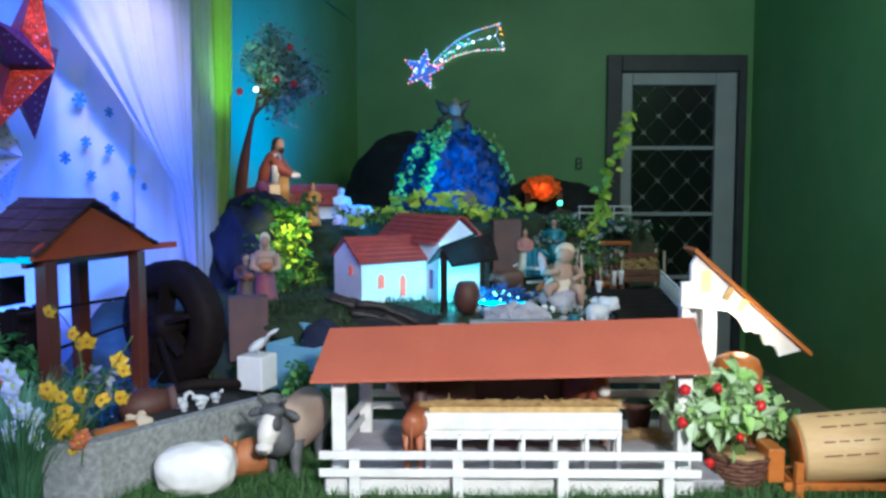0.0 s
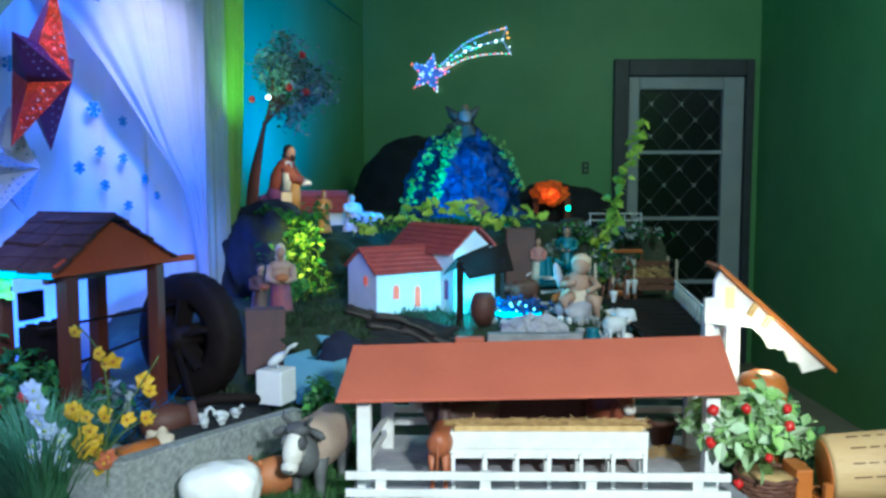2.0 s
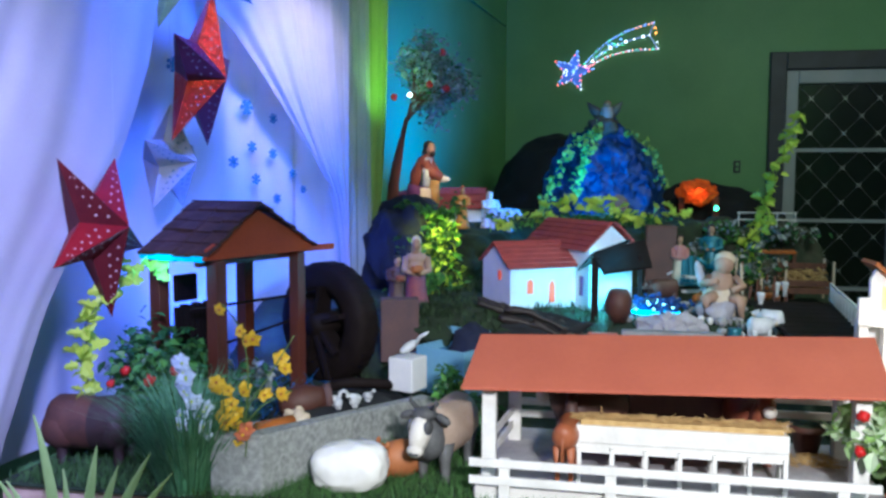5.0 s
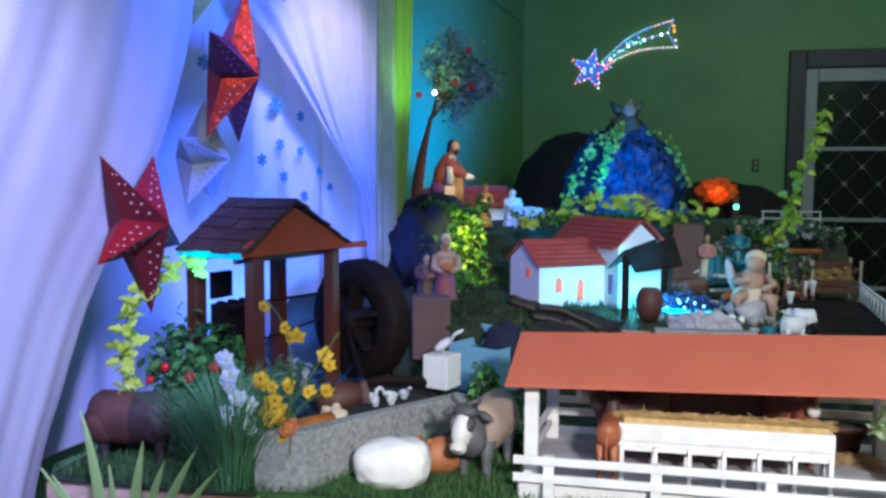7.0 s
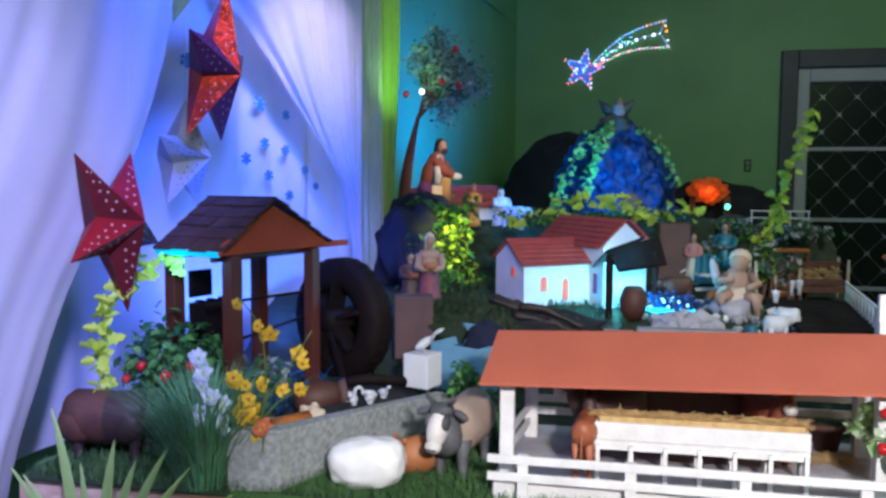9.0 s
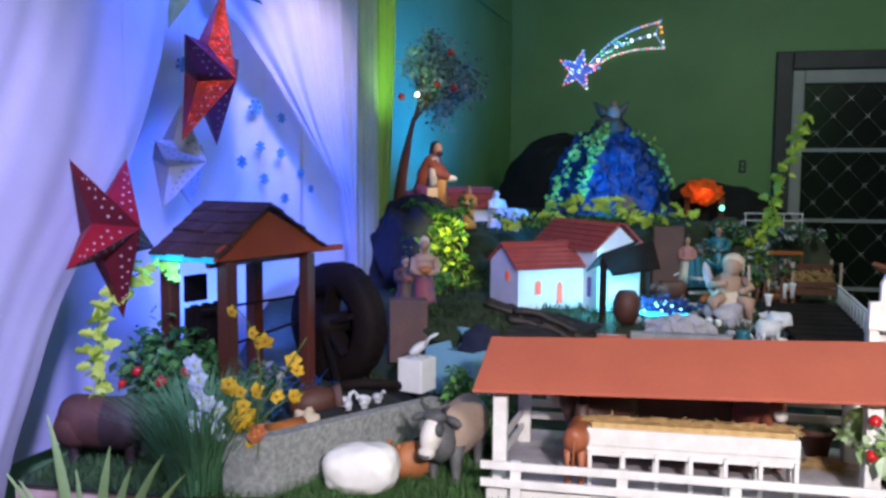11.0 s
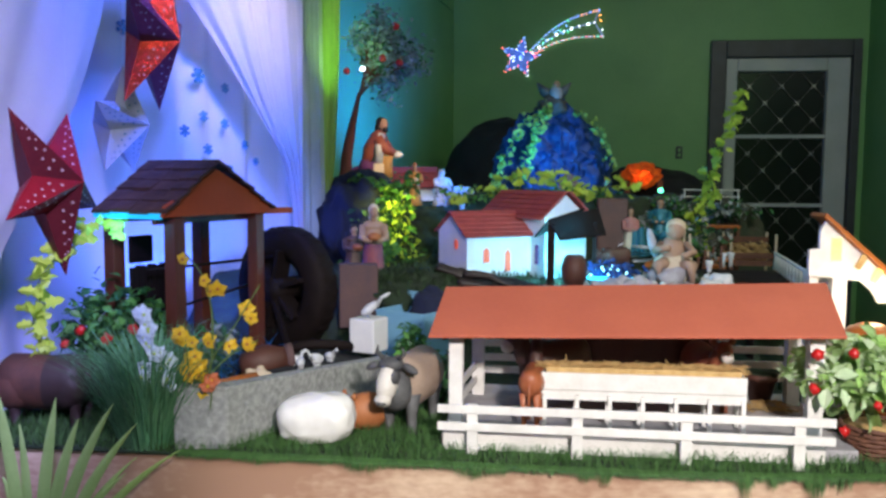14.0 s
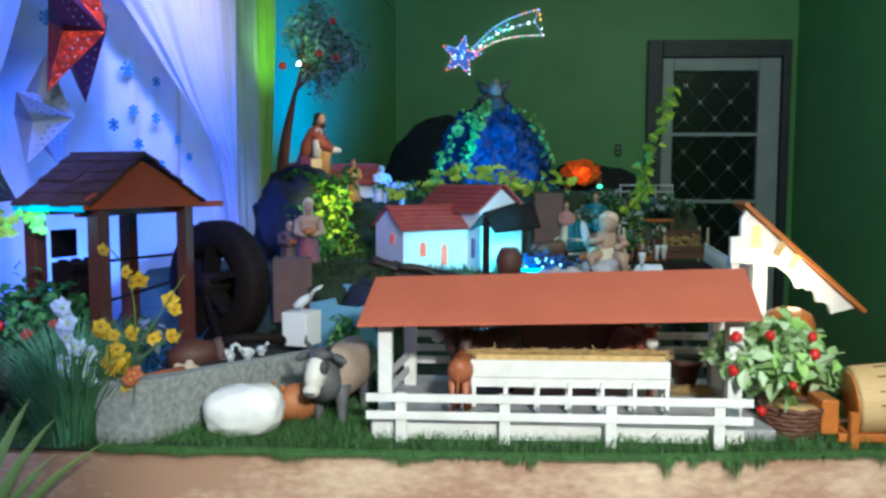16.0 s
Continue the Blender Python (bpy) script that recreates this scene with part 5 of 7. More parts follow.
for k in range(46):
    x, y = rnd.uniform(-0.62, -0.42), rnd.uniform(1.52, 1.78)
    if x > -0.40 + (y - 1.76) * 0.6 - 0.05 or x < -0.70 + (y - 1.31) * 0.55:
        continue
    s = rnd.uniform(0.008, 0.018)
    z = terrain(x, y)
    bm = bmesh.new()
    ball(bm, (x, y, z + s * 0.3), (s, s * 0.8, s * 0.6), level=2, rough=0.3, turn=(0, 0, rnd.uniform(0, 180)))
    single("stone", bm, PEBBLE, (x, y, z), "small grey pebble behind the granite slab", "stone", "pebbles behind the slab")

# raised bed behind the granite slab, with pool, boxes and birds
bm = bmesh.new()
ball(bm, (-0.56, 1.72, 0.78), (0.15, 0.2, 0.055), level=4, rough=0.25, freq=30)
single("soil_bed", bm, ROCK_DARK, (-0.56, 1.72, 0.77), "dark gravel bed behind the granite slab", "soil")
for x, y, a in ((-0.555, 1.655, 30), (-0.515, 1.68, 200), (-0.535, 1.63, 100), (-0.49, 1.7, 320), (-0.505, 1.65, 250)):
    bm = bmesh.new()
    ball(bm, (0, 0, 0.014), (0.018, 0.009, 0.009), 0, (0, -10, 0))
    tube(bm, [(0.012, 0, 0.016), (0.018, 0, 0.028), (0.024, 0, 0.031), (0.03, 0, 0.029)], [0.005, 0.003, 0.004, 0.001], 6)
    ball(bm, (0, 0, 0.004), (0.009, 0.007, 0.005), 0)
    bmesh.ops.transform(bm, matrix=pose(x, y, 0.828, 0, 0, a), verts=bm.verts)
    single("goose_figurine", bm, ROBE_WHITE, (x, y, 0.828), "tiny white goose figurine on the gravel", "figurine", "geese on the gravel")
bm = bmesh.new()
tube(bm, lerp_path([(-0.64, 1.78, 0.82), (-0.57, 1.76, 0.85), (-0.5, 1.78, 0.85), (-0.45, 1.84, 0.83)], 14), 0.012, 10)
single("hose", bm, BLACK_WOOD, (-0.55, 1.78, 0.82), "thick black hose curved over the gravel", "hose")
pool = thing("pool_box", (-0.35, 1.98, 0.8), "pale blue plastic water tank with a raised lid", "tank")
m = pose(-0.345, 1.98, 0.79, 0, 0, -28)
for lo, hi in (((-0.075, -0.06, 0), (0.075, 0.06, 0.01)), ((-0.075, -0.06, 0.01), (-0.069, 0.06, 0.115)), ((0.069, -0.06, 0.01), (0.075, 0.06, 0.115)), ((-0.069, -0.06, 0.01), (0.069, -0.054, 0.115)), ((-0.069, 0.054, 0.01), (0.069, 0.06, 0.15))):
    bm = bmesh.new()
    box(bm, lo, hi, m)
    part("side", bm, POOL_BLUE, pool, bevel=0.001)
bm = bmesh.new()
box(bm, (-0.068, -0.053, 0.09), (0.068, 0.053, 0.096), m)
part("water", bm, material("tank_water", (0.1, 0.3, 0.5), 0.05, bump=0.2, scale=30), pool, "still blue water")
bm = bmesh.new()
box(bm, (-0.05, -0.03, 0), (0.05, 0.03, 0.165), pose(-0.51, 2.08, 0.84, 0, 0, 14))
single("cardboard_box", bm, CARDBOARD, (-0.52, 2.06, 0.84), "small brown cardboard box behind the water wheel", "box", bevel=0.002)
bm = bmesh.new()
ball(bm, (-0.3, 1.98, 0.885), (0.058, 0.045, 0.078), level=4, rough=0.2)
single("rock", bm, ROCK_BLUE, (-0.3, 1.98, 0.8), "dark navy rock beside the water tank", "rock")
for x, y, z, r in ((-0.63, 1.62, 0.82, 0.025), (-0.6, 1.58, 0.815, 0.02)):
    bm = bmesh.new()
    ball(bm, (x, y, z), (r, r * 0.8, r * 1.1), level=3, rough=0.3)
    single("shell", bm, CREAM, (x, y, z - 0.02), "pale brown shell at the foot of the hut", "shell")
bm = bmesh.new()
tube(bm, [(-0.64, 1.45, 0.82), (-0.585, 1.5, 0.825)], 0.026, 14)
single("clay_jar", bm, ORANGE_WOOD, (-0.61, 1.48, 0.79), "orange clay jar lying behind the slab", "jar")

# blue tinsel strewn under the hut
rnd = random.Random(83)
bm = bmesh.new()
for _ in range(170):
    c = Vector((rnd.uniform(-0.8, -0.62), rnd.uniform(1.64, 1.86), 0.0))
    c.z = terrain(c.x, c.y) + rnd.uniform(0.01, 0.06)
    d = Vector((rnd.uniform(-1, 1), rnd.uniform(-1, 1), rnd.uniform(-0.5, 0.7))).normalized() * rnd.uniform(0.012, 0.032)
    beam(bm, c - d, c + d, 0.004, 0.0012)
single("tinsel", bm, CYAN_FOIL, (-0.71, 1.75, 0.79), "strips of blue foil tinsel strewn under the hut", "tinsel", kind="stuff")

# ---- chalet on the far right corner ----
chalet = thing("chalet", (0.56, 1.68, TOP), "white model chalet with a steep brown roof, its gable lit from in front", "house")


def jagged(a, b, n, amp, rnd):
    a, b = Vector(a), Vector(b)
    return [tuple(a.lerp(b, i / n) + Vector((0, 0, rnd.uniform(-amp, amp)))) for i in range(1, n)]


rnd = random.Random(21)
Y = 1.65
out = [(0.518, Y, 1.150), (0.739, Y, 0.952), (0.70, Y, 0.942)] + jagged((0.70, Y, 0.942), (0.60, Y, 1.02), 14, 0.012, rnd) + [(0.585, Y, 1.034), (0.489, Y, 1.043), (0.489, Y, 1.094), (0.508, Y, 1.096), (0.508, Y, 1.13)]
bm = bmesh.new()
prism(bm, out, (0, 0.012, 0))
part("gable_board", bm, WHITE_WOOD, chalet, "white gable board with a ragged lower edge")
bm = bmesh.new()
prism(bm, [(0.508, 1.63, 1.16), (0.75, 1.63, 0.945), (0.75, 1.715, 0.945), (0.508, 1.715, 1.16)], (0.004, 0, 0.006))
part("roof", bm, ORANGE_WOOD, chalet, "thin brown roof sheet")
part("back_wall", boxes(((0.5, 1.70, 0.8), (0.58, 1.71, 1.05))), WHITE_WOOD, chalet)
for lo, hi in (((0.535, 1.652, TOP - 0.005), (0.562, 1.675, 1.045)), ((0.495, 1.664, TOP - 0.005), (0.512, 1.682, 1.05))):
    part("post", boxes((lo, hi)), WHITE_WOOD, chalet, bevel=0.001)
part("window", boxes(((0.529, 1.645, 1.075), (0.547, 1.651, 1.118))), YELLOW_GLOW, chalet, "lit yellow window")
# a straw-coloured mark, and a glowing strip that stands in for warm light
for k in range(2):
    bm = bmesh.new()
    beam(bm, (0.59 + k * 0.03, 1.64, 1.085 - k * 0.027), (0.575 + k * 0.03, 1.64, 1.06 - k * 0.026), 0.004, 0.012)
    part("batten", bm, YELLOW_GLOW if k == 1 else HAY, chalet)
part("plank", boxes(((0.52, 1.64, 0.88), (0.62, 1.65, 0.9))), WHITE_WOOD, chalet)

# ---- deck with the zigzag railing ----
deck = thing("deck", (0.62, 2.4, 0.85), "dark wooden deck with a white slatted railing", "deck")
for k in range(9):
    bm = bmesh.new()
    y = 2.02 + k * 0.08
    beam(bm, (0.47, y, 0.935), (0.64 + 0.013 * k, y, 0.935), 0.074, 0.012)
    part("plank", bm, BLACK_WOOD, deck)
for x, y in ((0.48, 2.03), (0.62, 2.03), (0.48, 2.65), (0.72, 2.65)):
    part("leg", boxes(((x - 0.008, y - 0.008, TOP), (x + 0.008, y + 0.008, 0.93))), BLACK_WOOD, deck)
ra, rb = Vector((0.62, 1.98, 0.943)), Vector((0.725, 2.72, 0.943))
rail = bmesh.new()
beam(rail, ra + Vector((0, 0, 0.055)), rb + Vector((0, 0, 0.055)), 0.005, 0.006)
rail = part("railing", rail, WHITE_WOOD, deck, "white slatted railing")
for k in range(26):  # zigzag of thin slats
    p, q = ra.lerp(rb, k / 26), ra.lerp(rb, (k + 1) / 26)
    if k % 2:
        p, q = q, p
    bm = bmesh.new()
    beam(bm, p, q + Vector((0, 0, 0.055)), 0.004, 0.006, up=(1, 0, 0))
    part("slat", bm, WHITE_WOOD, rail)

# wooden crate and benches behind it
crate = thing("crate", (0.77, 3.2, 0.89), "open wooden crate with straw on thin legs", "crate")
m = pose(0.765, 3.2, 0.89)
for k in range(4):
    if k < 2:
        bm = bmesh.new()
        box(bm, (-0.085, -0.06, 0.02 + k * 0.027), (0.085, -0.053, 0.042 + k * 0.027), m)
        part("board", bm, WICKER, crate)
    bm = bmesh.new()
    box(bm, (-0.085, 0.053, 0.02 + k * 0.027), (0.085, 0.06, 0.042 + k * 0.027), m)
    part("board", bm, WICKER, crate)
for x in (-0.085, 0.078):
    for y in (-0.066, 0.06):
        bm = bmesh.new()
        box(bm, (x, y, -0.01), (x + 0.008, y + 0.008, 0.14), m)
        part("post", bm, CREAM, crate)
bm = bmesh.new()
box(bm, (-0.08, -0.05, 0.02), (0.08, 0.05, 0.03), m)
part("bottom", bm, WICKER, crate)
rnd = random.Random(31)
bm = bmesh.new()
for _ in range(150):
    c = Vector((0.765 + rnd.uniform(-0.07, 0.07), 3.2 + rnd.uniform(-0.045, 0.045), 0.92 + rnd.uniform(0, 0.07)))
    d = Vector((rnd.uniform(-1, 1), rnd.uniform(-1, 1), rnd.uniform(-0.3, 0.5))).normalized() * 0.018
    beam(bm, c - d, c + d, 0.003, 0.003)
single("straw", bm, HAY, (0.765, 3.2, 0.92), "brown straw heaped in the wooden crate", "straw", kind="stuff")
for x0, x1, y, z in ((0.6, 0.68, 3.1, 0.93), (0.63, 0.76, 3.35, 1.04), (0.55, 0.62, 2.95, 0.92)):
    b = thing("bench", ((x0 + x1) / 2, y, TOP), "small brown wooden bench among the plants", "bench", "benches at the back")
    part("seat", boxes(((x0, y - 0.03, z), (x1, y + 0.03, z + 0.012))), ORANGE_WOOD, b, bevel=0.001)
    for x in (x0 + 0.006, x1 - 0.006):
        part("leg", boxes(((x - 0.006, y - 0.025, terrain(x, y) - 0.01), (x + 0.006, y + 0.025, z))), WICKER, b)
ladder = thing("small_fence", (0.75, 3.6, 1.08), "thin white toy fence on the dark hillock", "fence")
for z in (1.158, 1.187):
    part("rail", boxes(((0.584, 3.598, z), (0.82, 3.602, z + 0.005))), WHITE_WOOD, ladder)
for x in (0.588, 0.66, 0.74, 0.812):
    part("post", boxes(((x, 3.594, 1.0), (x + 0.004, 3.598, 1.186))), WHITE_WOOD, ladder)

# dark cabinet behind the pond
cab = thing("cabinet", (0.22, 2.9, 0.93), "dark brown wooden box standing on end", "box")
part("body", boxes(((0.168, 2.88, 0.93), (0.272, 2.96, 1.165))), HIDE_DARK, cab, bevel=0.003)
part("door", boxes(((0.176, 2.874, 0.94), (0.264, 2.879, 1.155))), HIDE_DARK, cab)
bm = bmesh.new()
beam(bm, (0.24, 2.868, 1.0), (0.262, 2.868, 1.012), 0.018, 0.004)
part("note", bm, WHITE_CARD, cab, "small white paper note")

# ---- hills ----
def hill(name, centre, size, mat, label, rough=0.25, level=5, freq=25, category="hill", crumple=0.006):
    bm = bmesh.new()
    vs = ball(bm, centre, size, level=level, rough=rough, freq=freq)
    for v in bm.verts:
        v.co += 0.02 * noise.noise_vector(v.co * 12) + crumple * noise.noise_vector(v.co * 34) + 0.5 * crumple * noise.noise_vector(v.co * 70)
    return single(name, bm, mat, centre, label, category)


hill("hill", (-0.22, 5.05, 1.1), (0.43, 0.3, 0.51), ROCK_DARK, "dark crumpled paper hill behind the grotto", 0.05)
hill("hill", (0.66, 5.2, 1.0), (0.47, 0.25, 0.31), ROCK_DARK, "low dark crumpled paper hill by the wall", 0.15)
hill("hill", (0.74, 3.66, 0.92), (0.2, 0.12, 0.22), ROCK_MOSS, "dark shrub-covered hillock behind the crate", 0.3)
hill("hill", (0.45, 3.4, 0.95), (0.22, 0.2, 0.2), ROCK_MOSS, "dark hillock at the back of the village", 0.3)
hill("hill", (-0.7, 2.98, 1.02), (0.15, 0.26, 0.235), ROCK_BLUE, "navy paper rock on which a robed statue stands", 0.25)
hill("hill", (-0.6, 3.5, 0.95), (0.35, 0.35, 0.18), SOIL, "turf slope with small statues", 0.2)
hill("hill", (0.08, 3.3, 0.98), (0.38, 0.3, 0.2), SOIL, "turf bank behind the house", 0.2)
grotto = thing("grotto", (0.035, 4.05, 1.1), "dome-shaped grotto covered in shiny blue foil", "grotto")
bm = bmesh.new()
ball(bm, (0.03, 4.05, 1.1), (0.3, 0.25, 0.49), level=6, rough=0.12, freq=40)
for v in bm.verts:
    v.co += 0.02 * noise.noise_vector(v.co * 12) + 0.02 * noise.noise_vector(v.co * 34) + 0.01 * noise.noise_vector(v.co * 70)
part("foil_cover", bm, TINSEL, grotto)
bm = bmesh.new()
prism(bm, [(0.1 + 0.045 * math.cos(a), 3.80, 1.2 + 0.06 * max(math.sin(a), -0.3)) for a in np.linspace(0, math.tau, 18, endpoint=False)], (0, 0.03, 0))
part("niche", bm, HIDE_BROWN, grotto, "brown niche opening")

# orange tent
tent = thing("tent", (0.58, 5.0, 1.1), "small glowing orange cloth tent on dark posts", "tent")
bm = bmesh.new()
ball(bm, (0.57, 4.9, 1.262), (0.105, 0.09, 0.068), level=5, rough=0.2, freq=25)
for v in bm.verts:
    v.co += 0.022 * noise.noise_vector(v.co * 16) + 0.012 * noise.noise_vector(v.co * 40)
part("canopy", bm, TENT, tent, "crumpled glowing orange cloth")
for x in (0.47, 0.66):
    part("post", boxes(((x, 4.87, 0.85), (x + 0.03, 4.9, 1.235))), BROWN_WOOD, tent)
bm = bmesh.new()
ball(bm, (0.673, 4.84, 1.172), 0.016, level=1)
part("bulb", bm, BULB_GREEN, tent, "green bulb")


# ---- statues: one plain mesh each ----
def figure(name, at, height, heading, mats, label, stoop=0.0, wide=0.23, arms=True, kneel=False, load=False):
    """A robed figure: mats are skirt, torso, skin, hair or veil, extra."""
    bm = bmesh.new()
    h = height
    w = wide * h
    hem = [(0, 0), (0.02, 1.0), (0.1, 0.92), (0.25, 0.75), (0.42, 0.66), (0.5, 0.62)]
    n = 18
    rings = []
    for z, r in hem:
        rings.append([bm.verts.new((math.cos(k * math.tau / n) * w * r * (1 + 0.08 * math.sin(k * 5 + z * 8)) * 0.85 + stoop * h * z * 0.3, math.sin(k * math.tau / n) * w * r * (1 + 0.08 * math.sin(k * 4)), z * h)) for k in range(n)])
    for a, b in zip(rings, rings[1:]):
        for k in range(n):
            f = bm.faces.new((a[k], a[(k + 1) % n], b[(k + 1) % n], b[k]))
            f.smooth = True
    s = stoop * h
    ball(bm, (s * 0.22, 0, h * 0.6), (w * 0.62, w * 0.74, h * 0.17), 1, (0, stoop * 40, 0))
    ball(bm, (s * 0.32, 0, h * 0.72), (w * 0.5, w * 0.82, h * 0.075), 1, (0, stoop * 40, 0))
    tube(bm, [(s * 0.36, 0, h * 0.76), (s * 0.44, 0, h * 0.84)], [w * 0.25, w * 0.22], 8, index=2)
    ball(bm, (s * 0.5, 0, h * 0.89), (w * 0.36, w * 0.32, h * 0.085), 2)
    ball(bm, (s * 0.5 - w * 0.1, 0, h * 0.915), (w * 0.37, w * 0.37, h * 0.085), 3)
    ball(bm, (s * 0.42 - w * 0.22, 0, h * 0.83), (w * 0.25, w * 0.36, h * 0.09), 3)
    if arms:
        for k in (-1, 1):
            tube(bm, [(s * 0.32, k * w * 0.72, h * 0.72), (s * 0.4 + w * 0.35, k * w * 0.85, h * 0.57), (s * 0.4 + w * 0.95, k * w * 0.3, h * 0.55)], [w * 0.28, w * 0.25, w * 0.17], 8, index=1)
            ball(bm, (s * 0.4 + w * 1.02, k * w * 0.25, h * 0.55), w * 0.16, 2, level=1)
    if load:
        ball(bm, (s * 0.4 + w * 1.05, 0, h * 0.6), (w * 0.4, w * 0.5, w * 0.3), 4, level=2)
    bmesh.ops.transform(bm, matrix=pose(*at, 0, 0, heading), verts=bm.verts)
    return single(name, bm, mats, at, label, "statue")


bm = bmesh.new()
kx, ky, kz = -0.69, 3.2, 1.235
ball(bm, (kx - 0.005, ky, kz + 0.045), (0.06, 0.055, 0.05), 0)
tube(bm, [(kx + 0.02, ky, kz + 0.03), (kx - 0.06, ky + 0.01, kz + 0.022), (kx - 0.115, ky + 0.01, kz + 0.018)], [0.035, 0.028, 0.016], 10, index=0)
ball(bm, (kx - 0.12, ky + 0.01, kz + 0.018), (0.02, 0.012, 0.012), 2)
tube(bm, [(kx - 0.005, ky, kz + 0.05), (kx - 0.002, ky, kz + 0.11), (kx + 0.018, ky, kz + 0.16), (kx + 0.03, ky, kz + 0.185)], [0.05, 0.046, 0.036, 0.018], 14, index=1)
tube(bm, [(kx + 0.02, ky - 0.05, kz + 0.06), (kx + 0.03, ky - 0.045, kz + 0.12), (kx + 0.03, ky - 0.02, kz + 0.17)], [0.022, 0.022, 0.016], 8, index=5)
ball(bm, (kx + 0.037, ky - 0.005, kz + 0.21), (0.019, 0.019, 0.026), 2)
ball(bm, (kx + 0.026, ky + 0.004, kz + 0.218), (0.023, 0.024, 0.024), 4)
ball(bm, (kx + 0.016, ky + 0.006, kz + 0.195), (0.017, 0.022, 0.026), 4)
ball(bm, (kx + 0.045, ky - 0.012, kz + 0.19), (0.012, 0.012, 0.014), 4)
for k in (-1, 1):
    tube(bm, [(kx + 0.02, ky + k * 0.042, kz + 0.155), (kx + 0.05, ky + k * 0.045, kz + 0.11), (kx + 0.085, ky + k * 0.015, kz + 0.09)], [0.022, 0.02, 0.013], 8, index=1)
ball(bm, (kx + 0.09, ky - 0.01, kz + 0.09), (0.03, 0.022, 0.015), 5)
tube(bm, [(kx + 0.05, ky - 0.03, kz - 0.01), (kx + 0.055, ky - 0.03, kz + 0.085)], [0.028, 0.022], 10, index=3)
single("statue", bm, [ROBE_VIOLET, ROBE_BROWN, SKIN, ROBE_GOLD, HAIR, ROBE_WHITE], (kx, ky, kz), "kneeling statue in russet and violet robes holding a white cloth", "statue")
bm = bmesh.new()
box(bm, (-0.02, -0.015, 0), (0.02, 0.015, 0.05), pose(-0.655, 3.1, 1.24, 0, 0, 10))
single("small_box", bm, CREAM, (-0.655, 3.1, 1.24), "little cream box at the statue's feet", "box", bevel=0.002)
figure("statue", (-0.555, 3.38, 1.115), 0.185, -80, [ROBE_GOLD, ROBE_GOLD, SKIN, ROBE_BROWN, CREAM], "small golden-brown robed statue on the turf slope", wide=0.17, load=True)
figure("statue", (-0.46, 3.55, 1.11), 0.165, -60, [ROBE_WHITE, ROBE_WHITE, ROBE_WHITE, ROBE_WHITE, ROBE_WHITE], "white robed statue bathed in blue light", wide=0.25)
quadruped("donkey_figurine", (-0.40, 3.52, 1.1), -15, 0.14, 0.1, [ROBE_WHITE], "pale donkey figurine bathed in blue light", head_up=0.1)
figure("statue", (-0.515, 2.3, 0.925), 0.235, -75, [ROBE_WINE, PEACH, SKIN, CREAM, HIDE_ORANGE], "elderly statue in a wine-red skirt, peach blouse and cream headscarf", wide=0.175, load=True, stoop=0.25)
figure("statue", (-0.585, 2.36, 0.93), 0.165, -60, [HIDE_DARK, HIDE_DARK, SKIN, HAIR, HIDE_BROWN], "small dark robed statue holding a brown basket", wide=0.22, load=True)
figure("statue", (0.28, 2.86, 0.96), 0.18, -90, [CREAM, ROBE_PINK, SKIN, HAIR, CREAM], "slim statue in a pale pink robe beside the box", wide=0.16)
figure("statue", (0.40, 3.0, 0.97), 0.2, -100, [TEAL_CARD, TEAL_CARD, SKIN, HAIR, CREAM], "teal robed statue among the plants", wide=0.2)
# cherub
bm = bmesh.new()
cx, cy, cz = 0.365, 2.42, 0.935
ball(bm, (cx, cy, cz + 0.04), (0.05, 0.045, 0.045), 0, rough=0.15)
ball(bm, (cx - 0.002, cy - 0.005, cz + 0.085), (0.034, 0.03, 0.04), 1)
ball(bm, (cx + 0.004, cy - 0.015, cz + 0.137), (0.026, 0.026, 0.028), 1)
ball(bm, (cx + 0.006, cy - 0.008, cz + 0.147), (0.028, 0.028, 0.024), 0)
tube(bm, [(cx - 0.03, cy - 0.01, cz + 0.1), (cx - 0.05, cy - 0.03, cz + 0.085), (cx - 0.015, cy - 0.05, cz + 0.095)], [0.012, 0.011, 0.009], 8, index=1)
tube(bm, [(cx + 0.03, cy - 0.01, cz + 0.1), (cx + 0.05, cy - 0.03, cz + 0.08), (cx + 0.02, cy - 0.05, cz + 0.07)], [0.012, 0.011, 0.009], 8, index=1)
for s in (-1, 1):
    tube(bm, [(cx + s * 0.02, cy - 0.02, cz + 0.05), (cx + s * 0.045, cy - 0.05, cz + 0.045), (cx + s * 0.04, cy - 0.055, cz + 0.0)], [0.02, 0.017, 0.012], 8, index=1)
ball(bm, (cx - 0.052, cy + 0.02, cz + 0.1), (0.012, 0.01, 0.045), 2, (0, -15, 0))
ball(bm, (cx - 0.012, cy - 0.02, cz + 0.0), (0.05, 0.045, 0.05), 2, rough=0.3, level=4)
ball(bm, (cx, cy, cz + 0.012), (0.06, 0.05, 0.022), 0, rough=0.3)
bmesh.ops.transform(bm, matrix=Matrix.Translation((cx - 0.012, cy, cz)) @ Matrix.Diagonal((1.08, 1.0, 1.08, 1)) @ Matrix.Translation((-cx, -cy, -cz)), verts=bm.verts)
single("cherub_statue", bm, [CREAM, PEACH, LILAC_GREY], (cx, cy, cz), "cream plaster seated cherub statue on a rock base", "statue")
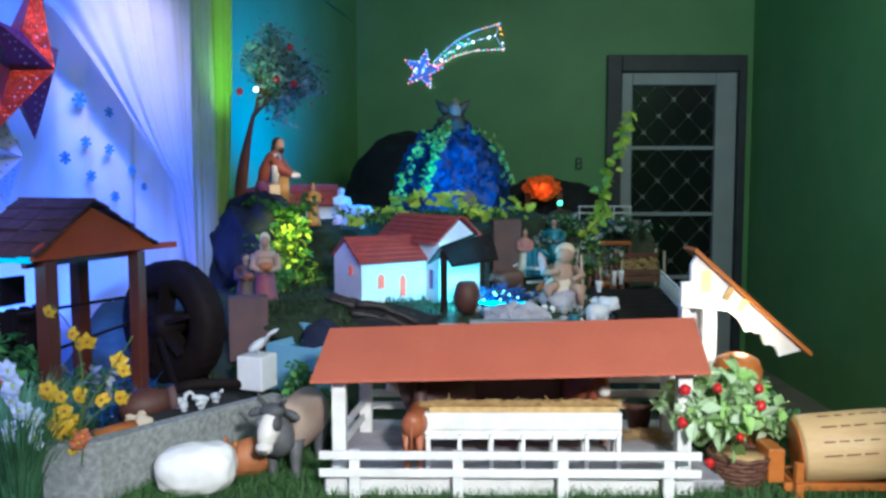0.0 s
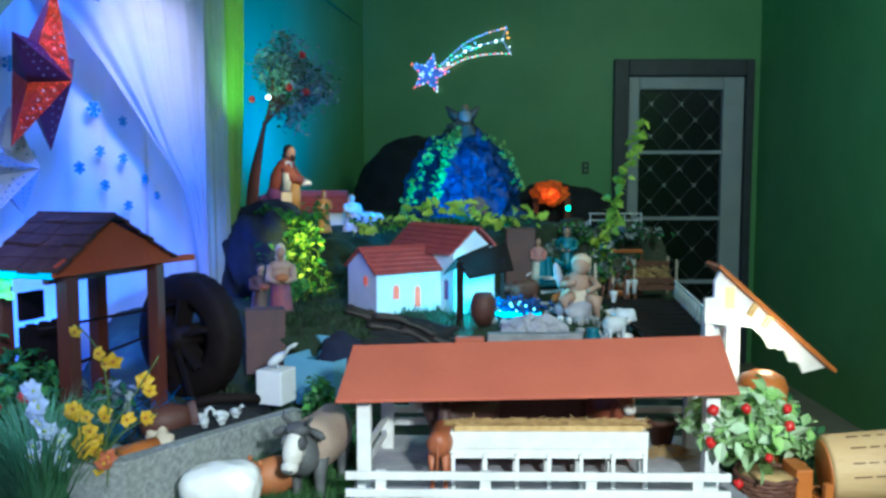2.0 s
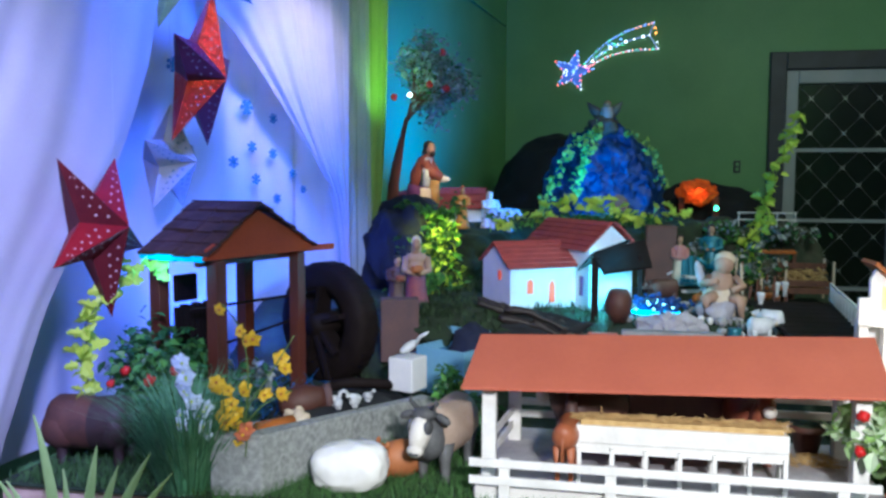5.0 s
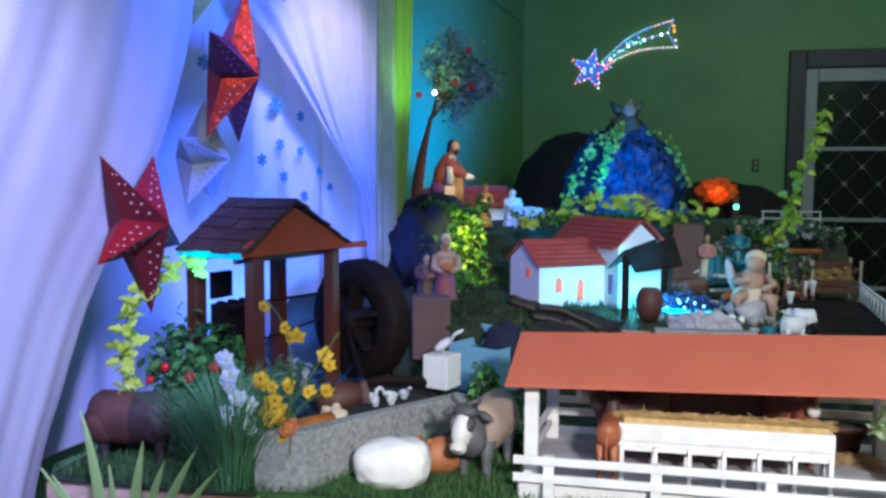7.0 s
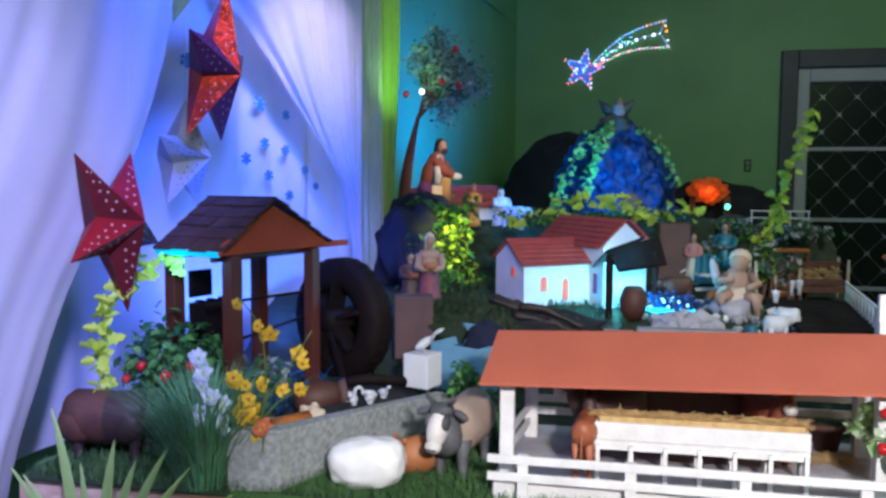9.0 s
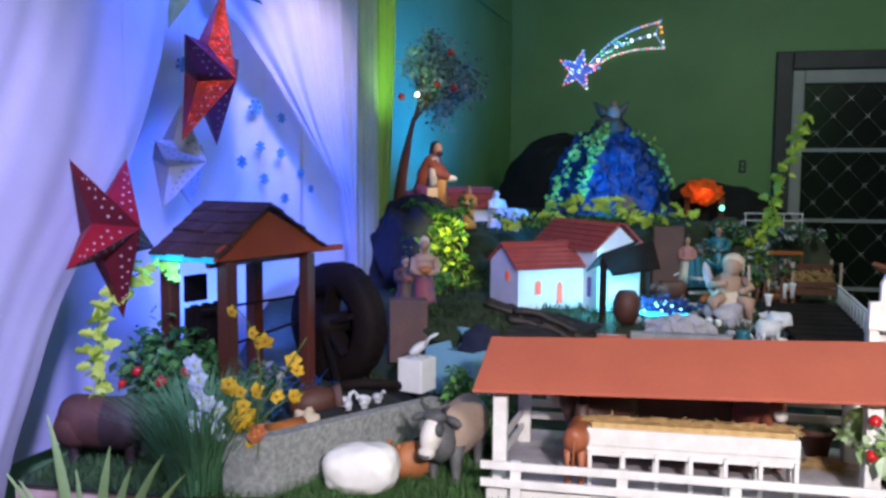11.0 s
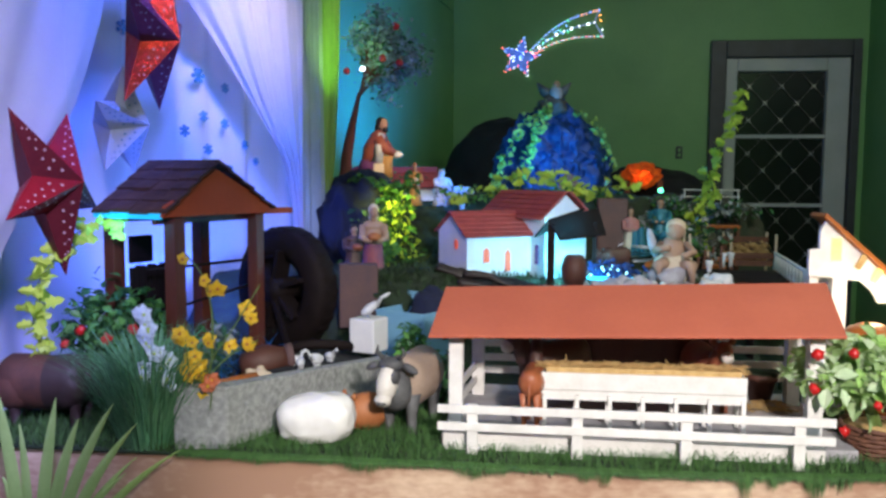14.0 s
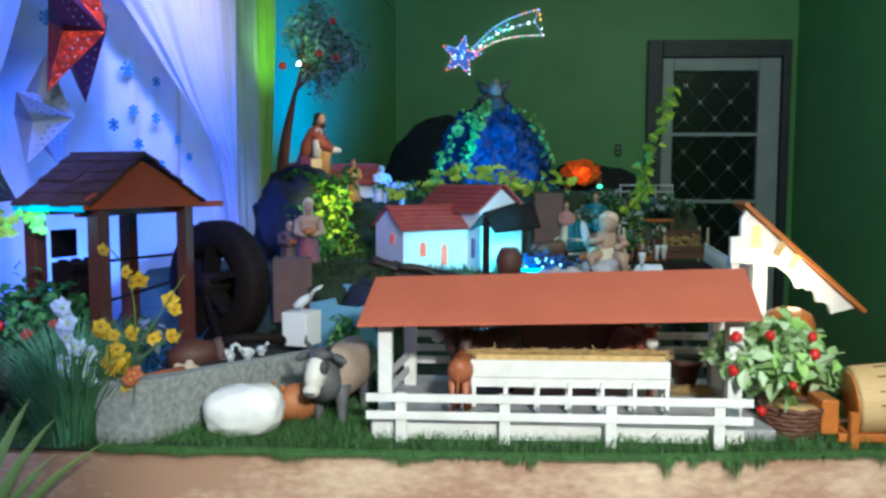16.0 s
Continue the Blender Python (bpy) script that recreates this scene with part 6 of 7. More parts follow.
# ledge, heap and vase between the stable and the pond
bm = bmesh.new()
box(bm, (0.064, 2.04, 0.79), (0.306, 2.075, 0.946))
single("stone_ledge", bm, PEBBLE, (0.185, 2.06, 0.79), "low grey stone ledge before the pond", "ledge", bevel=0.003)
bm = bmesh.new()
box(bm, (-0.018, 2.04, 0.79), (0.056, 2.07, 0.936))
single("brick_block", bm, TERRACOTTA, (0.02, 2.055, 0.79), "dull red block beside the grey ledge", "block", bevel=0.003)
hill("crumpled_cloth", (0.2, 2.19, 0.915), (0.085, 0.06, 0.05), LILAC_GREY, "pale grey crumpled cloth heaped before the pond", 0.3, 5, 30, "cloth", 0.014)
bm = bmesh.new()
tube(bm, [(0.331, 2.04, 0.79), (0.331, 2.04, 0.9), (0.331, 2.04, 0.93), (0.331, 2.04, 0.955), (0.331, 2.04, 0.962)], [0.018, 0.018, 0.022, 0.015, 0.017], 16)
single("vase", bm, TEAL_CARD, (0.331, 2.04, 0.79), "small teal vase at the end of the grey ledge", "vase")
# cups, trays and cloth near the cherub
for x, y, z in ((0.60, 2.88, 0.95), (0.63, 2.9, 0.95), (0.5, 2.62, 0.947)):
    bm = bmesh.new()
    tube(bm, [(x, y, z - 0.02), (x, y, z), (x, y, z + 0.022), (x, y, z + 0.03)], [0.008, 0.007, 0.012, 0.013], 12)
    single("cup", bm, ROBE_WHITE, (x, y, z - 0.02), "small white cup standing near the benches", "cup", "white cups")
for k in range(3):
    bm = bmesh.new()
    box(bm, (-0.035, -0.02, 0), (0.035, 0.02, 0.007), pose(0.305, 2.68, 0.965 + k * 0.022, 0, 3 * k - 3, 8 * k))
    single("tray", bm, TEAL_CARD if k == 1 else ROBE_WHITE, (0.305, 2.68, 0.965 + k * 0.022), "thin pale tray in a loose stack", "tray", "stack of trays", bevel=0.001)
bm = bmesh.new()
ball(bm, (0.31, 2.52, 0.965), (0.026, 0.024, 0.02), level=3, rough=0.15)
tube(bm, [(0.31, 2.52, 0.98), (0.312, 2.52, 0.995)], [0.004, 0.003], 6)
single("pumpkin", bm, ORANGE_WOOD, (0.31, 2.52, 0.945), "little orange pumpkin behind the cherub", "pumpkin")
drape("cloth", [(0.285, 2.84, 1.06), (0.28, 2.82, 0.97)], [(0.325, 2.84, 1.07), (0.335, 2.8, 0.97)], 4, 0.006, TEAL_CARD, "teal cloth hung beside the dark box", n=40, m=12)
bm = bmesh.new()
ball(bm, (0.385, 2.72, 1.055), (0.035, 0.014, 0.016), 0, (0, -25, 20))
tube(bm, [(0.36, 2.72, 1.04), (0.33, 2.72, 1.065), (0.315, 2.72, 1.075)], [0.01, 0.006, 0.002], 8)
tube(bm, [(0.385, 2.72, 1.05), (0.385, 2.72, 0.94)], 0.004, 6)
single("bird_figurine", bm, TEAL_CARD, (0.385, 2.72, 0.94), "teal bird figurine on a thin stick", "figurine")
rnd = random.Random(91)
for k in range(14):
    x, y = rnd.uniform(0.42, 0.62), rnd.uniform(2.75, 3.15)
    z = terrain(x, y)
    h = rnd.uniform(0.05, 0.14)
    bm = bmesh.new()
    tube(bm, [(x, y, z - 0.01), (x + rnd.uniform(-0.01, 0.01), y, z + h)], [0.006, 0.004], 6)
    single("stake", bm, WICKER if k % 3 else CREAM, (x, y, z - 0.01), "thin wooden stake set in the ground", "stake", "stakes by the benches")
# angel on the grotto
bm = bmesh.new()
ax_, ay_, az_ = 0.03, 3.98, 1.575
ball(bm, (ax_, ay_, az_), (0.07, 0.06, 0.05), 0, rough=0.5, level=3)
ball(bm, (ax_ + 0.01, ay_ - 0.01, az_ + 0.06), (0.032, 0.03, 0.05), 1)
ball(bm, (ax_ + 0.012, ay_ - 0.015, az_ + 0.105), (0.02, 0.02, 0.022), 2)
for k in (-1, 1):
    tube(bm, [(ax_ + k * 0.012, ay_ + 0.01, az_ + 0.05), (ax_ + k * 0.05, ay_ + 0.015, az_ + 0.085), (ax_ + k * 0.082, ay_ + 0.015, az_ + 0.122)], [0.03, 0.024, 0.004], 8, index=0)
single("statue", bm, [COW_GREY, LILAC_GREY, SKIN], (ax_, ay_, az_ - 0.03), "small grey winged statue on top of the grotto", "statue")
# sheep
for x, y, a in ((0.46, 2.28, 160), (0.42, 2.2, 20)):
    quadruped("sheep_figurine", (x, y, terrain(x, y)), a, 0.075, 0.06, [ROBE_WHITE, CREAM], "white sheep figurine among the pale stones", girth=0.26, head_up=0.12, muzzle=1, category="figurine")
quadruped("ox_figurine", (0.2, 2.55, terrain(0.2, 2.55)), 210, 0.12, 0.09, [HIDE_DARK, COW_WHITE], "dark ox figurine behind the blue pond", head_up=0.1, horns=True)
# small red-roofed house at the back left
mini = thing("small_house", (-0.64, 3.85, 1.05), "tiny house with a red-brown roof on the slope", "house")
part("wall", boxes(((-0.74, 3.8, 1.0), (-0.53, 3.95, 1.2))), HOUSE_WALL, mini)
tiled(mini, (-0.76, 3.78, 1.185), (-0.5, 3.78, 1.185), (-0.52, 3.88, 1.285), (-0.74, 3.88, 1.285), 2, 3, ROOF_RED)
tiled(mini, (-0.5, 3.97, 1.185), (-0.76, 3.97, 1.185), (-0.74, 3.88, 1.285), (-0.52, 3.88, 1.285), 1, 2, ROOF_RED)
bm = bmesh.new()
box(bm, (-0.6, 3.795, 1.0), (-0.56, 3.8, 1.12))
part("door", bm, BROWN_WOOD, mini)


# ---- plants ----
def leaf_mesh(length, width, bend=0.2, lobes=0):
    """A small leaf with a midrib fold, in its own space, growing along +x."""
    bm = bmesh.new()
    outline = [(0, 0), (0.25, 0.6), (0.5, 1.0), (0.78, 0.6), (1, 0)]
    if lobes:
        outline = [(0, 0), (0.1, 0.75), (0.32, 0.5), (0.45, 1.0), (0.6, 0.5), (0.8, 0.55), (1, 0)]
    mid = [bm.verts.new((x * length, 0, -bend * length * x * x)) for x, _ in outline]
    for s in (1, -1):
        edge = [mid[0]] + [bm.verts.new((x * length, s * w * width / 2, -bend * length * x * x + 0.18 * w * width)) for x, w in outline[1:-1]] + [mid[-1]]
        for i in range(len(mid) - 1):
            q = [mid[i], mid[i + 1], edge[i + 1], edge[i]]
            q = [v for k, v in enumerate(q) if v not in q[:k]]
            if len(q) > 2:
                bm.faces.new(q)
    return bm


def scatter(bm, src, mats):
    """Adds copies of a small mesh at poses, joined."""
    vs = [v.co.copy() for v in src.verts]
    src.verts.index_update()
    fs = [[v.index for v in f.verts] for f in src.faces]
    for m, idx in mats:
        made = [bm.verts.new(m @ v) for v in vs]
        for f in fs:
            bm.faces.new([made[i] for i in f]).material_index = idx


def random_turn(rnd):
    return rnd.uniform(-60, 60), rnd.uniform(-60, 60), rnd.uniform(0, 360)


def bush(name, centre, size, n, leaf, mats, label, seed=1, fruits=0, fruit_mat=None, fruit_r=0.008, base=None, category="bush", spots=None):
    """A bush: stems, a crown of many small leaves with gaps, and fruits as parts."""
    rnd = random.Random(seed)
    c = Vector(centre)
    base = Vector(base or (centre[0], centre[1], centre[2] - size[2]))
    top = thing(name, tuple(base), label, category)
    for _ in range(9):
        bm = bmesh.new()
        e = c + Vector((rnd.uniform(-0.7, 0.7) * size[0], rnd.uniform(-0.7, 0.7) * size[1], rnd.uniform(-0.2, 0.8) * size[2]))
        tube(bm, lerp_path([base + Vector((rnd.uniform(-0.01, 0.01), rnd.uniform(-0.01, 0.01), 0)), base.lerp(e, 0.5) + Vector((0, 0, 0.01)), e], 5), [0.003, 0.0025, 0.002, 0.0015, 0.001], 5)
        part("stem", bm, STEM, top)
    clumps = [c + Vector((rnd.gauss(0, 0.45) * size[0], rnd.gauss(0, 0.45) * size[1], rnd.gauss(0, 0.45) * size[2])) for _ in range(max(7, n // 30))]
    poses = []
    for _ in range(n):
        q = rnd.choice(clumps) + Vector((rnd.gauss(0, 0.2) * size[0], rnd.gauss(0, 0.2) * size[1], rnd.gauss(0, 0.2) * size[2]))
        q.z = max(q.z, base.z + 0.005)
        poses.append((pose(*q, *random_turn(rnd)) @ Matrix.Scale(rnd.uniform(0.6, 1.3), 4), rnd.randrange(len(mats))))
    src = leaf_mesh(leaf, leaf * 0.6)
    bm = bmesh.new()
    scatter(bm, src, poses)
    part("foliage", bm, mats, top)
    for k in range(fruits if spots is None else len(spots)):
        if spots is None:
            d = Vector((rnd.uniform(-1, 1), rnd.uniform(-1, -0.1), rnd.uniform(-0.8, 1))).normalized()
            p = c + Vector((d.x * size[0], d.y * size[1], d.z * size[2])) * rnd.uniform(0.75, 1.0)
        else:
            p = Vector(spots[k])
        bm = bmesh.new()
        ball(bm, p, fruit_r * rnd.uniform(0.85, 1.15), level=2, rough=0.6, freq=40)
        part("bloom" if spots else "berry", bm, fruit_mat, top, "red rose bloom" if spots else "red berry")
    return top


basket = thing("wicker_basket", (0.528, 1.41, TOP), "round dark wicker basket holding the rose bush", "basket")
for k in range(7):
    r = 0.04 + 0.002 * k
    bm = bmesh.new()
    pts = [(0.528 + r * math.cos(a), 1.41 + r * math.sin(a), TOP + 0.004 + k * 0.008 + 0.0015 * math.sin(a * 9 + k * 3.14)) for a in np.linspace(0, math.tau, 40)]
    tube(bm, pts, 0.0045, 6, caps=False)
    part("weave", bm, WICKER, basket)
bm = bmesh.new()
tube(bm, [(0.528, 1.41, TOP), (0.528, 1.41, TOP + 0.052)], [0.036, 0.048], 20)
part("liner", bm, HAY, basket)
bush("rose_bush", (0.497, 1.405, 0.895), (0.08, 0.06, 0.073), 560, 0.033, [FRESH_PALE, PALE_LEAF, PALE_LEAF, MINT_LEAF, MINT_LEAF], "green rose bush with red blooms in a wicker basket", 6, fruit_mat=RED_FRUIT, fruit_r=0.0085, base=(0.528, 1.41, 0.81), category="plant",
     spots=[(0.416, 1.36, 0.945), (0.412, 1.36, 0.888), (0.468, 1.35, 0.95), (0.545, 1.37, 0.945), (0.545, 1.36, 0.918), (0.505, 1.34, 0.868), (0.452, 1.33, 0.828)])
bm = bmesh.new()
tube(bm, [(0.575, 1.56, TOP), (0.575, 1.56, 0.9), (0.575, 1.56, 0.935), (0.575, 1.56, 0.955), (0.575, 1.56, 0.965)], [0.035, 0.045, 0.048, 0.04, 0.02], 20)
single("clay_jar", bm, ORANGE_WOOD, (0.575, 1.56, TOP), "orange-brown jar standing behind the rose bush", "jar")

# barrel on its cradle
barrel = thing("log_barrel", (0.69, 1.375, 0.84), "pale wooden log lying on an orange cradle, lettered in brown", "log")
ax = Vector((0.985, -0.12, 0.11)).normalized()
b0, b1 = Vector((0.62, 1.385, 0.834)), Vector((0.62, 1.385, 0.834)) + ax * 0.22
bm = bmesh.new()
n = 14
tube(bm, [b0 + (b1 - b0) * u for u in (0, 0.02, 0.5, 0.98, 1)], [0.054, 0.058, 0.06, 0.058, 0.054], 40)
part("body", bm, BARREL_WOOD, barrel)
bm = bmesh.new()
tube(bm, [b0 - ax * 0.001, b0 - ax * 0.003], [0.05, 0.046], 32)
part("end", bm, ORANGE_WOOD, barrel)
side, up = ax.cross(Vector((0, 0, 1))).normalized(), Vector((0, 0, 1))
rnd = random.Random(9)
for row, ang in ((0, 78), (1, 52), (2, 26), (3, 4)):
    u = 0.028
    while u < 0.2:
        ln = rnd.uniform(0.01, 0.03)
        p = b0 + ax * u + (side * math.cos(radians(ang)) + up * math.sin(radians(ang))) * 0.0602
        q = p + ax * ln
        bm = bmesh.new()
        beam(bm, p, q, 0.0022, 0.0012, up=side * math.cos(radians(ang)) + up * math.sin(radians(ang)))
        part("letter_bar", bm, INK, barrel)
        u += ln + rnd.uniform(0.006, 0.012)
cradle = thing("cradle", (0.66, 1.39, TOP), "orange varnished wooden cradle under the log", "stand")
for x in (0.598, 0.80):
    part("end_board", boxes(((x, 1.33, TOP), (x + 0.014, 1.45, 0.79))), ORANGE_WOOD, cradle, bevel=0.002)
    for y in (1.332, 1.436):
        part("upright", boxes(((x, y, 0.79), (x + 0.014, y + 0.014, 0.825))), ORANGE_WOOD, cradle, bevel=0.002)
for y in (1.345, 1.425):
    part("rail", boxes(((0.585, y, 0.772), (0.83, y + 0.012, 0.786))), ORANGE_WOOD, cradle, bevel=0.002)
part("side_box", boxes(((0.568, 1.375, TOP + 0.01), (0.597, 1.44, 0.835))), ORANGE_WOOD, cradle, bevel=0.003)

# berry bush and shrubs
bush("berry_bush", (-0.885, 1.5, 0.86), (0.105, 0.06, 0.092), 1000, 0.024, [LEAF, MID_LEAF, MID_LEAF], "dark green bush with red berries by the hut", 14, 14, RED_FRUIT, 0.0105, base=(-0.88, 1.5, TOP))
bush("shrub", (-0.93, 1.6, 0.89), (0.1, 0.06, 0.125), 620, 0.028, [LEAF, LEAF, MID_LEAF], "dark feathery shrub behind the berry bush", 15, base=(-0.93, 1.62, TOP))
bush("shrub", (-0.56, 2.78, 1.06), (0.1, 0.1, 0.12), 700, 0.03, [MID_LEAF, LEAF, LIME_LEAF], "bright green shrub lit yellow below the statue", 16, base=(-0.56, 2.78, 0.95))
bush("shrub", (-0.6, 2.92, 1.2), (0.1, 0.08, 0.06), 380, 0.028, [MID_LEAF, LEAF], "green foliage round the rock under the statue", 17, base=(-0.6, 2.92, 1.1))
bush("shrub", (-0.55, 2.55, 0.99), (0.09, 0.06, 0.05), 240, 0.026, [LEAF, MID_LEAF], "low green plant behind the elderly statue", 18, base=(-0.55, 2.55, 0.94))
bush("shrub", (-0.31, 1.72, 0.85), (0.05, 0.05, 0.06), 260, 0.022, [LEAF, MID_LEAF], "small dark green plant beside the stable", 19, base=(-0.3, 1.72, TOP))
bush("shrub", (-0.25, 1.62, 0.82), (0.04, 0.05, 0.05), 200, 0.02, [LEAF], "dark green plant at the stable's corner", 20, base=(-0.25, 1.62, TOP))
bush("shrub", (0.63, 1.62, 0.84), (0.06, 0.06, 0.075), 320, 0.025, [LEAF], "dark green shrub behind the log", 22, base=(0.63, 1.62, TOP))
bush("shrub", (0.53, 3.1, 1.0), (0.1, 0.08, 0.08), 380, 0.028, [LEAF, GREY_LEAF], "dark plants at the foot of the lime vine", 23, base=(0.53, 3.1, 0.92))
bush("shrub", (-0.8, 1.72, 0.83), (0.09, 0.08, 0.06), 320, 0.025, [LEAF, GREY_LEAF], "dark plants under the hut", 24, base=(-0.8, 1.72, TOP))
bush("shrub", (0.36, 3.0, 1.05), (0.08, 0.06, 0.06), 220, 0.025, [GREY_LEAF, LEAF], "dusty green plants behind the cherub", 25, base=(0.36, 3.0, 0.96))
bush("shrub", (-0.02, 3.02, 1.17), (0.26, 0.05, 0.035), 420, 0.026, [LEAF, MID_LEAF], "dark green hedge behind the house", 26, base=(0.0, 3.05, 1.1))

bush("shrub", (0.47, 3.28, 1.12), (0.16, 0.08, 0.06), 420, 0.026, [LEAF, MID_LEAF, GREY_LEAF], "dark shrub on the mossy hillock", 27, base=(0.47, 3.3, 1.06))
bush("shrub", (0.72, 3.56, 1.1), (0.14, 0.06, 0.05), 300, 0.026, [LEAF, GREY_LEAF], "dark shrub behind the wooden crate", 28, base=(0.72, 3.58, 1.05))
# tree with red flowers
tree = thing("tree", (-0.80, 3.12, 1.2), "slim artificial tree with grey-green leaves and red flowers", "tree")
bm = bmesh.new()
tube(bm, lerp_path([(-0.792, 3.1, 1.16), (-0.782, 3.1, 1.3), (-0.76, 3.1, 1.43), (-0.735, 3.12, 1.56)], 10), [0.027, 0.026, 0.024, 0.023, 0.021, 0.019, 0.016, 0.012, 0.009, 0.008], 10)
part("trunk", bm, BARK, tree)
rnd = random.Random(40)
bm = bmesh.new()
tips = []
for k in range(40):
    e = Vector((-0.635 + rnd.gauss(0, 0.058), 3.12 + rnd.gauss(0, 0.055), 1.7 + rnd.gauss(0, 0.066)))
    tube(bm, lerp_path([(-0.735, 3.12, 1.55), Vector((-0.70, 3.12, 1.62)).lerp(e, 0.3), e], 6), [0.006, 0.005, 0.004, 0.003, 0.002, 0.001], 5)
    tips.append(e)
part("twig_work", bm, BARK, tree)
src = leaf_mesh(0.026, 0.01)
poses = []
for _ in range(2600):
    q = rnd.choice(tips) + Vector((rnd.gauss(0, 0.028), rnd.gauss(0, 0.028), rnd.gauss(0, 0.028)))
    poses.append((pose(*q, *random_turn(rnd)) @ Matrix.Scale(rnd.uniform(0.6, 1.2), 4), 0 if rnd.random() < 0.75 else 1))
bm = bmesh.new()
scatter(bm, src, poses)
part("crown", bm, [GREY_LEAF, LEAF], tree, "sparse grey-green leaves")
for p in ((-0.62, 3.0, 1.675), (-0.765, 3.04, 1.635), (-0.57, 3.0, 1.79), (-0.56, 3.02, 1.66)):
    bm = bmesh.new()
    ball(bm, p, 0.014, level=2, rough=0.3)
    part("flower", bm, RED_FRUIT, tree, "red flower")
bm = bmesh.new()
ball(bm, (-0.70, 3.02, 1.64), 0.009, level=2)
part("bulb", bm, BULB_WHITE, tree, "white bulb")


# leaf garlands
def garland(points, n, leaf, mat, label, seed, lobes=1, name="leaf_garland", spread=0.012):
    rnd = random.Random(seed)
    pts = lerp_path(points, n)
    g = thing(name, tuple(pts[0]), label, "garland")
    bm = bmesh.new()
    tube(bm, pts, 0.0016, 5)
    part("stem", bm, STEM, g)
    base = None
    for i, p in enumerate(pts):
        for _ in range(2 if lobes else 3):
            m = pose(*(p + Vector((rnd.gauss(0, spread), rnd.gauss(0, spread), rnd.gauss(0, spread)))), rnd.uniform(20, 110), rnd.uniform(-40, 40), rnd.uniform(0, 360)) @ Matrix.Scale(rnd.uniform(0.7, 1.35), 4)
            if base is None:
                bm = leaf_mesh(leaf, leaf * 0.9, 0.25, lobes)
                bmesh.ops.translate(bm, verts=bm.verts, vec=g["base"])
                base = part("leaf", bm, mat, g)
                o = base
            else:
                o = base.copy()
                scene.collection.objects.link(o)
            o.matrix_basis = Matrix.Translation(-Vector(g["base"])) @ m
    return g


garland([(-0.932, 1.62, 1.136), (-0.959, 1.56, 1.122), (-0.985, 1.52, 1.105), (-0.982, 1.48, 1.073), (-1.0, 1.45, 1.028), (-0.993, 1.44, 0.993), (-1.001, 1.43, 0.955), (-0.98, 1.42, 0.924), (-0.985, 1.42, 0.89)],
        40, 0.03, LIME_LEAF, "garland of lime green leaves hanging from the hut", 51, spread=0.007)
garland([(0.6, 3.2, 0.968), (0.549, 3.2, 1.052), (0.574, 3.2, 1.113), (0.627, 3.2, 1.179), (0.61, 3.2, 1.256), (0.645, 3.2, 1.312), (0.664, 3.2, 1.41), (0.705, 3.2, 1.486), (0.725, 3.2, 1.558)],
        40, 0.04, LIME_LEAF, "climbing vine of lime green leaves on a thin wire", 52, spread=0.011)
garland([(-0.36, 2.98, 1.167), (-0.213, 2.98, 1.178), (-0.15, 2.98, 1.227), (-0.067, 2.98, 1.235), (0.027, 2.98, 1.221), (0.1, 2.98, 1.195), (0.213, 2.98, 1.206), (0.306, 2.98, 1.188)],
        30, 0.042, LIME_LEAF, "garland of lime leaves along the hedge", 53, spread=0.013)
for k, pts in enumerate(([(0.0, 3.92, 1.57), (-0.09, 3.8, 1.5), (-0.17, 3.72, 1.38), (-0.22, 3.7, 1.25), (-0.24, 3.7, 1.17)], [(0.0, 3.9, 1.56), (-0.04, 3.78, 1.47), (-0.08, 3.72, 1.36), (-0.1, 3.7, 1.24)],
                         [(0.12, 3.9, 1.56), (0.2, 3.86, 1.5), (0.27, 3.85, 1.4), (0.3, 3.85, 1.3)])):
    garland(pts, 30 if k < 2 else 14, 0.026, FRESH_PALE, "chain of small green leaves draped over the grotto", 54 + k, lobes=0, spread=0.012)


# orchids
def spray(points, blooms, petal, mats, label, seed, stems=1):
    """A bent stem with five-petalled blooms given as (place, size)."""
    rnd = random.Random(seed)
    o = thing("orchid", tuple(points[0][0]), label, "flower")
    for p in points:
        bm = bmesh.new()
        pts = lerp_path(p, 12)
        tube(bm, pts, [0.0022 - 0.0011 * i / 11 for i in range(12)], 5)
        part("stem", bm, STEM, o)
    for p, s in blooms:
        bm = bmesh.new()
        m0 = pose(*p, rnd.uniform(60, 110), rnd.uniform(-30, 30), rnd.uniform(-30, 30))
        src = leaf_mesh(s, s * 1.05, 0.35)
        scatter(bm, src, [(m0 @ pose(0, 0, 0, 0, -12, k * 72 + rnd.uniform(-10, 10)), 0) for k in range(5)])
        src.free()
        b = part("bloom", bm, mats[0], o)
        bm = bmesh.new()
        ball(bm, m0 @ Vector((0, 0, 0.002)), s * 0.22, level=1)
        part("centre", bm, mats[1], b)
    return o


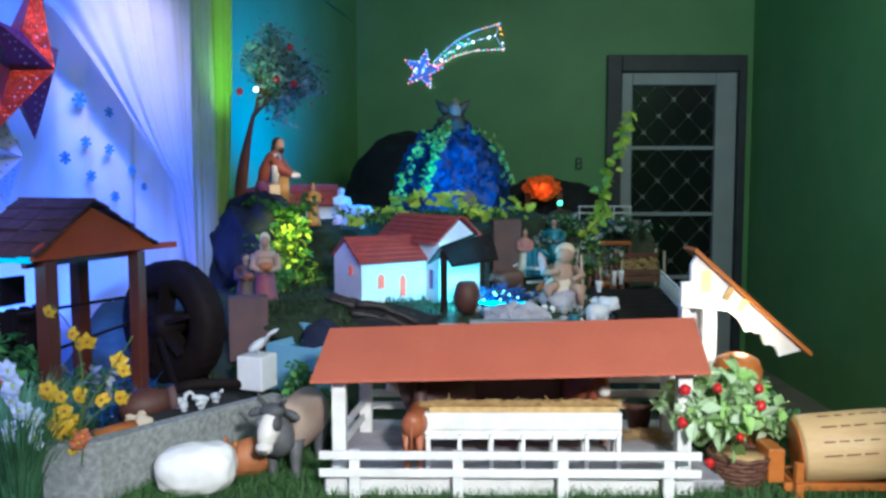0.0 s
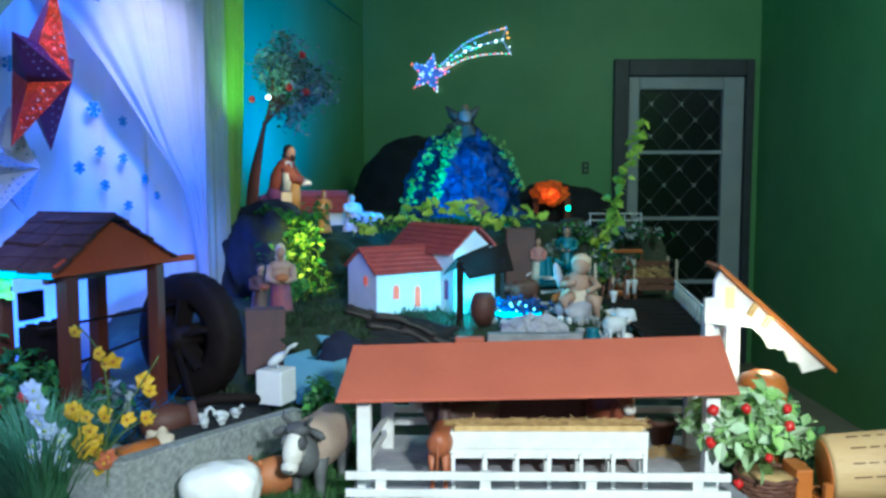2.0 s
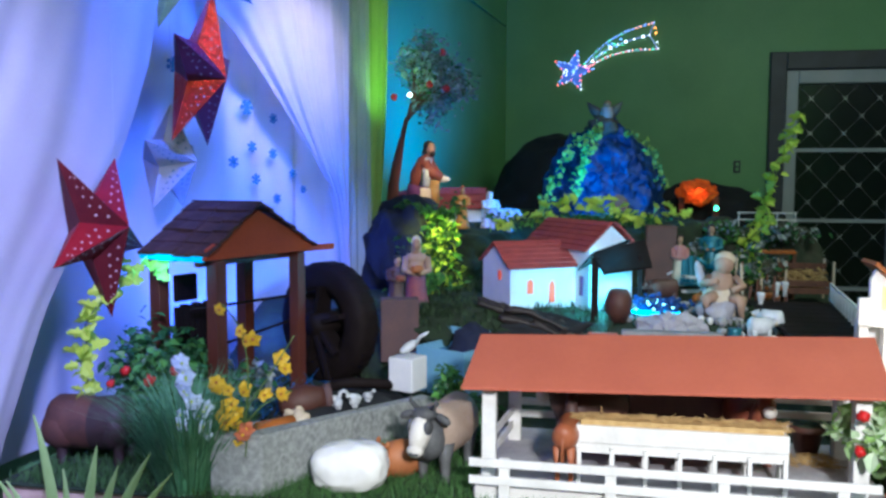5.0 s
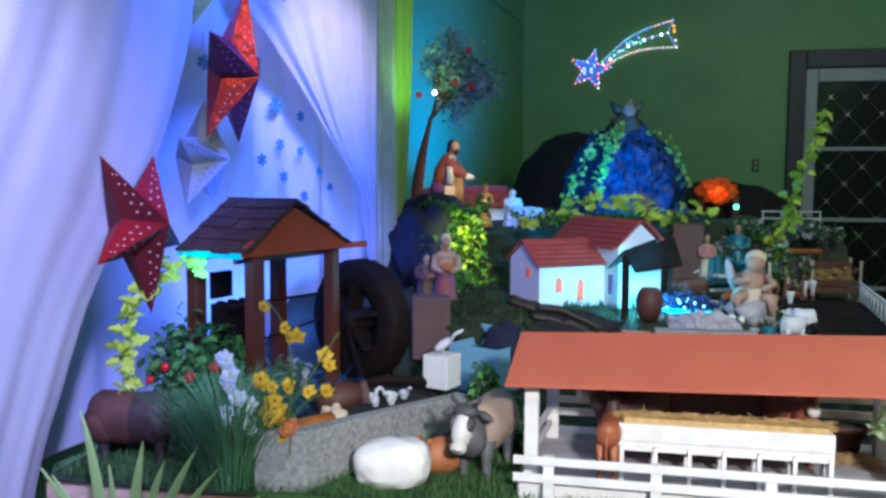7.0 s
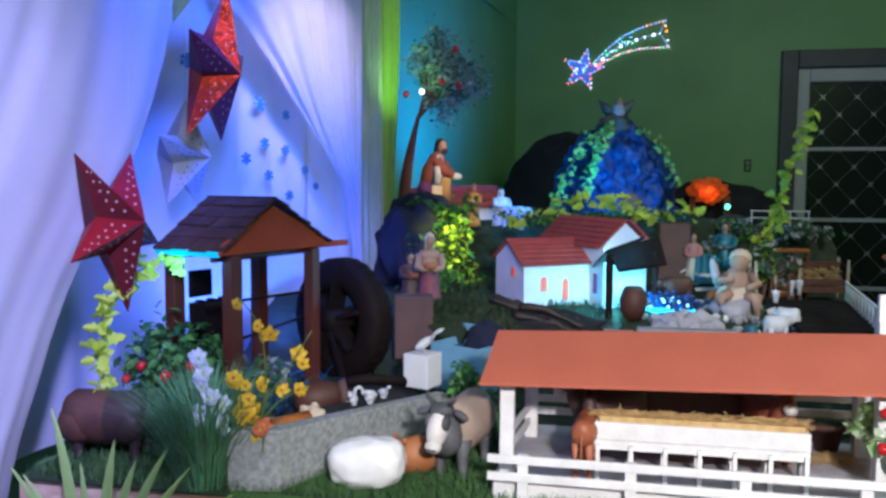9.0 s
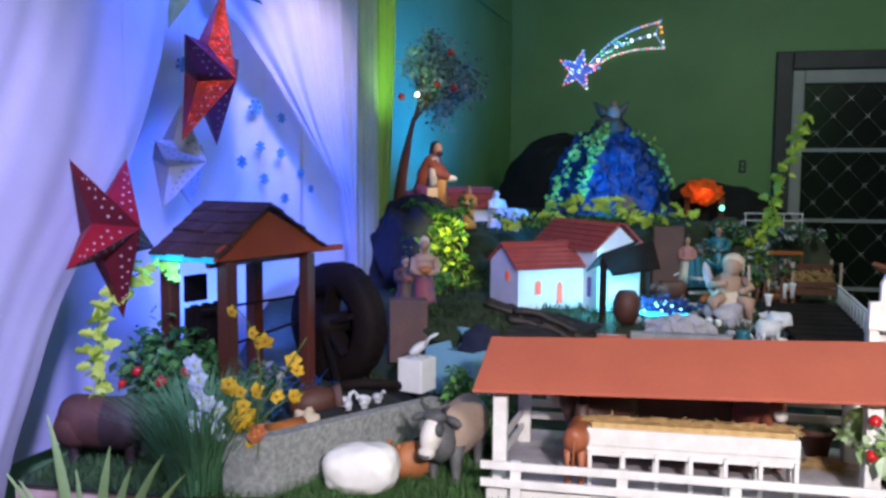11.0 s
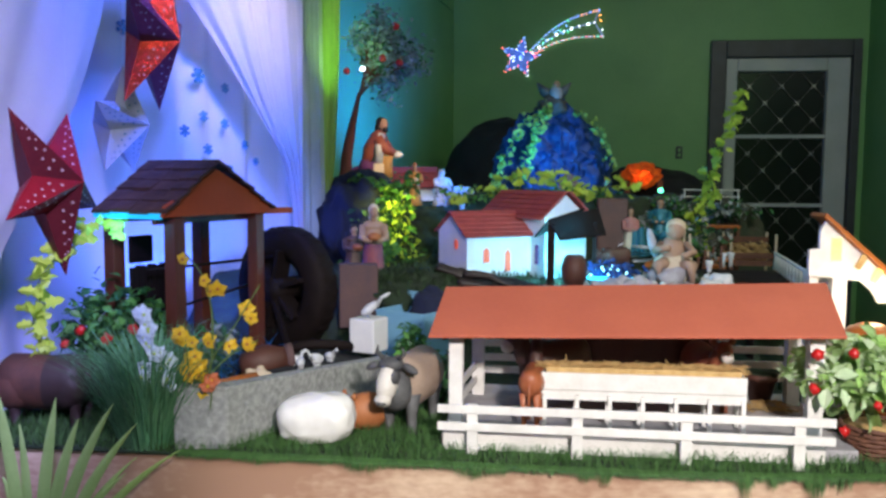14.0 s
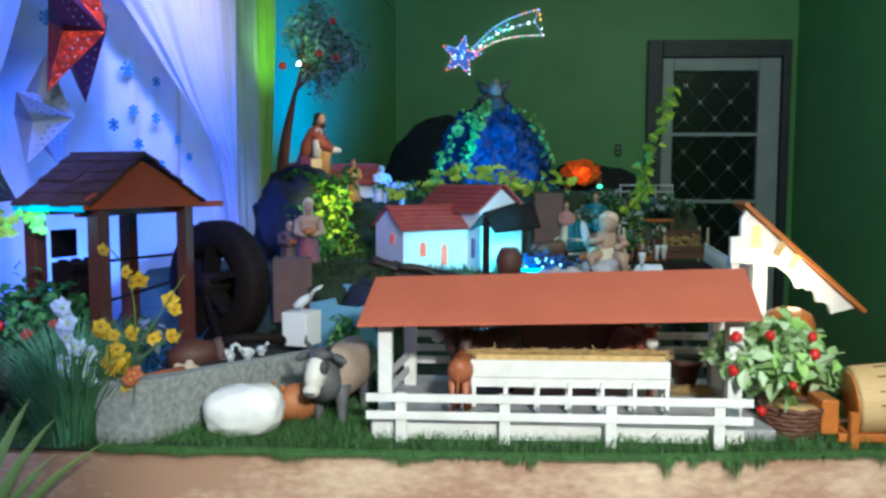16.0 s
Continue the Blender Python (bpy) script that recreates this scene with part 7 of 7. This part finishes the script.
rnd = random.Random(61)
white = [((-0.708 + rnd.uniform(-0.014, 0.014), 1.285 + rnd.uniform(-0.01, 0.015), 1.0), 0.015)]
for k in range(22):
    u = k / 21
    white.append(((-0.712 + 0.055 * u + rnd.uniform(-0.014, 0.014), 1.285 + rnd.uniform(-0.012, 0.015), 1.0 - 0.125 * u + rnd.uniform(-0.01, 0.01)), rnd.uniform(0.011, 0.016)))
for k in range(5):
    white.append(((-0.70 + rnd.uniform(-0.012, 0.014), 1.27, 0.9 + rnd.uniform(-0.012, 0.012)), 0.013))
spray([[(-0.68, 1.3, TOP), (-0.675, 1.295, 0.86), (-0.69, 1.29, 0.94), (-0.715, 1.285, 1.005)]], white, 0.015, [WHITE_PETAL, LIME_LEAF], "spray of white artificial orchid blooms beside the slab", 62)
yellow = []
for cx, cz, n, sp in ((-0.635, 0.96, 4, 0.015), (-0.63, 0.905, 8, 0.018), (-0.605, 0.865, 2, 0.008), (-0.595, 0.95, 2, 0.008), (-0.56, 0.94, 2, 0.008), (-0.525, 0.945, 2, 0.008), (-0.60, 1.06, 1, 0.004), (-0.585, 1.035, 2, 0.008),
                      (-0.535, 1.01, 1, 0.004), (-0.52, 0.99, 1, 0.004), (-0.63, 1.09, 1, 0.004)):
    for _ in range(n):
        yellow.append(((cx + rnd.uniform(-sp, sp), 1.30 + rnd.uniform(-0.015, 0.02), cz + rnd.uniform(-sp, sp)), rnd.uniform(0.011, 0.016)))
spray([[(-0.63, 1.31, TOP), (-0.635, 1.305, 0.88), (-0.64, 1.3, 0.98)], [(-0.625, 1.31, TOP), (-0.6, 1.3, 0.9), (-0.55, 1.3, 0.98), (-0.505, 1.3, 1.05)], [(-0.62, 1.31, TOP), (-0.59, 1.3, 0.95), (-0.6, 1.3, 1.05), (-0.635, 1.3, 1.1)],
       [(-0.62, 1.31, 0.86), (-0.57, 1.3, 0.92), (-0.51, 1.3, 0.955)]], yellow, 0.015, [YELLOW_PETAL, ORANGE_WOOD], "spray of yellow artificial orchid blooms beside the slab", 63)
spray([[(-0.6, 1.3, TOP), (-0.595, 1.295, 0.83), (-0.585, 1.285, 0.885)]], [((-0.585, 1.28, 0.888), 0.016), ((-0.59, 1.275, 0.88), 0.014)], 0.015, [CORAL_PETAL, YELLOW_PETAL], "coral artificial flower against the granite", 64)
